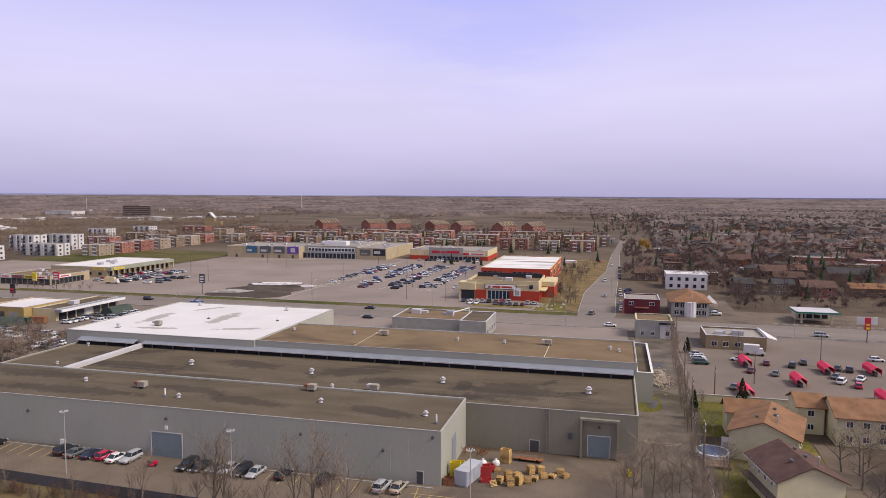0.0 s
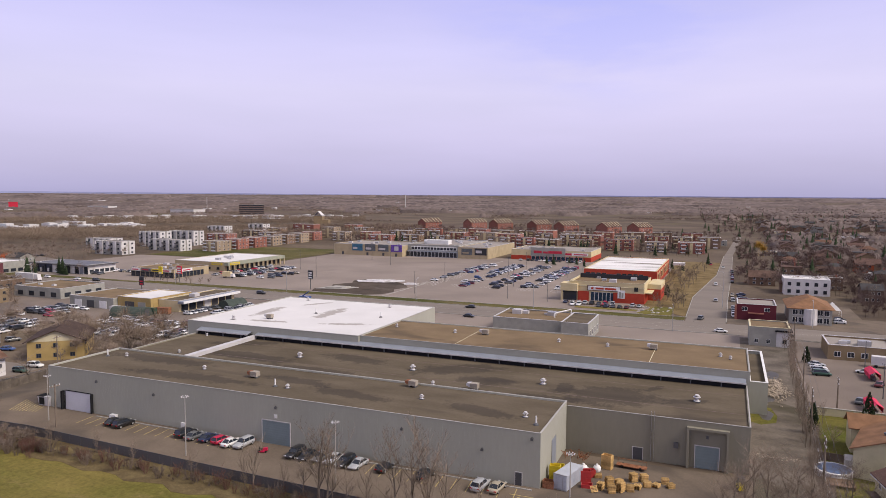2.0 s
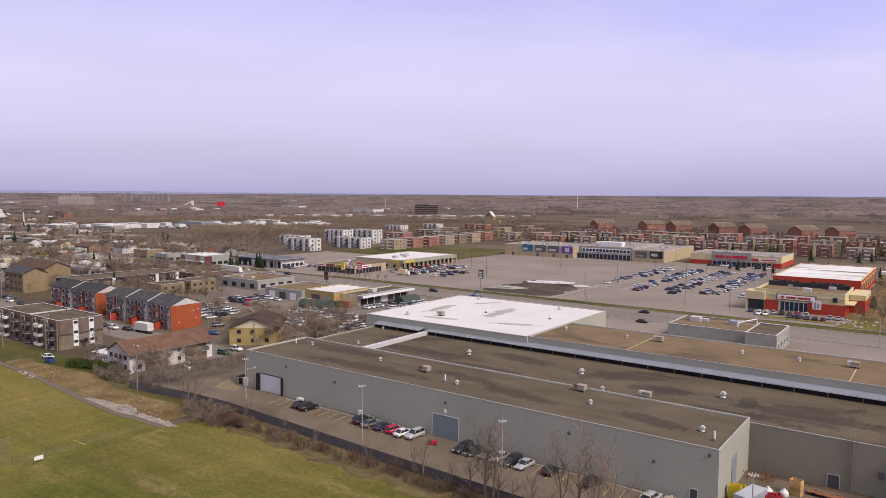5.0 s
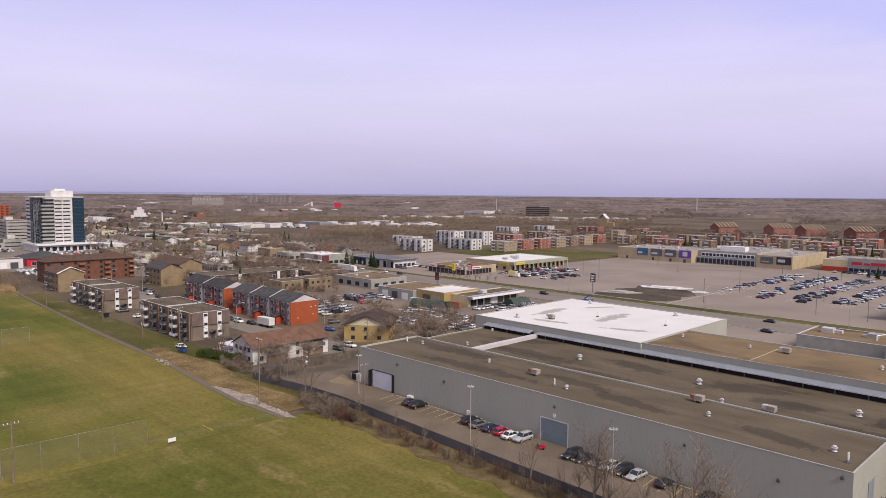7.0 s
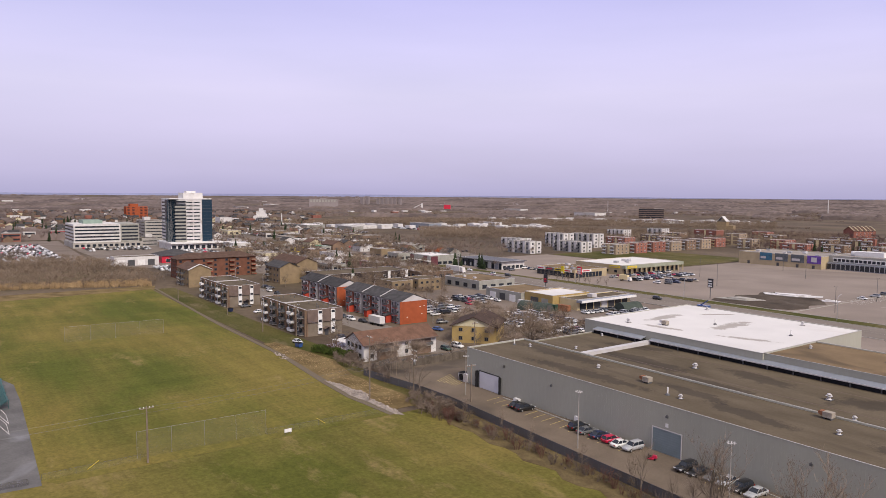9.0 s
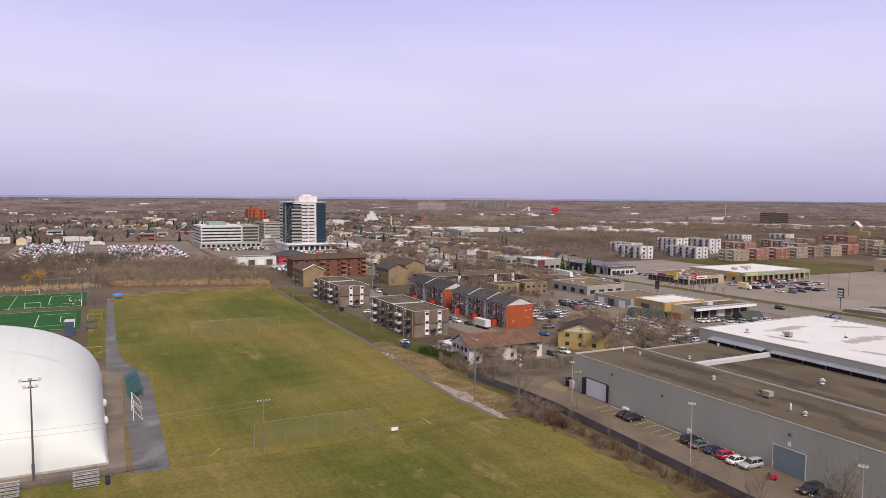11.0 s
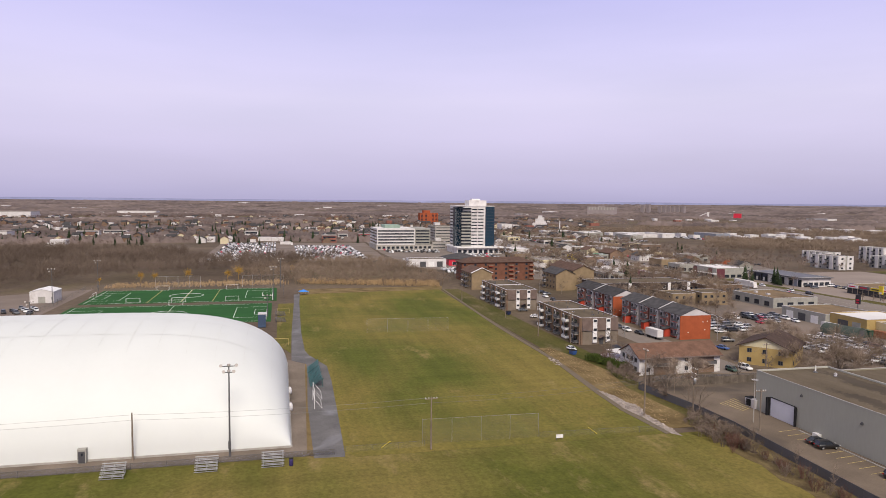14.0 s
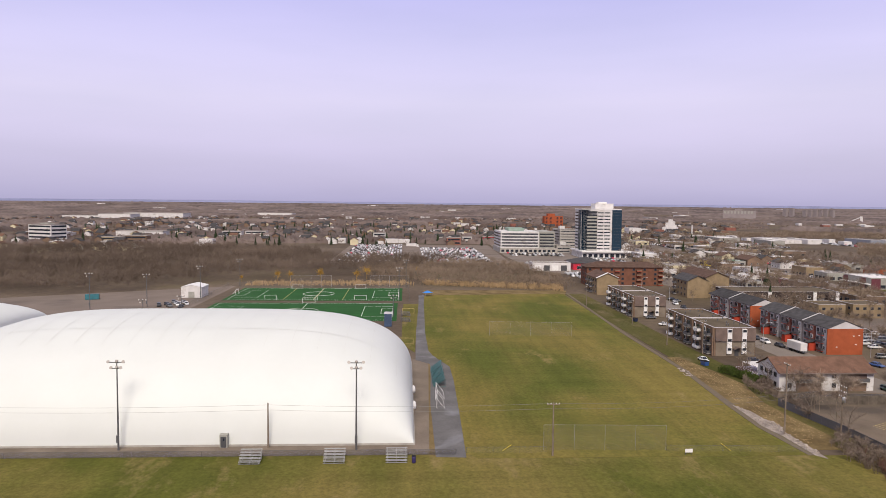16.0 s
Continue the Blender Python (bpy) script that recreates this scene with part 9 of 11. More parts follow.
def bars_mesh(name, bars, material, sides=3, least=0.0):
    v, f = [], []
    for p, q, r0, r1, level in bars:
        d = (q - p).normalized()
        k = len(v)
        if level > 2:                      # fine twigs: one thin blade each
            w = d.cross(Vector((math.sin(41 * p.x + q.y), math.cos(37 * p.y), math.sin(53 * q.z)))).normalized() * max(r0, least) * 1.6
            v += [tuple(p - w), tuple(p + w), tuple(q)]
            f.append((k, k + 1, k + 2))
            continue
        a = d.orthogonal().normalized()
        b = d.cross(a)
        for c, r in ((p, r0), (q, r1)):
            for i in range(sides):
                t = 2 * math.pi * i / sides
                v.append(tuple(c + max(r, least) * (math.cos(t) * a + math.sin(t) * b)))
        for i in range(sides):
            j = (i + 1) % sides
            f += [(k + i, k + j, k + sides + j), (k + i, k + sides + j, k + sides + i)]
    return fast_mesh(name, np.array(v), np.array(f), material)


def tree_kind(seed, height, spread, levels, kids, thick, least, twig=None, up=0.25, low=0.3):
    bars = grow(random.Random(seed), height, spread, levels, kids, thick, 0.05, up, low)
    return bars_mesh("trunk", [b for b in bars if b[4] < 2], BARK, 5, 0.03), bars_mesh("crown", [b for b in bars if b[4] >= 2], twig or TWIG, 3, least)


PALE_TWIG = mat("pale_bare_twigs", (0.25, 0.195, 0.152), 0.95, 0.25, 0.3, 4, 0.0, spread=0.25)
DARK_TREES = [tree_kind(s, 10, 0.95, 4, (7, 5, 5, 3), 0.2, 0.011, up=0.3) for s in (14, 15)]
NEAR_TREES = [tree_kind(11, 10, 0.8, 4, (8, 6, 5, 3), 0.12, 0.009, PALE_TWIG, up=0.4), tree_kind(12, 10, 0.65, 4, (8, 6, 5, 3), 0.11, 0.009, PALE_TWIG, up=0.45), tree_kind(13, 10, 0.95, 4, (8, 6, 5, 3), 0.13, 0.009, PALE_TWIG, up=0.35)]
THIN_TREES = [tree_kind(31, 10, 0.4, 4, (10, 5, 4, 3), 0.08, 0.009, PALE_TWIG, up=0.5, low=0.15), tree_kind(32, 10, 0.45, 4, (9, 5, 4, 3), 0.085, 0.009, PALE_TWIG, up=0.5, low=0.05)]
MID_TREES = [tree_kind(s, 10, 0.85, 3, (8, 5, 4), 0.2, 0.03) for s in (21, 22, 23)]


def tree(x, y, h, kinds, seed, label="leafless deciduous tree with fine grey-brown twigs", group="bare trees", z=0.0):
    tr, cr = kinds[seed % len(kinds)]
    t = thing("tree", label, "tree", x, y, z, (seed * 67) % 360, group)
    s = h / 10
    part("trunk", tr, None, t, at=Matrix.Diagonal((s, s, s, 1)))
    part("crown", cr, None, t, at=Matrix.Diagonal((s, s, s, 1)))
    return t


def shrub_mesh(seed, twig):
    r = random.Random(seed)
    bars = []
    for i in range(16):
        a = r.uniform(0, 6.28)
        p = Vector((0.35 * math.cos(a), 0.35 * math.sin(a), 0))
        d = Vector((math.cos(a) * r.uniform(0.1, 0.6), math.sin(a) * r.uniform(0.1, 0.6), 1)).normalized()
        l = r.uniform(1.3, 2.6)
        q = p + d * l
        bars.append((p, q, 0.03, 0.012, 2))
        for k in range(8):
            b = p.lerp(q, r.uniform(0.25, 1))
            e = b + (d + Vector((r.uniform(-1, 1), r.uniform(-1, 1), r.uniform(-0.1, 0.9))) * 0.9).normalized() * r.uniform(0.35, 1.0)
            bars.append((b, e, 0.014, 0.008, 2))
    return bars_mesh("crown", bars, twig, 3, 0.009)


REDDISH = mat("reddish_twigs", (0.15, 0.082, 0.065), 0.95, 0.25, 0.3, 4, 0.0, spread=0.2)
SHRUBS = [shrub_mesh(1, TWIG), shrub_mesh(2, REDDISH), shrub_mesh(3, REDDISH)]


def shrub(x, y, s, seed, group="bare shrubs"):
    b = thing("shrub", "bare reddish-brown shrub in dry leaves", "shrub", x, y, 0.05, seed * 53 % 360, group)
    part("crown", SHRUBS[seed % 3], None, b, at=Matrix.Diagonal((s, s, s, 1)))
    return b


TALL_TREES = [tree_kind(s, 10, 0.55, 4, (6, 5, 4, 3), 0.14, 0.013, PALE_TWIG, up=0.55, low=0.2) for s in (41, 42, 43)]
for i, (x, y, h) in enumerate(((-57.2, 89.6, 15.5), (-55.6, 89.2, 14.0), (-41.5, 90.5, 16.0), (-38.8, 90.4, 15.2), (-44.0, 90.2, 14.2), (-36.2, 90.0, 12.5), (-70, 90.2, 9.5))):
    tree(x, y, h, TALL_TREES, i, "tall slender bare tree with several stems at the fence", "tall trees at the fence", 0.05)
tr_ = random.Random(9)
for i in range(96):
    x = -127 + 12 * tr_.random() if i < 26 else -118 + (i - 26) * 1.42 + tr_.gauss(0, 1.6)
    shrub(x, (88.6 - 3.4 * tr_.random() if i < 26 else 90.2 - abs(tr_.gauss(0, 1.2))) - 0.012 * (x + 140), tr_.uniform(0.5, 1.15) * (1.4 if i % 9 == 0 else 1), i, "shrubs along the fence")
for i, (x, y, h) in enumerate(((-57.1, 89.8, 10.5), (-38.0, 88.5, 9.5), (-71.5, 90.0, 7.0), (-83, 90.4, 5.5), (-97, 91.2, 4.8), (-106, 91.6, 5.0), (-119, 92.4, 4.5), (-30.5, 89.5, 8.5), (-48.8, 89.6, 9.5), (-55.0, 90.0, 8.0), (-35.2, 89.2, 8.0), (-41.5, 89.0, 7.5), (-60.2, 90, 8.0), (-26.5, 89.4, 7), (-21, 90, 8), (-52, 89.4, 7.0), (-64, 90.2, 6.0))):
    tree(x, y, h, THIN_TREES if i % 3 else NEAR_TREES, i + 3, "slender bare tree growing at the fence", "trees along the fence")
for i, (x, y, h) in enumerate(((-136.2, 91.4, 9.0), (-151.8, 92.4, 9.5), (-143, 93.2, 7), (-160, 93, 8))):
    tree(x, y, h, DARK_TREES, i, "spreading bare tree beside the footpath", "trees beside the footpath")
for i, (x, y, h) in enumerate(((6.8, 112.5, 12.0), (3.6, 109.5, 11.0), (9.5, 108.5, 11.5), (12.8, 112.0, 10.0), (1.2, 106.0, 9.5), (19.8, 124.0, 8.0), (18.2, 119.0, 9.0), (21.0, 118.0, 7.0), (15.8, 109.0, 10.0), (5.2, 116.5, 11), (8.2, 105.5, 10), (11.2, 116.0, 10.5), (2.4, 113.0, 8.5), (13.8, 105.0, 9), (40.4, 124.5, 11.0), (43.5, 118, 11), (46, 127, 10), (38.8, 113, 9), (42, 131, 10), (39.6, 132.4, 9.0), (45.0, 136.0, 9.5), (19.9, 147.0, 5.5), (50, 139, 10), (52, 128, 11), (20.0, 164.0, 5.5))):
    tree(x, y, h, NEAR_TREES if x < 38 else DARK_TREES, i, "spreading bare tree with dense grey twigs", "garden trees")
for i in range(46):
    y = 104 + i * 3.3
    tree(14.6 + 0.028 * (y - 100) + tr_.uniform(-0.9, 0.9), y, tr_.uniform(4.5, 8.5), THIN_TREES, i, "slender bare tree along the alley fence", "alley trees")
for i, (x, y, h) in enumerate(((-178, 96.5, 9.5), (-172, 101, 8.5), (-186, 94.5, 8), (-168, 112, 8.5), (-164, 122, 7.5), (-205, 104.5, 8), (-170, 136, 7), (-166, 145, 9), (-160, 152, 9), (-155, 160, 8), (-168, 158, 10), (-176, 165, 9), (-188, 168, 9), (-152, 148, 8), (-200, 166, 9), (-212, 160, 8), (-262, 134, 7), (-238, 154, 9), (-258, 160, 9), (-280, 165, 10), (-300, 170, 9), (-158, 140, 7.5), (-149, 138, 7), (-284, 170, 9), (-342, 145, 8), (-334, 100, 7), (-350, 118, 8), (-395, 118, 8), (-404, 100, 7), (-320, 216, 9), (-306, 218, 8))):
    tree(x, y, h, MID_TREES, i, "bare tree between the apartment houses", "trees by the apartments")
for i in range(16):
    x = -196 + i * 1.35 + tr_.uniform(-0.8, 0.8)
    shrub(x, 93.5 + 5 * tr_.random() - 0.02 * (x + 170), tr_.uniform(0.8, 1.6), i, "brush beside the footpath")


def cedar(x, y, h, w, label="tall narrow dark green cedar"):
    c = thing("cedar", label, "conifer", x, y, 0.03, 0, "cedars")
    r = random.Random(int(x * 7 + y))
    n = 420
    v, f = [], []
    for i in range(n):
        z = h * (0.03 + 0.97 * r.random())
        a, rad = r.uniform(0, 6.28), w * (1 - (z / h) ** 2.2) * r.uniform(0.6, 1.05) + 0.05
        p = Vector((rad * math.cos(a), rad * math.sin(a), z))
        s = r.uniform(0.18, 0.4)
        t = Vector((-math.sin(a), math.cos(a), r.uniform(-0.3, 0.3)))
        k = len(v)
        v += [tuple(p - t * s * 0.6), tuple(p + t * s * 0.6), tuple(p + Vector((0.12 * math.cos(a), 0.12 * math.sin(a), s * 1.6)))]
        f.append((k, k + 1, k + 2))
    part("foliage", fast_mesh("foliage", np.array(v), np.array(f), EVERGREEN), None, c)
    part("trunk", Geo().beam((0, 0, 0), (0, 0, h * 0.8), 0.12, 0.04), BARK, c)
    return c


cedar(28.0, 162.0, 8.0, 1.5), cedar(17.5, 156.6, 6.2, 1.2), cedar(-26.0, 350.0, 5.0, 1.5)
cedar(22.4, 224, 4.5, 1.2)
hg = thing("cedar_hedge", "thick yellow-green cedar hedge beside the path", "hedge", -187.0, 94.2, 0.05, 17)
hv, hf = [], []
for i in range(2600):
    p = Vector((tr_.uniform(-8.5, 8.5), tr_.uniform(-1.3, 1.3), 0))
    p.z = tr_.uniform(0.1, 2.3) * (1 - 0.3 * abs(p.y / 1.3) ** 3) + 0.3 * math.sin(p.x)
    t, s = Vector((tr_.uniform(-1, 1), tr_.uniform(-1, 1), tr_.uniform(-0.4, 0.4))).normalized(), tr_.uniform(0.12, 0.3)
    k = len(hv)
    hv += [tuple(p - t * s), tuple(p + t * s), tuple(p + Vector((tr_.uniform(-0.1, 0.1), tr_.uniform(-0.1, 0.1), 1.6 * s)))]
    hf.append((k, k + 1, k + 2))
part("foliage", fast_mesh("foliage", np.array(hv), np.array(hf), HEDGE_GREEN), None, hg)


# ---- woods and brush: bundles of thin blades ----
def blades(points, heights, per, spread, width, rand, low=0.0, droop=0.0):
    """Thin upright triangles, per of them round each point: bare stems and twigs."""
    n = len(points)
    base = np.repeat(np.asarray(points, float), per, axis=0)
    hs = np.repeat(np.asarray(heights, float), per)
    m = n * per
    a, b = rand.uniform(0, 2 * np.pi, m), rand.uniform(0, 2 * np.pi, m)
    start = rand.uniform(low, 0.55, m) * hs
    rad = rand.uniform(0, 1, m) ** 0.5 * spread * hs
    p = base + np.stack([rad * 0.45 * np.cos(a), rad * 0.45 * np.sin(a), start], 1)
    q = base + np.stack([rad * np.cos(a + rand.uniform(-0.4, 0.4, m)), rad * np.sin(a), start + hs * rand.uniform(0.25, 0.5, m)], 1)
    w = np.stack([np.cos(b), np.sin(b), np.zeros(m)], 1) * (width * rand.uniform(0.6, 1.4, m))[:, None]
    v = np.stack([p - w, p + w, q], 1).reshape(-1, 3)
    return v, np.arange(3 * m).reshape(-1, 3)


def crowns(points, heights, per, spread, width, rand, squash=0.92):
    """Thin blades that fan out inside a rounded crown round each point: the twigs of bare street trees."""
    base = np.repeat(np.asarray(points, float), per, axis=0)
    hs = np.repeat(np.asarray(heights, float), per)
    m = len(hs)
    d = rand.normal(size=(m, 3))
    d[:, 2] = d[:, 2] * 0.8 + 0.25
    d /= np.linalg.norm(d, axis=1)[:, None]
    lump = 1 + 0.28 * np.sin(3 * np.arctan2(d[:, 1], d[:, 0]) + base[:, 0]) * np.cos(4 * d[:, 2] + base[:, 1])
    e = d * (rand.uniform(0.45, 1.0, m) * lump * spread * hs)[:, None]
    e[:, 2] *= squash
    c = base + np.stack([np.zeros(m), np.zeros(m), (0.6 if squash > 0.9 else 0.35) * hs], 1)
    p = c + e * rand.uniform(0.1, 0.55, m)[:, None] - np.array([0, 0, 1.0]) * (0.12 * hs * rand.uniform(0, 1, m))[:, None]
    q = c + e
    w = np.cross(d, rand.normal(size=(m, 3)))
    w *= (width * rand.uniform(0.6, 1.4, m) / np.maximum(np.linalg.norm(w, axis=1), 1e-3))[:, None]
    v = np.stack([p - w, p + w, q], 1).reshape(-1, 3)
    return v, np.arange(3 * m).reshape(-1, 3)


def trunks(points, heights, width, rand):
    n = len(points)
    p, hs = np.asarray(points, float), np.asarray(heights, float)[:, None]
    b = rand.uniform(0, 2 * np.pi, n)
    out = []
    for turn in (0, np.pi / 2):
        w = np.stack([np.cos(b + turn), np.sin(b + turn), np.zeros(n)], 1) * width
        out.append(np.stack([p - w, p + w, p + np.array([0, 0, 1.0]) * hs * 0.9], 1).reshape(-1, 3))
    v = np.concatenate(out)
    return v, np.arange(len(v)).reshape(-1, 3)


def wood(name, points, heights, label, per=26, spread=0.28, width=0.12, material=None, seed=1, low=0.15, category="woods", round_=False, squash=0.92, stems=True):
    rand = np.random.default_rng(seed)
    a, fa = crowns(points, heights, per, spread, width, rand, squash) if round_ else blades(points, heights, per, spread, width, rand, low)
    b, fb_ = trunks(points, heights, width * 1.4, rand)
    if not stems:
        b, fb_ = b[:0], fb_[:0]
    me = fast_mesh(name, np.concatenate([a, b]), np.concatenate([fa, fb_ + len(a)]), material or TWIG)
    return tagged(new(name, me), label, category, kind="stuff")


def inside(x, y, poly):
    c = False
    for (xa, ya), (xb, yb) in zip(poly, poly[1:] + poly[:1]):
        if (ya > y) != (yb > y) and x < (xb - xa) * (y - ya) / (yb - ya) + xa:
            c = not c
    return c


def scatter(poly, n, seed, holes=()):
    r = random.Random(seed)
    xs, ys = [p[0] for p in poly], [p[1] for p in poly]
    pts = []
    while len(pts) < n:
        x, y = r.uniform(min(xs), max(xs)), r.uniform(min(ys), max(ys))
        if inside(x, y, poly) and not any(inside(x, y, h) for h in holes):
            pts.append((x, y, rise(x, y)))
    return pts


def hts(n, a, b, seed):
    r = random.Random(seed)
    return [r.uniform(a, b) for _ in range(n)]


WOOD_TWIG = mat("woodland_twigs", (0.2, 0.152, 0.122), 0.95, 0.25, 0.02, 0.6, 0.0, second=(0.27, 0.21, 0.172))
FAR_LOT = [(-554, -66), (-810, -66), (-810, 100), (-556, 90)]
DARK_TWIG = mat("dark_woodland_twigs", (0.125, 0.094, 0.072), 0.95, 0.25, 0.02, 0.6, 0.0, second=(0.185, 0.142, 0.112))
WEST = [(-352, -205), (-366, -150), (-412, -118), (-455, -60), (-470, 0), (-520, 20), (-552, 60), (-552, -70), (-620, -74), (-690, -190), (-700, -260), (-640, -420), (-380, -420)]
wood("west_wood", scatter(WEST, 5200, 3), hts(5200, 8, 14, 3), "dense leafless brown woodland beyond the dome", 72, 0.36, 0.055, DARK_TWIG, 3, round_=True, squash=1.2, stems=False)
BRUSH_TWIG = mat("brush_twigs", (0.22, 0.165, 0.122), 0.95, 0.25, 0.02, 0.6, 0.0, second=(0.28, 0.215, 0.16))
BRUSH = [(-400, 8), (-455, -30), (-556, -30), (-560, 70), (-498, 90), (-400, 98), (-384, 90)]
wood("brush", scatter(BRUSH, 1500, 4), hts(1500, 3.5, 8.5, 4), "tangled bare brush beyond the field", 60, 0.42, 0.05, BRUSH_TWIG, 4, 0.0, "brush", round_=True)
wood("reed_bed", scatter([(-382, 88), (-408, 12), (-422, 10), (-404, 92)], 1500, 5) + scatter([(-400, -92), (-412, -88), (-418, 0), (-404, 6)], 500, 6), hts(2000, 1.8, 3.4, 5), "tall straw-coloured reed bed", 14, 0.35, 0.07, REED, 5, 0.0, "reeds")
sheet("field_end", [(-362, 10), (-384, 10), (-384, 90), (-366, 86)], DRY, "bare sandy track at the field's end", "ground", 0.03)
wood("yellow_willows", [(-424, -77, 0), (-428, -52, 0), (-436, -24, 0), (-430, -30, 0), (-420, -98, 0), (-428, -70, 0), (-470, 8, 0)], [8, 9, 10, 8, 5, 7, 6], "yellow-twigged willows at the wood's edge", 150, 0.42, 0.09, YELLOW_WILLOW, 6, 0.1, "willows", round_=True, squash=1.0)

# suburb east and north: bare street trees, conifers and houses
EAST = [(20, 320), (230, 300), (900, 600), (1600, 1400), (1500, 2600), (-100, 2600), (-40, 1300), (-20, 760), (10, 700), (6, 400)]
ROADS = [[(-16, 270), (5, 270), (5, 900), (-16, 900)], [(5, 285), (52, 285), (52, 372), (5, 372)], [(50, 282), (130, 282), (130, 330), (50, 318)]]
EAST_TWIG = mat("reddish_woodland_twigs", (0.132, 0.09, 0.078), 0.95, 0.25, 0.02, 0.6, 0.0, second=(0.18, 0.128, 0.112))


pts = scatter(EAST, 7500, 7, ROADS)
wood("suburb_trees", pts, hts(7500, 7, 12, 7), "leafless street trees over the suburb", 40, 0.46, 0.17, EAST_TWIG, 7, 0.1, round_=True, stems=False)
NEAR_EAST = [(20, 345), (230, 312), (380, 430), (420, 700), (8, 700), (6, 400)]
wood("suburb_trees_near", scatter(NEAR_EAST, 1300, 8, ROADS), hts(1300, 5, 12, 8), "leafless street trees over the suburb", 230, 0.42, 0.05, EAST_TWIG, 8, 0.1, round_=True, stems=False)
wood("station_trees", scatter([(54, 318), (140, 322), (150, 360), (112, 362), (54, 358)], 60, 9) + scatter([(52, 318), (60, 318), (64, 420), (50, 420)], 24, 11), hts(84, 3, 8.5, 9), "leafless trees and brush behind the petrol station", 220, 0.42, 0.04, EAST_TWIG, 10, 0.1, round_=True)
wood("golden_willow", [(24, 617, 0), (27, 612, 0)], [15, 11], "tall golden-twigged willow among the houses", 500, 0.4, 0.1, YELLOW_WILLOW, 9, 0.1, "willow", round_=True)
for i, (x, y, _) in enumerate(scatter([(4, 330), (120, 318), (150, 420), (6, 440)], 26, 10, ROADS)):
    tree(x, y, 8 + i % 4, MID_TREES, i, "bare street tree between the houses", "suburb street trees")
for i, (x, y, _) in enumerate(scatter([(-30, 296), (-16, 300), (-16, 360), (-10, 480), (-31, 480)], 34, 14)):
    tree(x, y, 6 + i % 4, MID_TREES, i, "bare tree on the verge beside the street", "street trees")
for i in range(9):
    tree(-292 + i * 5.2 + (i % 3), 287.0, 5.0, MID_TREES, i, "young bare tree on the verge", "verge trees", 0.1)
MID_W = [(-300, 150), (-420, 160), (-900, 230), (-1150, 420), (-760, 420), (-560, 400), (-430, 380), (-345, 330)]
TOWN_HOLES = [rect(-300, 165, -144, 258), rect(-420, 286, -276, 410), rect(-900, 252, -300, 283)]
wood("town_trees", scatter(MID_W, 1500, 12, TOWN_HOLES), hts(1500, 5, 12, 12), "leafless trees between the shops and houses", 90, 0.38, 0.06, WOOD_TWIG, 12, 0.2, round_=True)
YARD_TREES = scatter([(-312, 142), (-262, 144), (-240, 172), (-282, 216), (-283, 186), (-286, 172), (-312, 172)], 46, 93) + scatter([(-194, 148), (-160, 140), (-150, 178), (-190, 184)], 40, 94) + scatter([(-520, 284), (-428, 284), (-424, 300), (-520, 300)], 26, 95) + scatter([(-420, 222), (-330, 222), (-330, 246), (-420, 246)], 30, 96)
wood("yard_trees", YARD_TREES, hts(142, 6.5, 12.5, 93), "tall pale leafless trees between yards and streets", 190, 0.34, 0.045, BRUSH_TWIG, 93, 0.1, "trees", round_=True, squash=1.15)
wood("tall_town_trees", scatter([(-300, 152), (-420, 158), (-640, 225), (-620, 330), (-440, 345), (-430, 285), (-300, 215)], 190, 16, TOWN_HOLES + [rect(-347, 156, -322, 212)]), hts(190, 8, 14, 16), "tall leafless trees between the town's shops", 240, 0.36, 0.045, BRUSH_TWIG, 16, 0.1, round_=True)
wood("condo_trees", scatter([(-560, 400), (-480, 388), (-415, 384), (-410, 398), (-450, 470), (-520, 540), (-580, 520)], 70, 14), hts(70, 5, 11, 14), "leafless trees round the white condominiums", 160, 0.4, 0.05, WOOD_TWIG, 14, 0.2, round_=True)
wood("mall_trees", scatter([(-520, 590), (-300, 590), (-10, 585), (-10, 900), (-520, 900)], 950, 13), hts(950, 5, 10, 13), "leafless trees round the brick flats", 60, 0.42, 0.12, EAST_TWIG, 13, 0.2, round_=True)


def polar(n, r0, r1, a0, a1, seed, clear=None):
    """Places between two distances and two bearings, left of north, where no clearing lies."""
    r = random.Random(seed)
    out = []
    while len(out) < n:
        d, a = math.sqrt(r.uniform(r0 * r0, r1 * r1)), r.uniform(a0, a1)
        x, y = -d * math.sin(a), d * math.cos(a)
        if clear is None or noise.noise((x / 170, y / 170, 3.0)) > clear:
            out.append((x, y, rise(x, y)))
    return out


for nm, args, tall, per, w_ in (("belt_woods", (2600, 770, 1010, 0.42, 0.98, 101), (8, 13), 64, 0.1), ("belt_woods", (3600, 1110, 1420, 0.5, 1.2, 102, -0.25), (8, 13), 40, 0.15),
                                ("hedgerows", (2600, 1000, 2300, -0.05, 0.5, 103, 0.2), (6, 11), 24, 0.24), ("plain_woods", (3600, 1500, 2500, 0.45, 1.25, 104, 0.12), (8, 13), 20, 0.28),
                                ("west_town_trees", (9000, 800, 2400, 1.2, 2.25, 105, -0.4), (6, 13), 22, 0.2)):
    spots = [p for p in polar(*args) if not inside(p[0], p[1], FAR_LOT)]
    wood(nm, spots, hts(len(spots), *tall, args[5]), "distant leafless woods and hedgerows", per, 0.5, w_, BRUSH_TWIG if nm == "belt_woods" else WOOD_TWIG if nm != "west_town_trees" else EAST_TWIG, args[5], 0.0, round_=True, squash=0.8, stems=False)


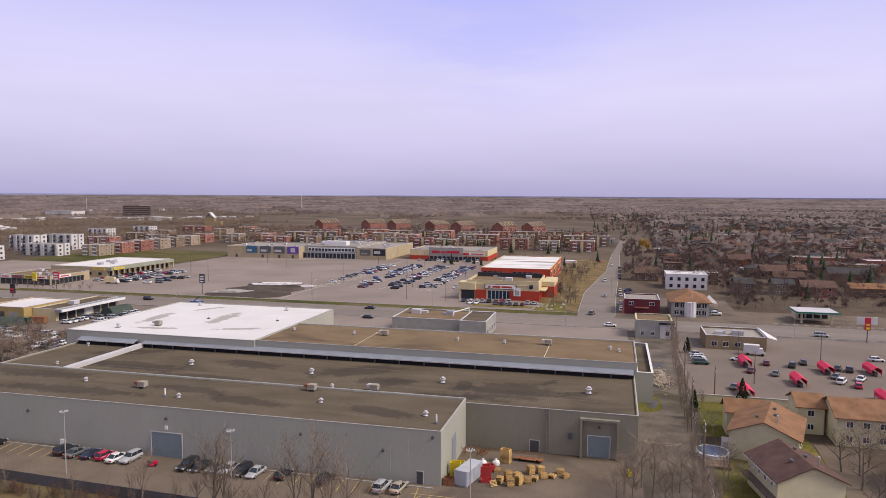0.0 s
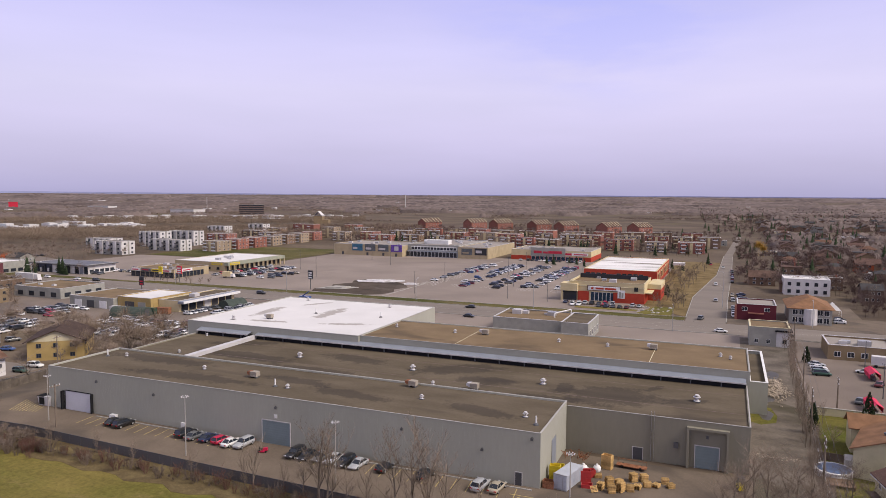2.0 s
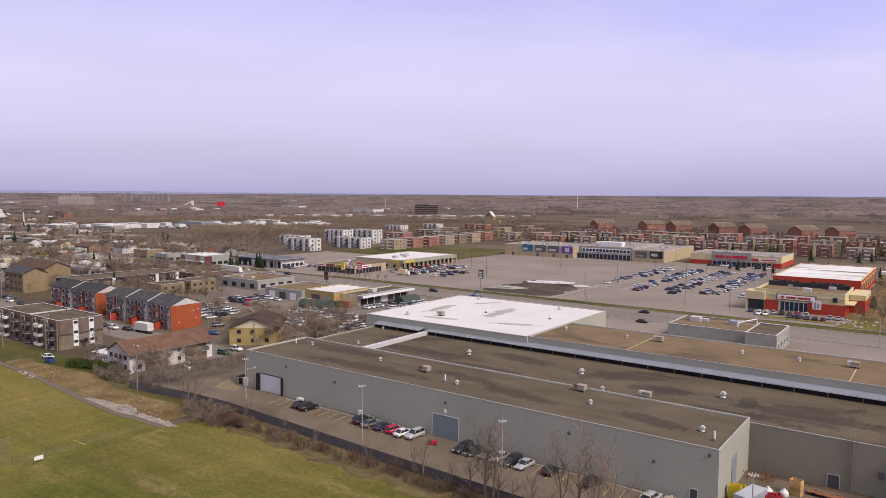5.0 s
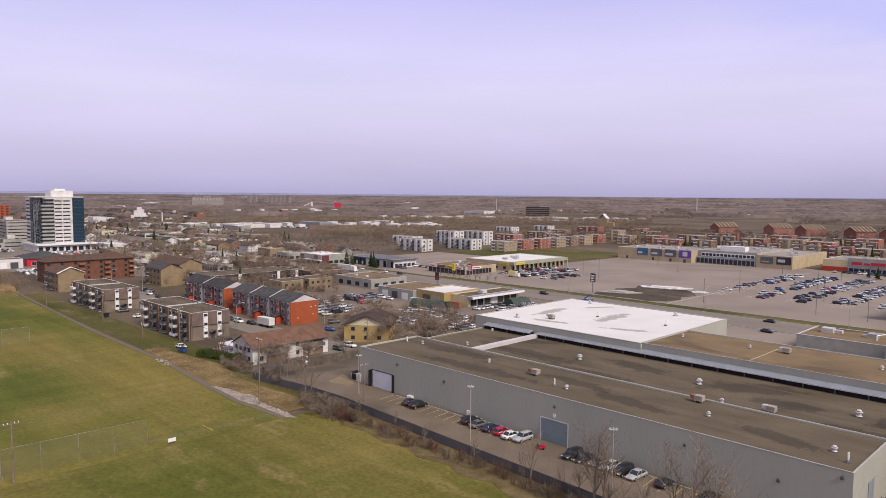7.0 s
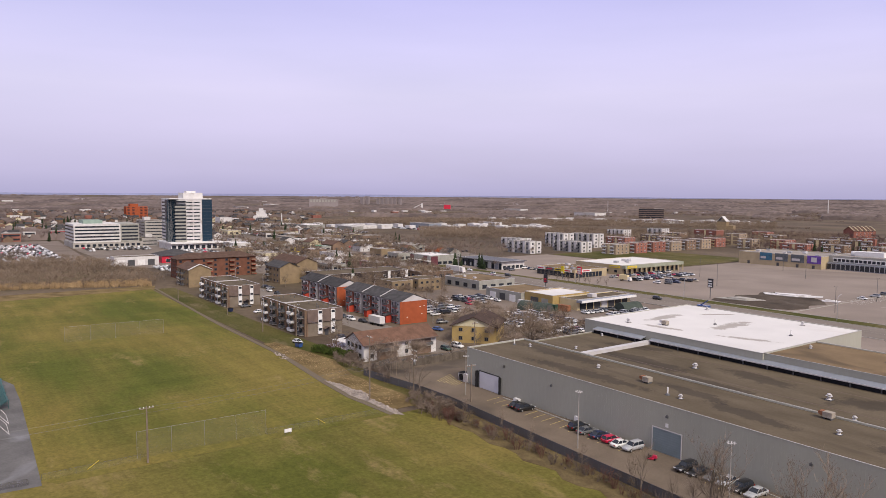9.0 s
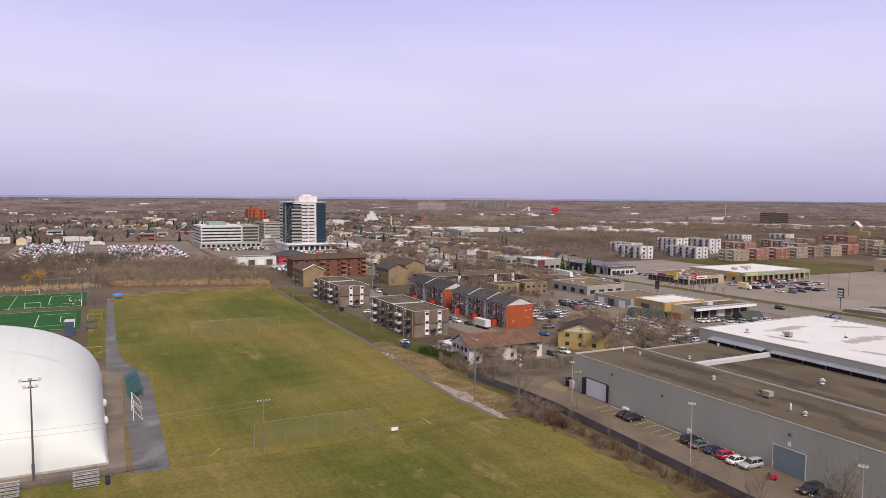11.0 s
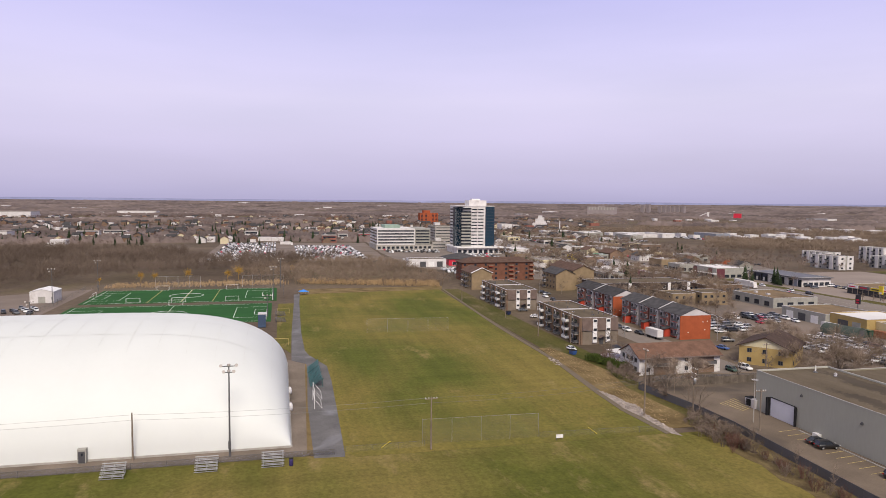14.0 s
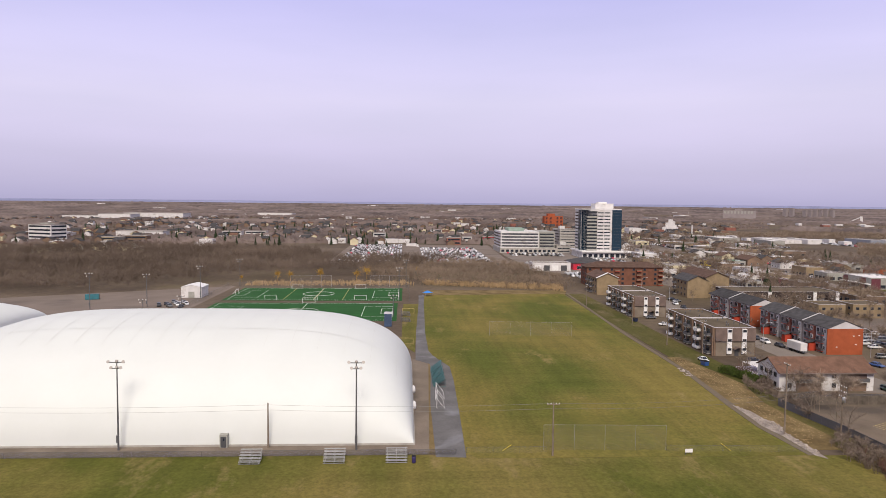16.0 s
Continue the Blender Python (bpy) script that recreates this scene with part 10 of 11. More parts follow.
CANOPY = mat("far_twig_canopy", (0.118, 0.091, 0.083), 0.95, 0.3, 0.006, 0.06, 0.0, second=(0.215, 0.167, 0.149))


def canopy():
    """Far woods seen from above their tops: one rough roof of twigs with clearings, meadows and lanes in it."""
    rand = np.random.default_rng(88)
    radii = [560.0]
    while radii[-1] < 4550:
        radii.append(radii[-1] * 1.0125)
    angles = np.linspace(-0.8, 2.35, 1000)
    v = []
    for r in radii:
        for a in angles:
            x, y = -r * math.sin(a), r * math.cos(a)
            k = noise.noise((x / 300, y / 300, 3.0)) + 0.6 * noise.noise((x / 90, y / 90, 8.0))
            meadow = -0.05 < a < 0.5 and r < 1800
            town = a > 0.45 and r < 2300
            suburb = x > 24 + 0.02 * y and r > 590
            west = a > 1.3 and 830 < r <= 1440
            wooded = suburb and r < 1440 and k > -0.45 or west and k > -0.12 or r > 1440 and k > (0.45 if meadow else 0.16 if town else -0.2)
            v.append((x, y, rise(x, y) + ((2.5 + 7.0 * rand.random() if r > 1440 else 0.5 + 6.5 * rand.random() ** 1.3) if wooded else -4.0)))
    n, m = len(radii), len(angles)
    i = (np.arange(n - 1)[:, None] * m + np.arange(m - 1)[None, :]).ravel()
    quads = np.stack([i, i + m, i + m + 1, i + 1], 1)
    tri = np.concatenate([quads[:, [0, 1, 2]], quads[:, [0, 2, 3]]])
    return tagged(new("far_woods", fast_mesh("far_woods", np.array(v), tri, CANOPY)), "leafless woods covering the far plain", "woods", kind="stuff")


canopy()


def conifers(name, pts, heights, label):
    v, f = [], []
    r = random.Random(77)
    for (x, y, z), h in zip(pts, heights):
        for k in range(26):
            t = 0.08 + 0.92 * k / 26
            rad = h * 0.27 * (1.02 - t) + 0.1
            a = k * 2.4 + r.uniform(-0.4, 0.4)
            c, s = math.cos(a), math.sin(a)
            i = len(v)
            v += [(x - s * rad * 0.7, y + c * rad * 0.7, z + h * t), (x + s * rad * 0.7, y - c * rad * 0.7, z + h * t), (x + c * rad * 1.2, y + s * rad * 1.2, z + h * (t - 0.07)), (x, y, z + h * (t + 0.13))]
            f += [(i, i + 1, i + 3), (i + 1, i + 2, i + 3), (i + 2, i, i + 3)]
    return tagged(new(name, fast_mesh(name, np.array(v), np.array(f), EVERGREEN)), label, "conifers", kind="stuff")


conifers("street_conifers", [(-26 - 7 * i, 470 + 9 * (i % 3), 0.0) for i in range(14)] + [(-12, 520, 0), (12, 478, 0), (18, 452, 0), (30, 440, 0), (46, 430, 0), (9, 590, 0)], hts(20, 4.5, 9, 16), "row of dark green spruces in front of the flats")
conifers("suburb_conifers", scatter(EAST, 620, 17, ROADS) + scatter([(20, 380), (250, 380), (420, 900), (10, 900)], 110, 18, ROADS) + [(-49, 858, 0), (14, 622, 0), (28, 630, 0), (60, 480, 0), (40, 470, 0), (136, 440, 0)], hts(736, 6, 13, 17), "dark green spruces among bare trees")
conifers("town_conifers", scatter(MID_W, 46, 19, TOWN_HOLES) + scatter([(-330, 570), (-10, 560), (0, 700), (-330, 700)], 40, 20) + [(-358, 290, 0), (-362, 291, 0), (-354, 289, 0)] + scatter([(-760, -420), (-1300, -300), (-1300, 300), (-760, 150)], 190, 21), hts(279, 6, 13, 19), "dark green spruces in the town")


STRIP = [(-162, 79.1), (-154.3, 78.8), (-146, 78.2), (-139, 79.2), (-128, 79.5), (-126, 80.9), (-133.4, 81.2), (-141.5, 81.0), (-146.7, 82.6), (-151, 81.2), (-156, 81.2)]
sheet("stone_strip", STRIP, mat("pinkish_gravel", (0.27, 0.225, 0.195), 0.95, 0.3, 0.5, 3, 0.4, second=(0.36, 0.31, 0.275)), "strip of pale broken stone and grit beside the field", "ground", 0.125)
stones = Geo()
for i, (x, y, _) in enumerate(scatter(STRIP, 170, 81) + scatter([(-200, 80.6), (-190, 79.2), (-189.5, 81.2), (-196, 82.4)], 40, 82)):
    s = 0.12 + 0.3 * ((i * 37) % 100 / 100) ** 2
    stones.lathe([(s, 0.1), (s * 0.9, 0.1 + s * 0.4), (s * 0.35, 0.1 + s * 0.75)], 5, x, y)
solid("loose_stones", stones, mat("pale_stone", (0.31, 0.265, 0.23), 0.9, 0.25, 0.8, 5, 0.2), "pale broken stones beside the footpath", "stones", "stuff")
bank = scatter([(-212, 83.5), (-174, 81.5), (-134, 82), (-140, 89), (-163, 87.5), (-181, 91), (-212, 86.6)], 900, 83)
wood("tall_dry_grass", bank, hts(900, 0.15, 0.4, 83), "tufts of tall straw-coloured grass on the bank", 16, 0.7, 0.02, REED, 83, 0.0, "grass")
HEDGE = scatter([(-126, 86.8), (-90, 87.3), (-18, 85.6), (-18, 91), (-90, 91.2), (-126, 92.6)], 130, 87)
wood("fence_brush", HEDGE, hts(130, 0.8, 2.6, 87), "tangled bare brush and brambles along the fence", 120, 0.45, 0.018, TWIG, 87, 0.0, "brush", round_=True)
BANK_BRUSH = scatter([(-186, 93), (-176, 89.8), (-160, 90.6), (-148, 91.2), (-148, 92.8), (-160, 95), (-180, 97)], 95, 91) + scatter([(-139, 91), (-131, 84.2), (-123, 83.8), (-121, 92), (-131, 93.2)], 75, 92)
wood("bank_brush", BANK_BRUSH, hts(170, 1.4, 3.4, 91), "dense dark bare brush on the bank", 130, 0.45, 0.028, TWIG, 91, 0.0, "brush", round_=True)
THICKET = scatter([(1.5, 101), (14.0, 101), (14.5, 117), (3, 115)], 12, 88)
wood("alley_thicket", THICKET, hts(12, 4, 8, 88), "bare thicket at the end of the alley", 200, 0.3, 0.012, TWIG, 88, 0.0, "brush", round_=True)
ALONG = [(14.6 + 0.028 * (y - 100) + 0.6 * math.sin(y), y, 0.0) for y in range(102, 190, 2)]
wood("alley_brush", ALONG, hts(len(ALONG), 2.5, 6.0, 89), "bare brush along the alley fence", 60, 0.3, 0.012, TWIG, 89, 0.0, "brush", round_=True)
YARDS = scatter([(-215, 146), (-150, 136), (-146, 168), (-215, 178)], 42, 84, [rect(-193, 132, -174, 160)]) + scatter([(-330, 140), (-225, 154), (-225, 172), (-330, 172)], 40, 85) + scatter([(-175, 96), (-160, 92), (-150, 94), (-164, 118), (-170, 118)], 9, 86)
wood("yard_trees", YARDS, hts(len(YARDS), 6.5, 10.5, 84), "bare yard trees behind the apartment houses", 420, 0.36, 0.026, PALE_TWIG, 84, 0.1, round_=True)


# ---- suburb houses ----
HOUSE_WALLS = (BROWN_BRICK, DARK_BAND, TAN_BRICK, GREY_WALL, BROWN_BRICK, BROWN_BRICK)
HOUSE_ROOFS = (SHINGLE_GREY, SHINGLE_RED, SHINGLE_GREY, SHINGLE_RUST, SHINGLE_RED)
HOUSE_MESH = {}


def suburb_house(x, y, rz, k):
    wm, rm = HOUSE_WALLS[k % 6], HOUSE_ROOFS[k % 5]
    shape = k % 4
    w, d, h = (13, 10, 4.6) if shape < 2 else (11, 10, 6.0)
    key = (shape, wm.name, rm.name)
    if key not in HOUSE_MESH:
        wall, roof = Geo(), Geo()
        if shape == 0:
            wall.box(-w / 2, -d / 2, 0, w / 2, d / 2, h), roof.hip(-w / 2, -d / 2, w / 2, d / 2, h, h + 2.4)
        elif shape == 3:
            wall.box(-w / 2, -d / 2, 0, w / 2, d / 2, h + 0.3), roof.box(-w / 2 - 0.2, -d / 2 - 0.2, h + 0.3, w / 2 + 0.2, d / 2 + 0.2, h + 0.6)
        else:
            along = "x" if shape == 1 else "y"
            wall.house(-w / 2, -d / 2, w / 2, d / 2, 0, h, h + 2.4, along), roof.gable(-w / 2, -d / 2, w / 2, d / 2, h, h + 2.6, along, 0.5, 0.2)
        HOUSE_MESH[key] = (wall.mesh("wall", wm), roof.mesh("roof", rm))
    kind = ("hipped", "gabled", "front-gabled", "flat-roofed")[shape]
    hs = thing("house", f"{kind} {wm.name.replace('_', ' ')} house among bare trees", "house", x, y, rise(x, y), rz, "suburb houses")
    part("wall", HOUSE_MESH[key][0], None, hs)
    part("roof", HOUSE_MESH[key][1], None, hs)
    if math.hypot(x, y) < 500:
        for z in ((1.0,) if shape < 2 else (0.8, 3.5)):
            for c in (-3.6, 0.2, 3.6):
                window(hs, c, -d / 2, z, 1.5, 1.3, "-y")
        part("chimney", Geo().box(1.4, 0.6, h, 2.2, 1.4, h + 3.2), RED_BRICK, hs)
    return hs


def row_flat(x, y, w, d, h, wall_m, roof_m, label, n=4, storeys=2):
    """A flat-roofed house or block of the suburb with its front windows."""
    b = thing("flat_roofed_house", label, "house", x, y, 0, 0, "flat-roofed houses")
    flat_block(b, -w / 2, 0, w / 2, d, 0, h, wall_m, roof_m, 0.3, 0.4, METAL_LIGHT)
    for k in range(storeys):
        window_row(b, "-y", 0, -w / 2 + 0.6, w / 2 - 0.6, 0.8 + k * h / storeys, n, 1.5, 1.4)
    part("chimney", Geo().box(w / 4, d / 2, h - 0.4, w / 4 + 0.8, d / 2 + 0.8, h + 1.0), RED_BRICK, b)
    return b


NAMED = []
for x, y, w, d, h, top, wm, rm, lab in (
        (62, 364, 8.5, 11, 6.0, 8.2, DARK_BAND, SHINGLE_GREY, "dark brick house with a grey roof"), (81, 369, 9.5, 11, 5.6, 7.6, GREY_BRICK, SHINGLE_GREY, "brown house with a grey roof"),
        (96, 366, 15, 12, 5.0, 7.6, RED_BRICK, SHINGLE_RED, "brick house with a maroon roof and dormer windows"), (120, 374, 16, 11, 4.2, 6.2, BROWN_BRICK, SHINGLE_ORANGE, "low brick house with a tan roof"),
        (128, 428, 22, 14, 5.6, 8.6, BROWN_BRICK, SHINGLE_GREY, "large house with a black shingle roof"), (91, 440, 14, 13, 5.0, 8.0, BROWN_BRICK, SHINGLE_BROWN, "brick house with a brown roof"),
        (92, 407, 15, 12, 5.0, 7.6, GREY_BRICK, SHINGLE_BROWN, "brick house with a brown roof"), (81, 507, 10, 11, 5.4, 8.0, ORANGE_BRICK, SHINGLE_RED, "red brick house with a red roof"),
        (62, 526, 17, 11, 4.2, 6.6, BROWN_BRICK, SHINGLE_BROWN, "bungalow with a brown roof"), (64, 583, 15, 11, 4.0, 6.4, BROWN_BRICK, SHINGLE_RED, "bungalow with a maroon roof"),
        (57, 471, 16, 11, 3.8, 6.0, TAN_BRICK, SHINGLE_BROWN, "bungalow with a brown roof"), (18, 411, 13, 11, 4.6, 7.6, BROWN_BRICK, SHINGLE_BROWN, "brown house beside the street")):
    gable_block("house", x - w / 2, y, x + w / 2, y + d, h, top, "x", wm, rm, lab + " among bare trees", "house", 2 if h > 4.5 else 1, None, "suburb houses", 3, 0)
    NAMED.append((x, y))
for x, y, w, d, h, wm, rm, lab in ((135, 516, 32, 14, 7.6, RED_BRICK, GREY_ROOF, "long red brick flats with a pale flat roof"), (149, 479, 19, 13, 6.6, TAN_BRICK, GREY_ROOF, "tan brick flats with a flat roof"), (164, 496, 14, 13, 8.0, RED_BRICK, WHITE_ROOF, "red brick flats with a white flat roof"),
                               (110, 487, 19, 12, 5.6, DARK_BAND, TAR, "dark flat-roofed brick house"), (50, 405, 11, 12, 6.6, BROWN_BRICK, GREY_ROOF, "brown flats with a pale flat roof"), (41, 620, 16, 12, 3.8, CREAM, WHITE_ROOF, "low pale house with a white roof"),
                               (126, 861, 22, 14, 5.0, WHITE_WALL, WHITE_ROOF, "long low white building"), (270, 829, 24, 14, 5.4, RED_BRICK, WHITE_ROOF, "long brick building with a white roof"), (62, 937, 18, 12, 5.2, CREAM, WHITE_ROOF, "pale low building with a flat white roof"),
                               (-11, 725, 21, 14, 5.0, GREY_WALL, GREY_ROOF, "low grey school building"), (234, 772, 20, 14, 5.0, BUFF_BRICK, GREY_ROOF, "low buff brick building"), (174, 597, 16, 12, 5.2, BROWN_BRICK, GREY_ROOF, "flat-roofed brown brick house among trees")):
    row_flat(x, y, w, d, h, wm, rm, lab)
    NAMED.append((x, y))
mq = thing("garden_tent", "white garage tent between the houses", "tent", 79.3, 468.5, 0.02, 20)
part("cover", Geo().house(-3, -4, 3, 4, 0, 2.6, 4.2, "y"), WHITE_WALL, mq)
hr = random.Random(31)
n = 0
for row in range(22):
    y = 352 + row * 36
    x = 30 + row * 2
    while x < 95 + 0.72 * y - 130:
        if hr.random() < 0.85 and not any(abs(x - a) < 17 and abs(y - b) < 20 for a, b in NAMED) and not any(inside(x, y, h) for h in ROADS):
            suburb_house(x, y + hr.uniform(-5, 5), hr.choice((0, 0, 0, 180)), n)
            n += 1
        x += 16 + hr.uniform(0, 8) + row * 1.1


# ---- far sprawl: roofs, stores and parked cars too small to tell apart ----
def specks(name, spots, material, label, size, category="buildings"):
    g = Geo()
    r = random.Random(len(spots))
    for x, y, z in spots:
        w, d, h = r.uniform(*size[0]), r.uniform(*size[1]), r.uniform(*size[2])
        g.box(x - w / 2, y - d / 2, z - 2, x + w / 2, y + d / 2, z + h)
    return solid(name, g, material, label, category, "stuff")


def sector(n, r0, r1, a0, a1, seed):
    r = random.Random(seed)
    out = []
    while len(out) < n:
        d, a = r.uniform(r0, r1), r.uniform(a0, a1)
        x, y = -d * math.sin(a), d * math.cos(a)
        if not (-1500 < x < 30 and 830 < y < 1650):
            out.append((x, y, rise(x, y)))
    return out


specks("far_white_buildings", sector(150, 800, 2600, 1.15, 2.2, 51) + sector(40, 1600, 3600, -0.6, 0.75, 52) + polar(60, 1020, 1120, 0.8, 1.2, 59) + polar(46, 1380, 1480, 0.5, 0.9, 60) + polar(30, 2000, 2200, 0.4, 1.1, 65), WHITE_WALL, "distant pale low buildings", ((7, 20), (7, 20), (3, 6)))
def far_houses(spots, wall_m, roof_m, seed, label):
    """Small pitched-roof houses far off, their walls and roofs each joined."""
    w, t, r = Geo(), Geo(), random.Random(seed)
    for x, y, z in spots:
        a, d, h = r.uniform(8, 14), r.uniform(8, 11), r.uniform(3.5, 6.0)
        along = r.choice("xy")
        w.house(x - a / 2, y - d / 2, x + a / 2, y + d / 2, z - 0.5, z + h, z + h + 2.4, along)
        t.gable(x - a / 2, y - d / 2, x + a / 2, y + d / 2, z + h, z + h + 2.6, along, 0.5, 0.25)
    solid("far_house_walls", w, wall_m, label + ", walls", "houses", "stuff")
    solid("far_house_roofs", t, roof_m, label + ", roofs", "houses", "stuff")


far_houses(sector(120, 780, 2000, 1.12, 2.2, 53), WHITE_WALL, SHINGLE_GREY, 1, "distant white houses with dark roofs")
far_houses(sector(95, 780, 2000, 1.12, 2.2, 54), CREAM, SHINGLE_RUST, 2, "distant cream houses with brown roofs")
far_houses(sector(330, 800, 2000, 1.12, 2.2, 55) + sector(260, 950, 2000, -0.65, -0.02, 56), BROWN_BRICK, SHINGLE_GREY, 3, "distant brick houses with grey roofs")
specks("far_sheds", sector(30, 2200, 4300, 0.6, 2.2, 57), WHITE_ROOF, "distant long white industrial sheds", ((30, 100), (20, 60), (4, 7)))
specks("far_red_buildings", sector(8, 850, 2000, 0.9, 2.0, 58), RED_BRICK, "distant red brick buildings", ((8, 20), (8, 20), (5, 9)))
lot_rand = random.Random(61)
slots = {"white": [], "black": [], "silver": [], "red": []}
PICK = ("white", "white", "silver", "silver", "black", "black", "silver", "white", "black", "silver", "black", "silver", "silver", "black", "black", "silver", "black", "silver", "black", "silver", "black", "red")


def park(x0, y0, x1, y1, chance, gap=7.4):
    """Rows of cars, nose to tail along x, over a rectangle."""
    row = 0
    x = x0
    while x < x1:
        y = y0
        while y < y1:
            if lot_rand.random() < chance:
                slots[lot_rand.choice(PICK)].append((x + lot_rand.uniform(-0.3, 0.3), y, 0.06))
            y += 2.75
        row += 1
        x += 5.2 if row % 2 else gap + 2


park(-792, -54, -566, -2, 0.82)
park(-740, 16, -566, 72, 0.86)
for args in ((-690, 100, -640, 150, 0.5), (-560, 96, -520, 140, 0.6), (-478, 112, -436, 138, 0.75), (-470, 152, -440, 164, 0.6), (-455, 214, -425, 238, 0.5), (-540, 212, -470, 232, 0.5), (-620, 222, -570, 236, 0.6),
             (-700, 240, -640, 256, 0.5), (-520, 300, -470, 322, 0.5), (-600, 300, -530, 318, 0.5), (-660, 278, -560, 294, 0.4), (-700, 350, -560, 372, 0.35), (-540, 350, -470, 372, 0.4), (-860, 300, -760, 330, 0.4),
             (-880, 430, -780, 452, 0.5), (-900, 545, -810, 575, 0.45), (-420, 318, -396, 340, 0.7), (-640, 160, -560, 186, 0.4), (-330, 178, -306, 214, 0.5), (-800, 105, -700, 118, 0.5)):
    park(*args)
for mname in slots:
    g = Geo()
    for i, (x, y, z) in enumerate(slots[mname]):
        g.box(x - 2.2, y - 0.9, z + 0.2, x + 2.2, y + 0.9, z + 0.85)
        k = 1 if i % 2 else -1
        g.add([(x - 1.6 * k, y - 0.8, z + 0.85), (x + 1.0 * k, y - 0.8, z + 0.85), (x + 1.0 * k, y + 0.8, z + 0.85), (x - 1.6 * k, y + 0.8, z + 0.85), (x - 1.2 * k, y - 0.65, z + 1.45), (x + 0.3 * k, y - 0.65, z + 1.45), (x + 0.3 * k, y + 0.65, z + 1.45), (x - 1.2 * k, y + 0.65, z + 1.45)],
              [(4, 5, 6, 7), (0, 1, 5, 4), (1, 2, 6, 5), (2, 3, 7, 6), (3, 0, 4, 7)])
    solid("far_parked_cars", g, PAINT[mname], f"{mname} cars packed in distant lots", "cars", "stuff")

def far_store(x, y, w, d, h, wall, roof, rz):
    o = thing("store", f"low {wall.name.replace('_', ' ')} store with a flat roof in the town", "store", x, y, rise(x, y), rz, "town stores")
    part("wall", Geo().box(-w / 2, -d / 2, 0, w / 2, d / 2, h), wall, o)
    part("roof", Geo().box(-w / 2 - 0.2, -d / 2 - 0.2, h, w / 2 + 0.2, d / 2 + 0.2, h + 0.5), roof, o)
    part("window_band", Geo().box(-w / 2 + 1, -d / 2 - 0.1, 0.6, w / 2 - 1, -d / 2, 2.6).box(w / 2, -d / 2 + 1, 0.6, w / 2 + 0.1, d / 2 - 1, 2.6), GLASS, o)


sr = random.Random(90)
for i, (x, y, _) in enumerate(scatter([(-620, 200), (-900, 262), (-1000, 400), (-700, 400), (-520, 300)], 34, 91, TOWN_HOLES + [rect(-560, 140, -440, 200)])):
    far_store(x, y, sr.uniform(10, 26), sr.uniform(9, 16), sr.uniform(3.6, 5.6), (WHITE_WALL, GREY_WALL, TAN_BRICK, CREAM, BROWN_BRICK)[i % 5], (GREY_ROOF, WHITE_ROOF, TAR, GREY_ROOF)[i % 4], (0, 90)[i % 2])

# landmarks near the horizon
# concrete greyed in its colour to stand for the haze over distance
HAZY = mat("hazed_concrete_towers", (0.26, 0.225, 0.225), 0.9, 0.1, 0.05, 2, 0.0)
def landmark(name, label, x, y, w, d, top, m, rz=0, floors=0, cat="building", group=""):
    z = rise(x, y)
    o = thing(name, label, cat, x, y, z, rz, group)
    part("wall", Geo().box(-w / 2, -d / 2, -2, w / 2, d / 2, top - z), m, o)
    part("parapet", Geo().box(-w / 2 - 0.3, -d / 2 - 0.3, top - z, w / 2 + 0.3, d / 2 + 0.3, top - z + 0.6), GREY_ROOF, o)
    for k in range(floors):
        zz = (k + 0.35) * (top - z) / floors
        part("window_band", Geo().box(-w / 2 + 1, -d / 2 - 0.15, zz, w / 2 - 1, -d / 2, zz + 0.45 * (top - z) / floors), GLASS, o)
        part("window_band", Geo().box(w / 2, -d / 2 + 1, zz, w / 2 + 0.15, d / 2 - 1, zz + 0.45 * (top - z) / floors), GLASS, o)
    return o


for i, top in ((0.65, 43), (1.15, 44), (2.2, 36), (2.6, 38), (3.0, 39), (3.4, 38), (3.8, 39), (4.25, 38)):
    landmark("apartment_tower", "distant grey-brown apartment tower near the horizon", -2635 + 22 * i, 1440 + 38 * i, 15, 14, top, HAZY, 30, 0, "tower block", "distant towers")
rs = landmark("red_hall", "distant hall with a bright red wall", -1858, 1356, 22, 14, 20, SIGN_RED, 50, 0, "hall")
part("annex", Geo().box(-40, -8, -2, -11, 8, 7), BLUE_TRIM, rs)
dk = landmark("office_block", "wide dark glass office block on the plain", -1025, 1331, 56, 26, 22, DARK_BAND, 37, 5, "office")
part("upper_storey", Geo().box(-26, -10, 20, 6, 10, 25), DARK_BAND, dk)
ch = landmark("church", "white church with a pale pitched roof", -588, 929, 13, 18, 14, TAN_BRICK, 20, 0, "church")
part("roof", Geo().gable(-6.5, -9, 6.5, 9, 14 - rise(-588, 929), 21 - rise(-588, 929), "y", 0.6, 0.4), WHITE_WALL, ch)
part("side_aisle", Geo().box(6.5, -8, 0, 16, 8, 8), TAN_BRICK, ch)
mo = thing("white_church", "tall stepped white concrete church on the plain", "church", -1262, 488, 0, 62)
part("hall", Geo().box(-13, -8, 0, 13, 8, 9), WHITE_WALL, mo)
part("tower", Geo().box(-3, -5, 9, 4, 5, 23).box(-8, -5, 9, -3, 5, 17).box(4, -5, 9, 8, 5, 19.5).box(8, -4, 9, 11, 4, 13), WHITE_WALL, mo, "white stepped towers")
inst = landmark("college", "large pale institutional building near the horizon", -2336, 1143, 105, 30, 34, HAZY, 64, 0, "college")
part("penthouse", Geo().box(-14, -8, 32, 10, 8, 37), HAZY, inst)
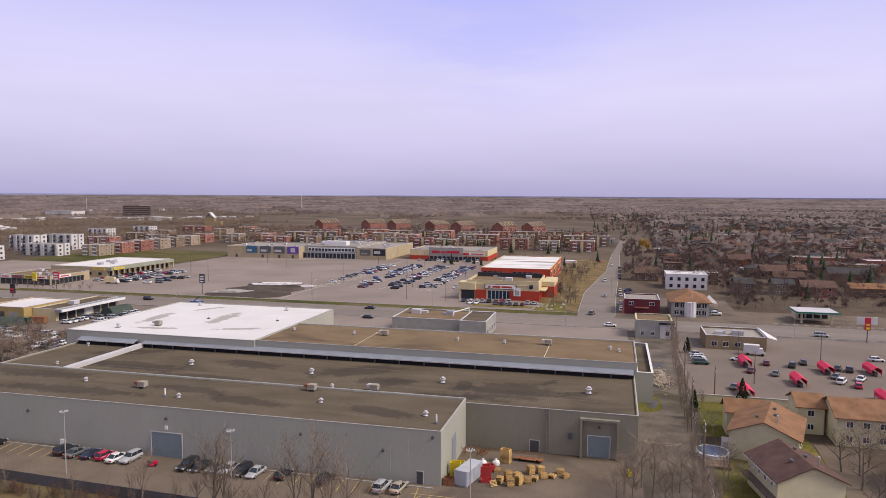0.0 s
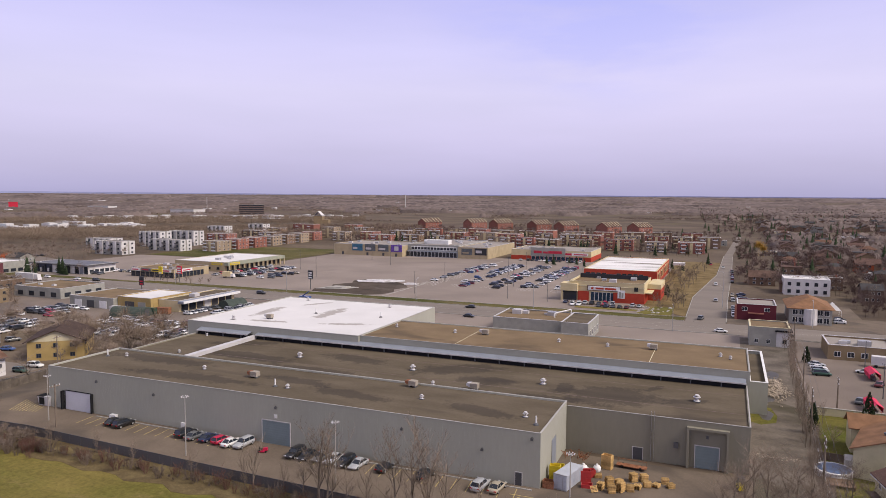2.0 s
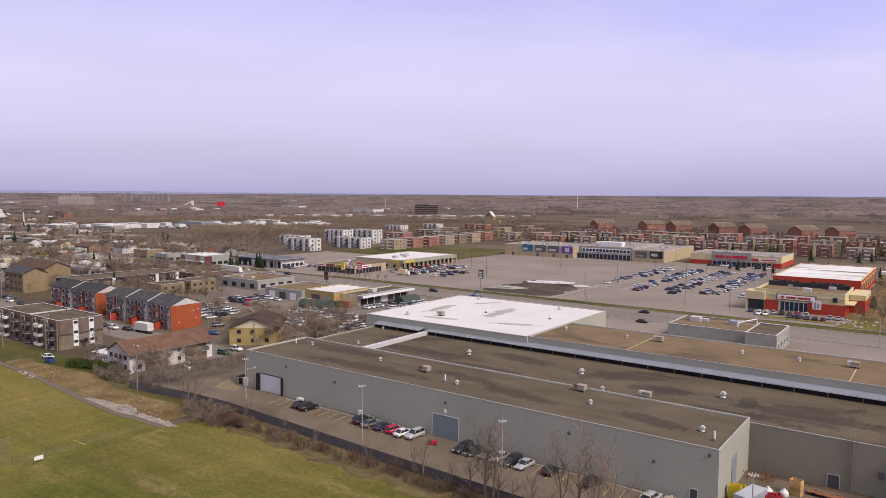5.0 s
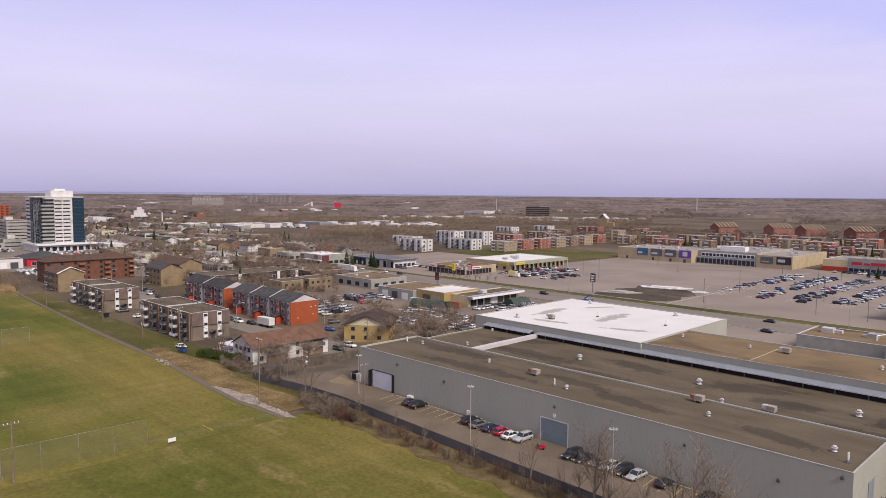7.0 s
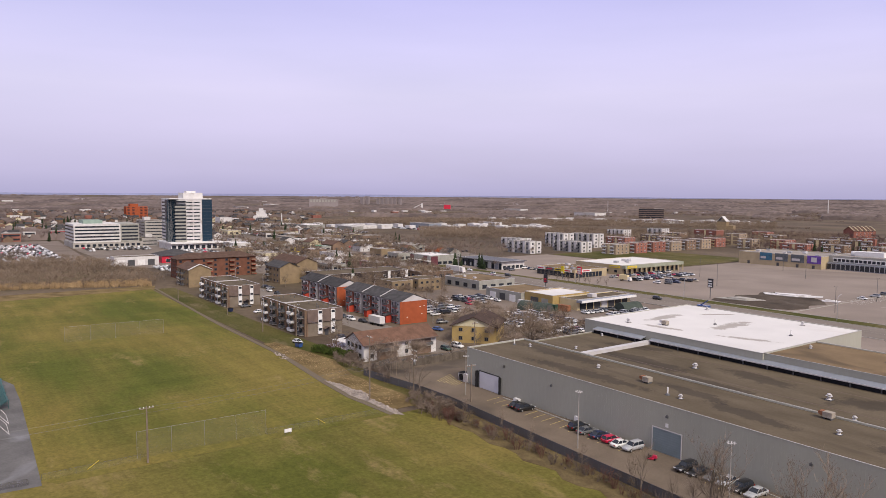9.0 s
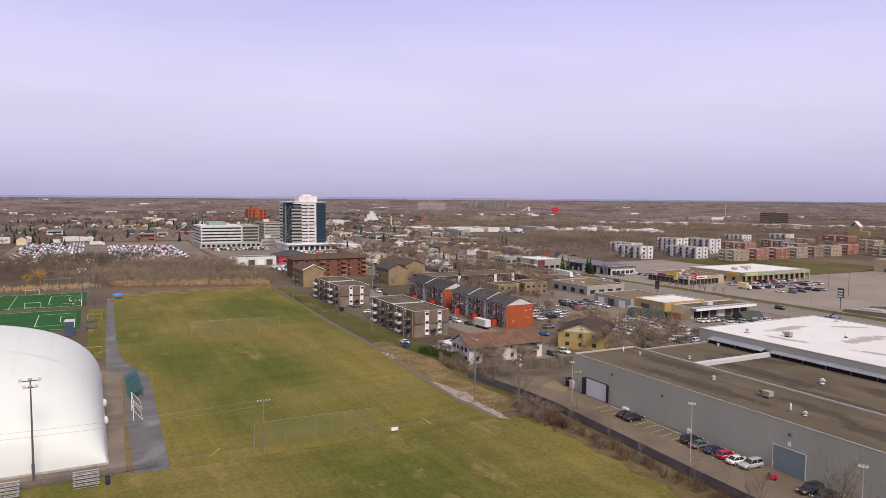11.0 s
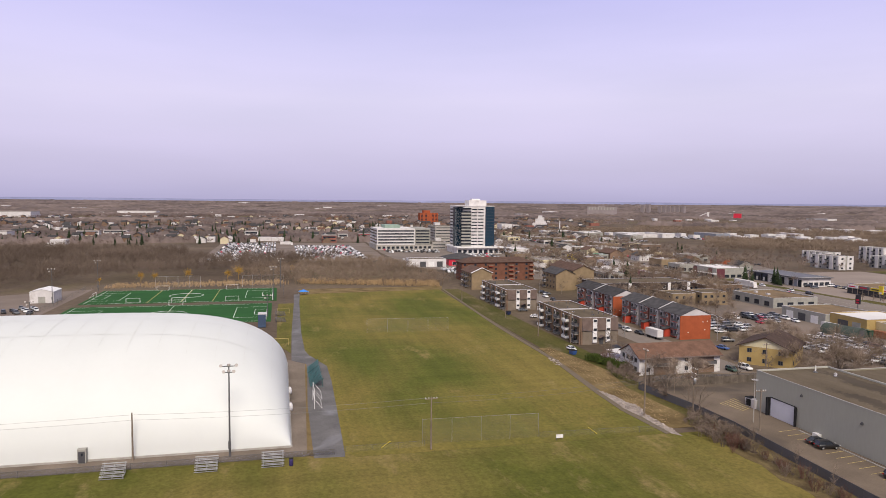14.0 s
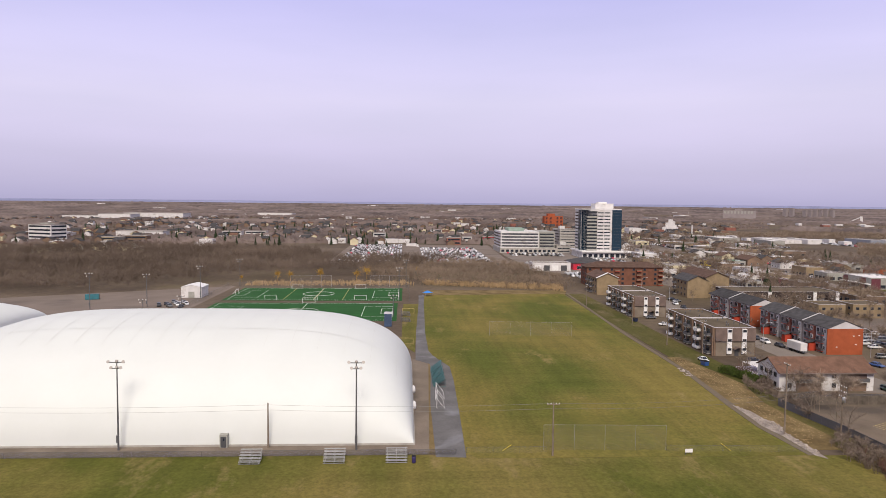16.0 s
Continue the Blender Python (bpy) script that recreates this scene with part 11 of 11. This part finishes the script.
# bays in pale grey, not glass: haze-softened contrast put into the colour
for i in range(9):
    part("window_bay", Geo().box(-48 + i * 10.6, -15.3, 22, -42 + i * 10.6, -15, 31), GREY_WALL, inst)
rp = thing("conveyor", "white sloping conveyor gallery on the plain", "conveyor", -2046, 1363, rise(-2046, 1363), 55)
part("gallery", Geo().beam((-18, 0, 3), (14, 0, 19), 1.6, 1.6, 4), WHITE_WALL, rp)
part("head_house", Geo().box(12, -4, -1, 19, 4, 21), WHITE_WALL, rp)
for x, y, w, d, top in ((-1203, 1320, 70, 40, 9), (-1674, 1492, 80, 30, 9), (-2255, 804, 70, 26, 9), (-1742, -698, 60, 76, 15), (-1985, -690, 70, 160, 14), (-1782, -791, 40, 105, 10), (-939, -346, 26, 60, 8), (-2300, -420, 60, 110, 12)):
    landmark("industrial_shed", "large distant pale industrial shed", x, y, w, d, top, WHITE_WALL, 0, 0, "shed", "far sheds")
for x, y, w, d, top, m in ((-967, -236, 14, 26, 7.4, WHITE_WALL), (-983, -207, 14, 29, 7.0, WHITE_WALL), (-793, -325, 12, 21, 7.3, BEIGE), (-812, -306, 14, 26, 8.0, BROWN_BRICK), (-815, 56, 16, 16, 8.0, RED_BRICK), (-839, 74, 10, 11, 8.2, WHITE_WALL), (-908, -34, 12, 16, 9.0, WHITE_WALL), (-879, 107, 14, 18, 6.3, SIGN_RED)):
    landmark("low_building", "low building with a flat roof beyond the wood", x, y, w, d, top, m, 0, 2, "building", "buildings beyond the wood")
tk = thing("lorry", "white box lorry at the end of the car park", "truck", -762, 7, 0.06, 90)
part("box", Geo().box(-6, -1.3, 1.0, 5, 1.3, 4.0), WHITE_WALL, tk)
part("cab", frustum(Geo(), 5.2, 7.4, 1.2, 0.5, 5.2, 7.0, 1.1, 3.2), WHITE_WALL, tk)
conifers("lot_spruces", [(-880, -61, 0), (-857, -23, 0), (-844, 6, 0), (-861, 40, 0), (-1096, -490, 0), (-1061, -455, 0), (-1066, -446, 0), (-1070, -462, 0), (-380, 284, 0), (-383, 287, 0), (-376, 286, 0)], [13, 13, 14, 13, 12, 14, 13, 14, 10, 9, 9], "tall dark spruces")
for x, y, top, r_ in ((-1045, 438, 19, 1.1), (-1070, 2260, 44, 1.3), (-1296, 1494, 38, 0.6)):
    c = thing("chimney", "tall slim white chimney on the plain", "chimney", x, y, rise(x, y), 0, "far chimneys")
    part("shaft", Geo().lathe([(r_, -1), (r_ * 0.75, top - rise(x, y))], 10), WHITE_WALL, c)
of = landmark("office_block", "white five-storey office with dark window bands", -806, -402, 36, 20, 20, WHITE_WALL, 64, 5, "office")
part("penthouse", Geo().box(-7, -4, 18, 6, 4, 22), GREY_WALL, of)
for i in range(9):
    x, y = -640 - 7.0 * i + 3 * (i % 2), -338 + 9.5 * i
    hs = thing("row_house", "gabled cream and grey row house beyond the wood", "house", x, y, rise(x, y), 62, "far row houses")
    part("wall", Geo().house(-5, -5, 5, 5, 0, 4.8, 7.4, "y"), CREAM if i % 2 else GREY_WALL, hs)
    part("roof", Geo().gable(-5, -5, 5, 5, 4.8, 7.6, "y", 0.4, 0.2), SHINGLE_GREY if i % 2 else SHINGLE_BROWN, hs)
    for zz in (1.2,):
        for cx in (-2.4, 2.4):
            window(hs, cx, -5, zz, 1.4, 1.4, "-y")
# backdrop ring of hills; the distance haze is painted into its blue-grey colour
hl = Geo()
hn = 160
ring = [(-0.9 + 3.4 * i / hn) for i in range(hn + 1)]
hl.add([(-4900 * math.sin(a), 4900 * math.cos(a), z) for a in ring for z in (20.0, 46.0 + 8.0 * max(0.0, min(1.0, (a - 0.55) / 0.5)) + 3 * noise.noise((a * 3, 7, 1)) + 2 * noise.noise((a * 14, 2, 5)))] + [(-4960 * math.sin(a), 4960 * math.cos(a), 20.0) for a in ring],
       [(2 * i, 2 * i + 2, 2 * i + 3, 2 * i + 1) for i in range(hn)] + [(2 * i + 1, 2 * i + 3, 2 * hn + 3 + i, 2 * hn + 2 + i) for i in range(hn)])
solid("backdrop", hl, mat("haze_tinted_hills", (0.27, 0.29, 0.42), 1.0, 0.12, 0.004, 0.02, 0.0), "line of far hills along the horizon, painted blue-grey as haze", "hills", "structure")

far_me = bpy.data.meshes.new("far_cars")
road_rand = random.Random(97)
for i in range(30):
    east = i % 2
    far_car(-700 + i * 13.5 + road_rand.uniform(-6, 6), (263.5 if east else 276.5) - (0 if i > 18 else 0.06 * (19 - i) * 8), 0.07, 180 * east, road_rand.choice(KINDS), road_rand.choice(("white", "black", "silver", "grey", "white")))
for i in range(44):
    far_car(-284 + 5.6 * (i % 11) + road_rand.uniform(-1, 1), 160.5 + 5.6 * (i // 11), 0.07, 90 + road_rand.uniform(-5, 5), road_rand.choice(KINDS), road_rand.choice(("white", "white", "white", "silver", "black", "grey")))
far_me.from_pydata(FAR_CARS["v"], [], FAR_CARS["f"])
for m in FAR_CARS["mats"]:
    far_me.materials.append(m)
far_me.polygons.foreach_set("material_index", FAR_CARS["m"])
far_me.update()
tagged(new("far_cars", far_me), "rows of parked cars in many colours far across the lots", "cars", kind="stuff")
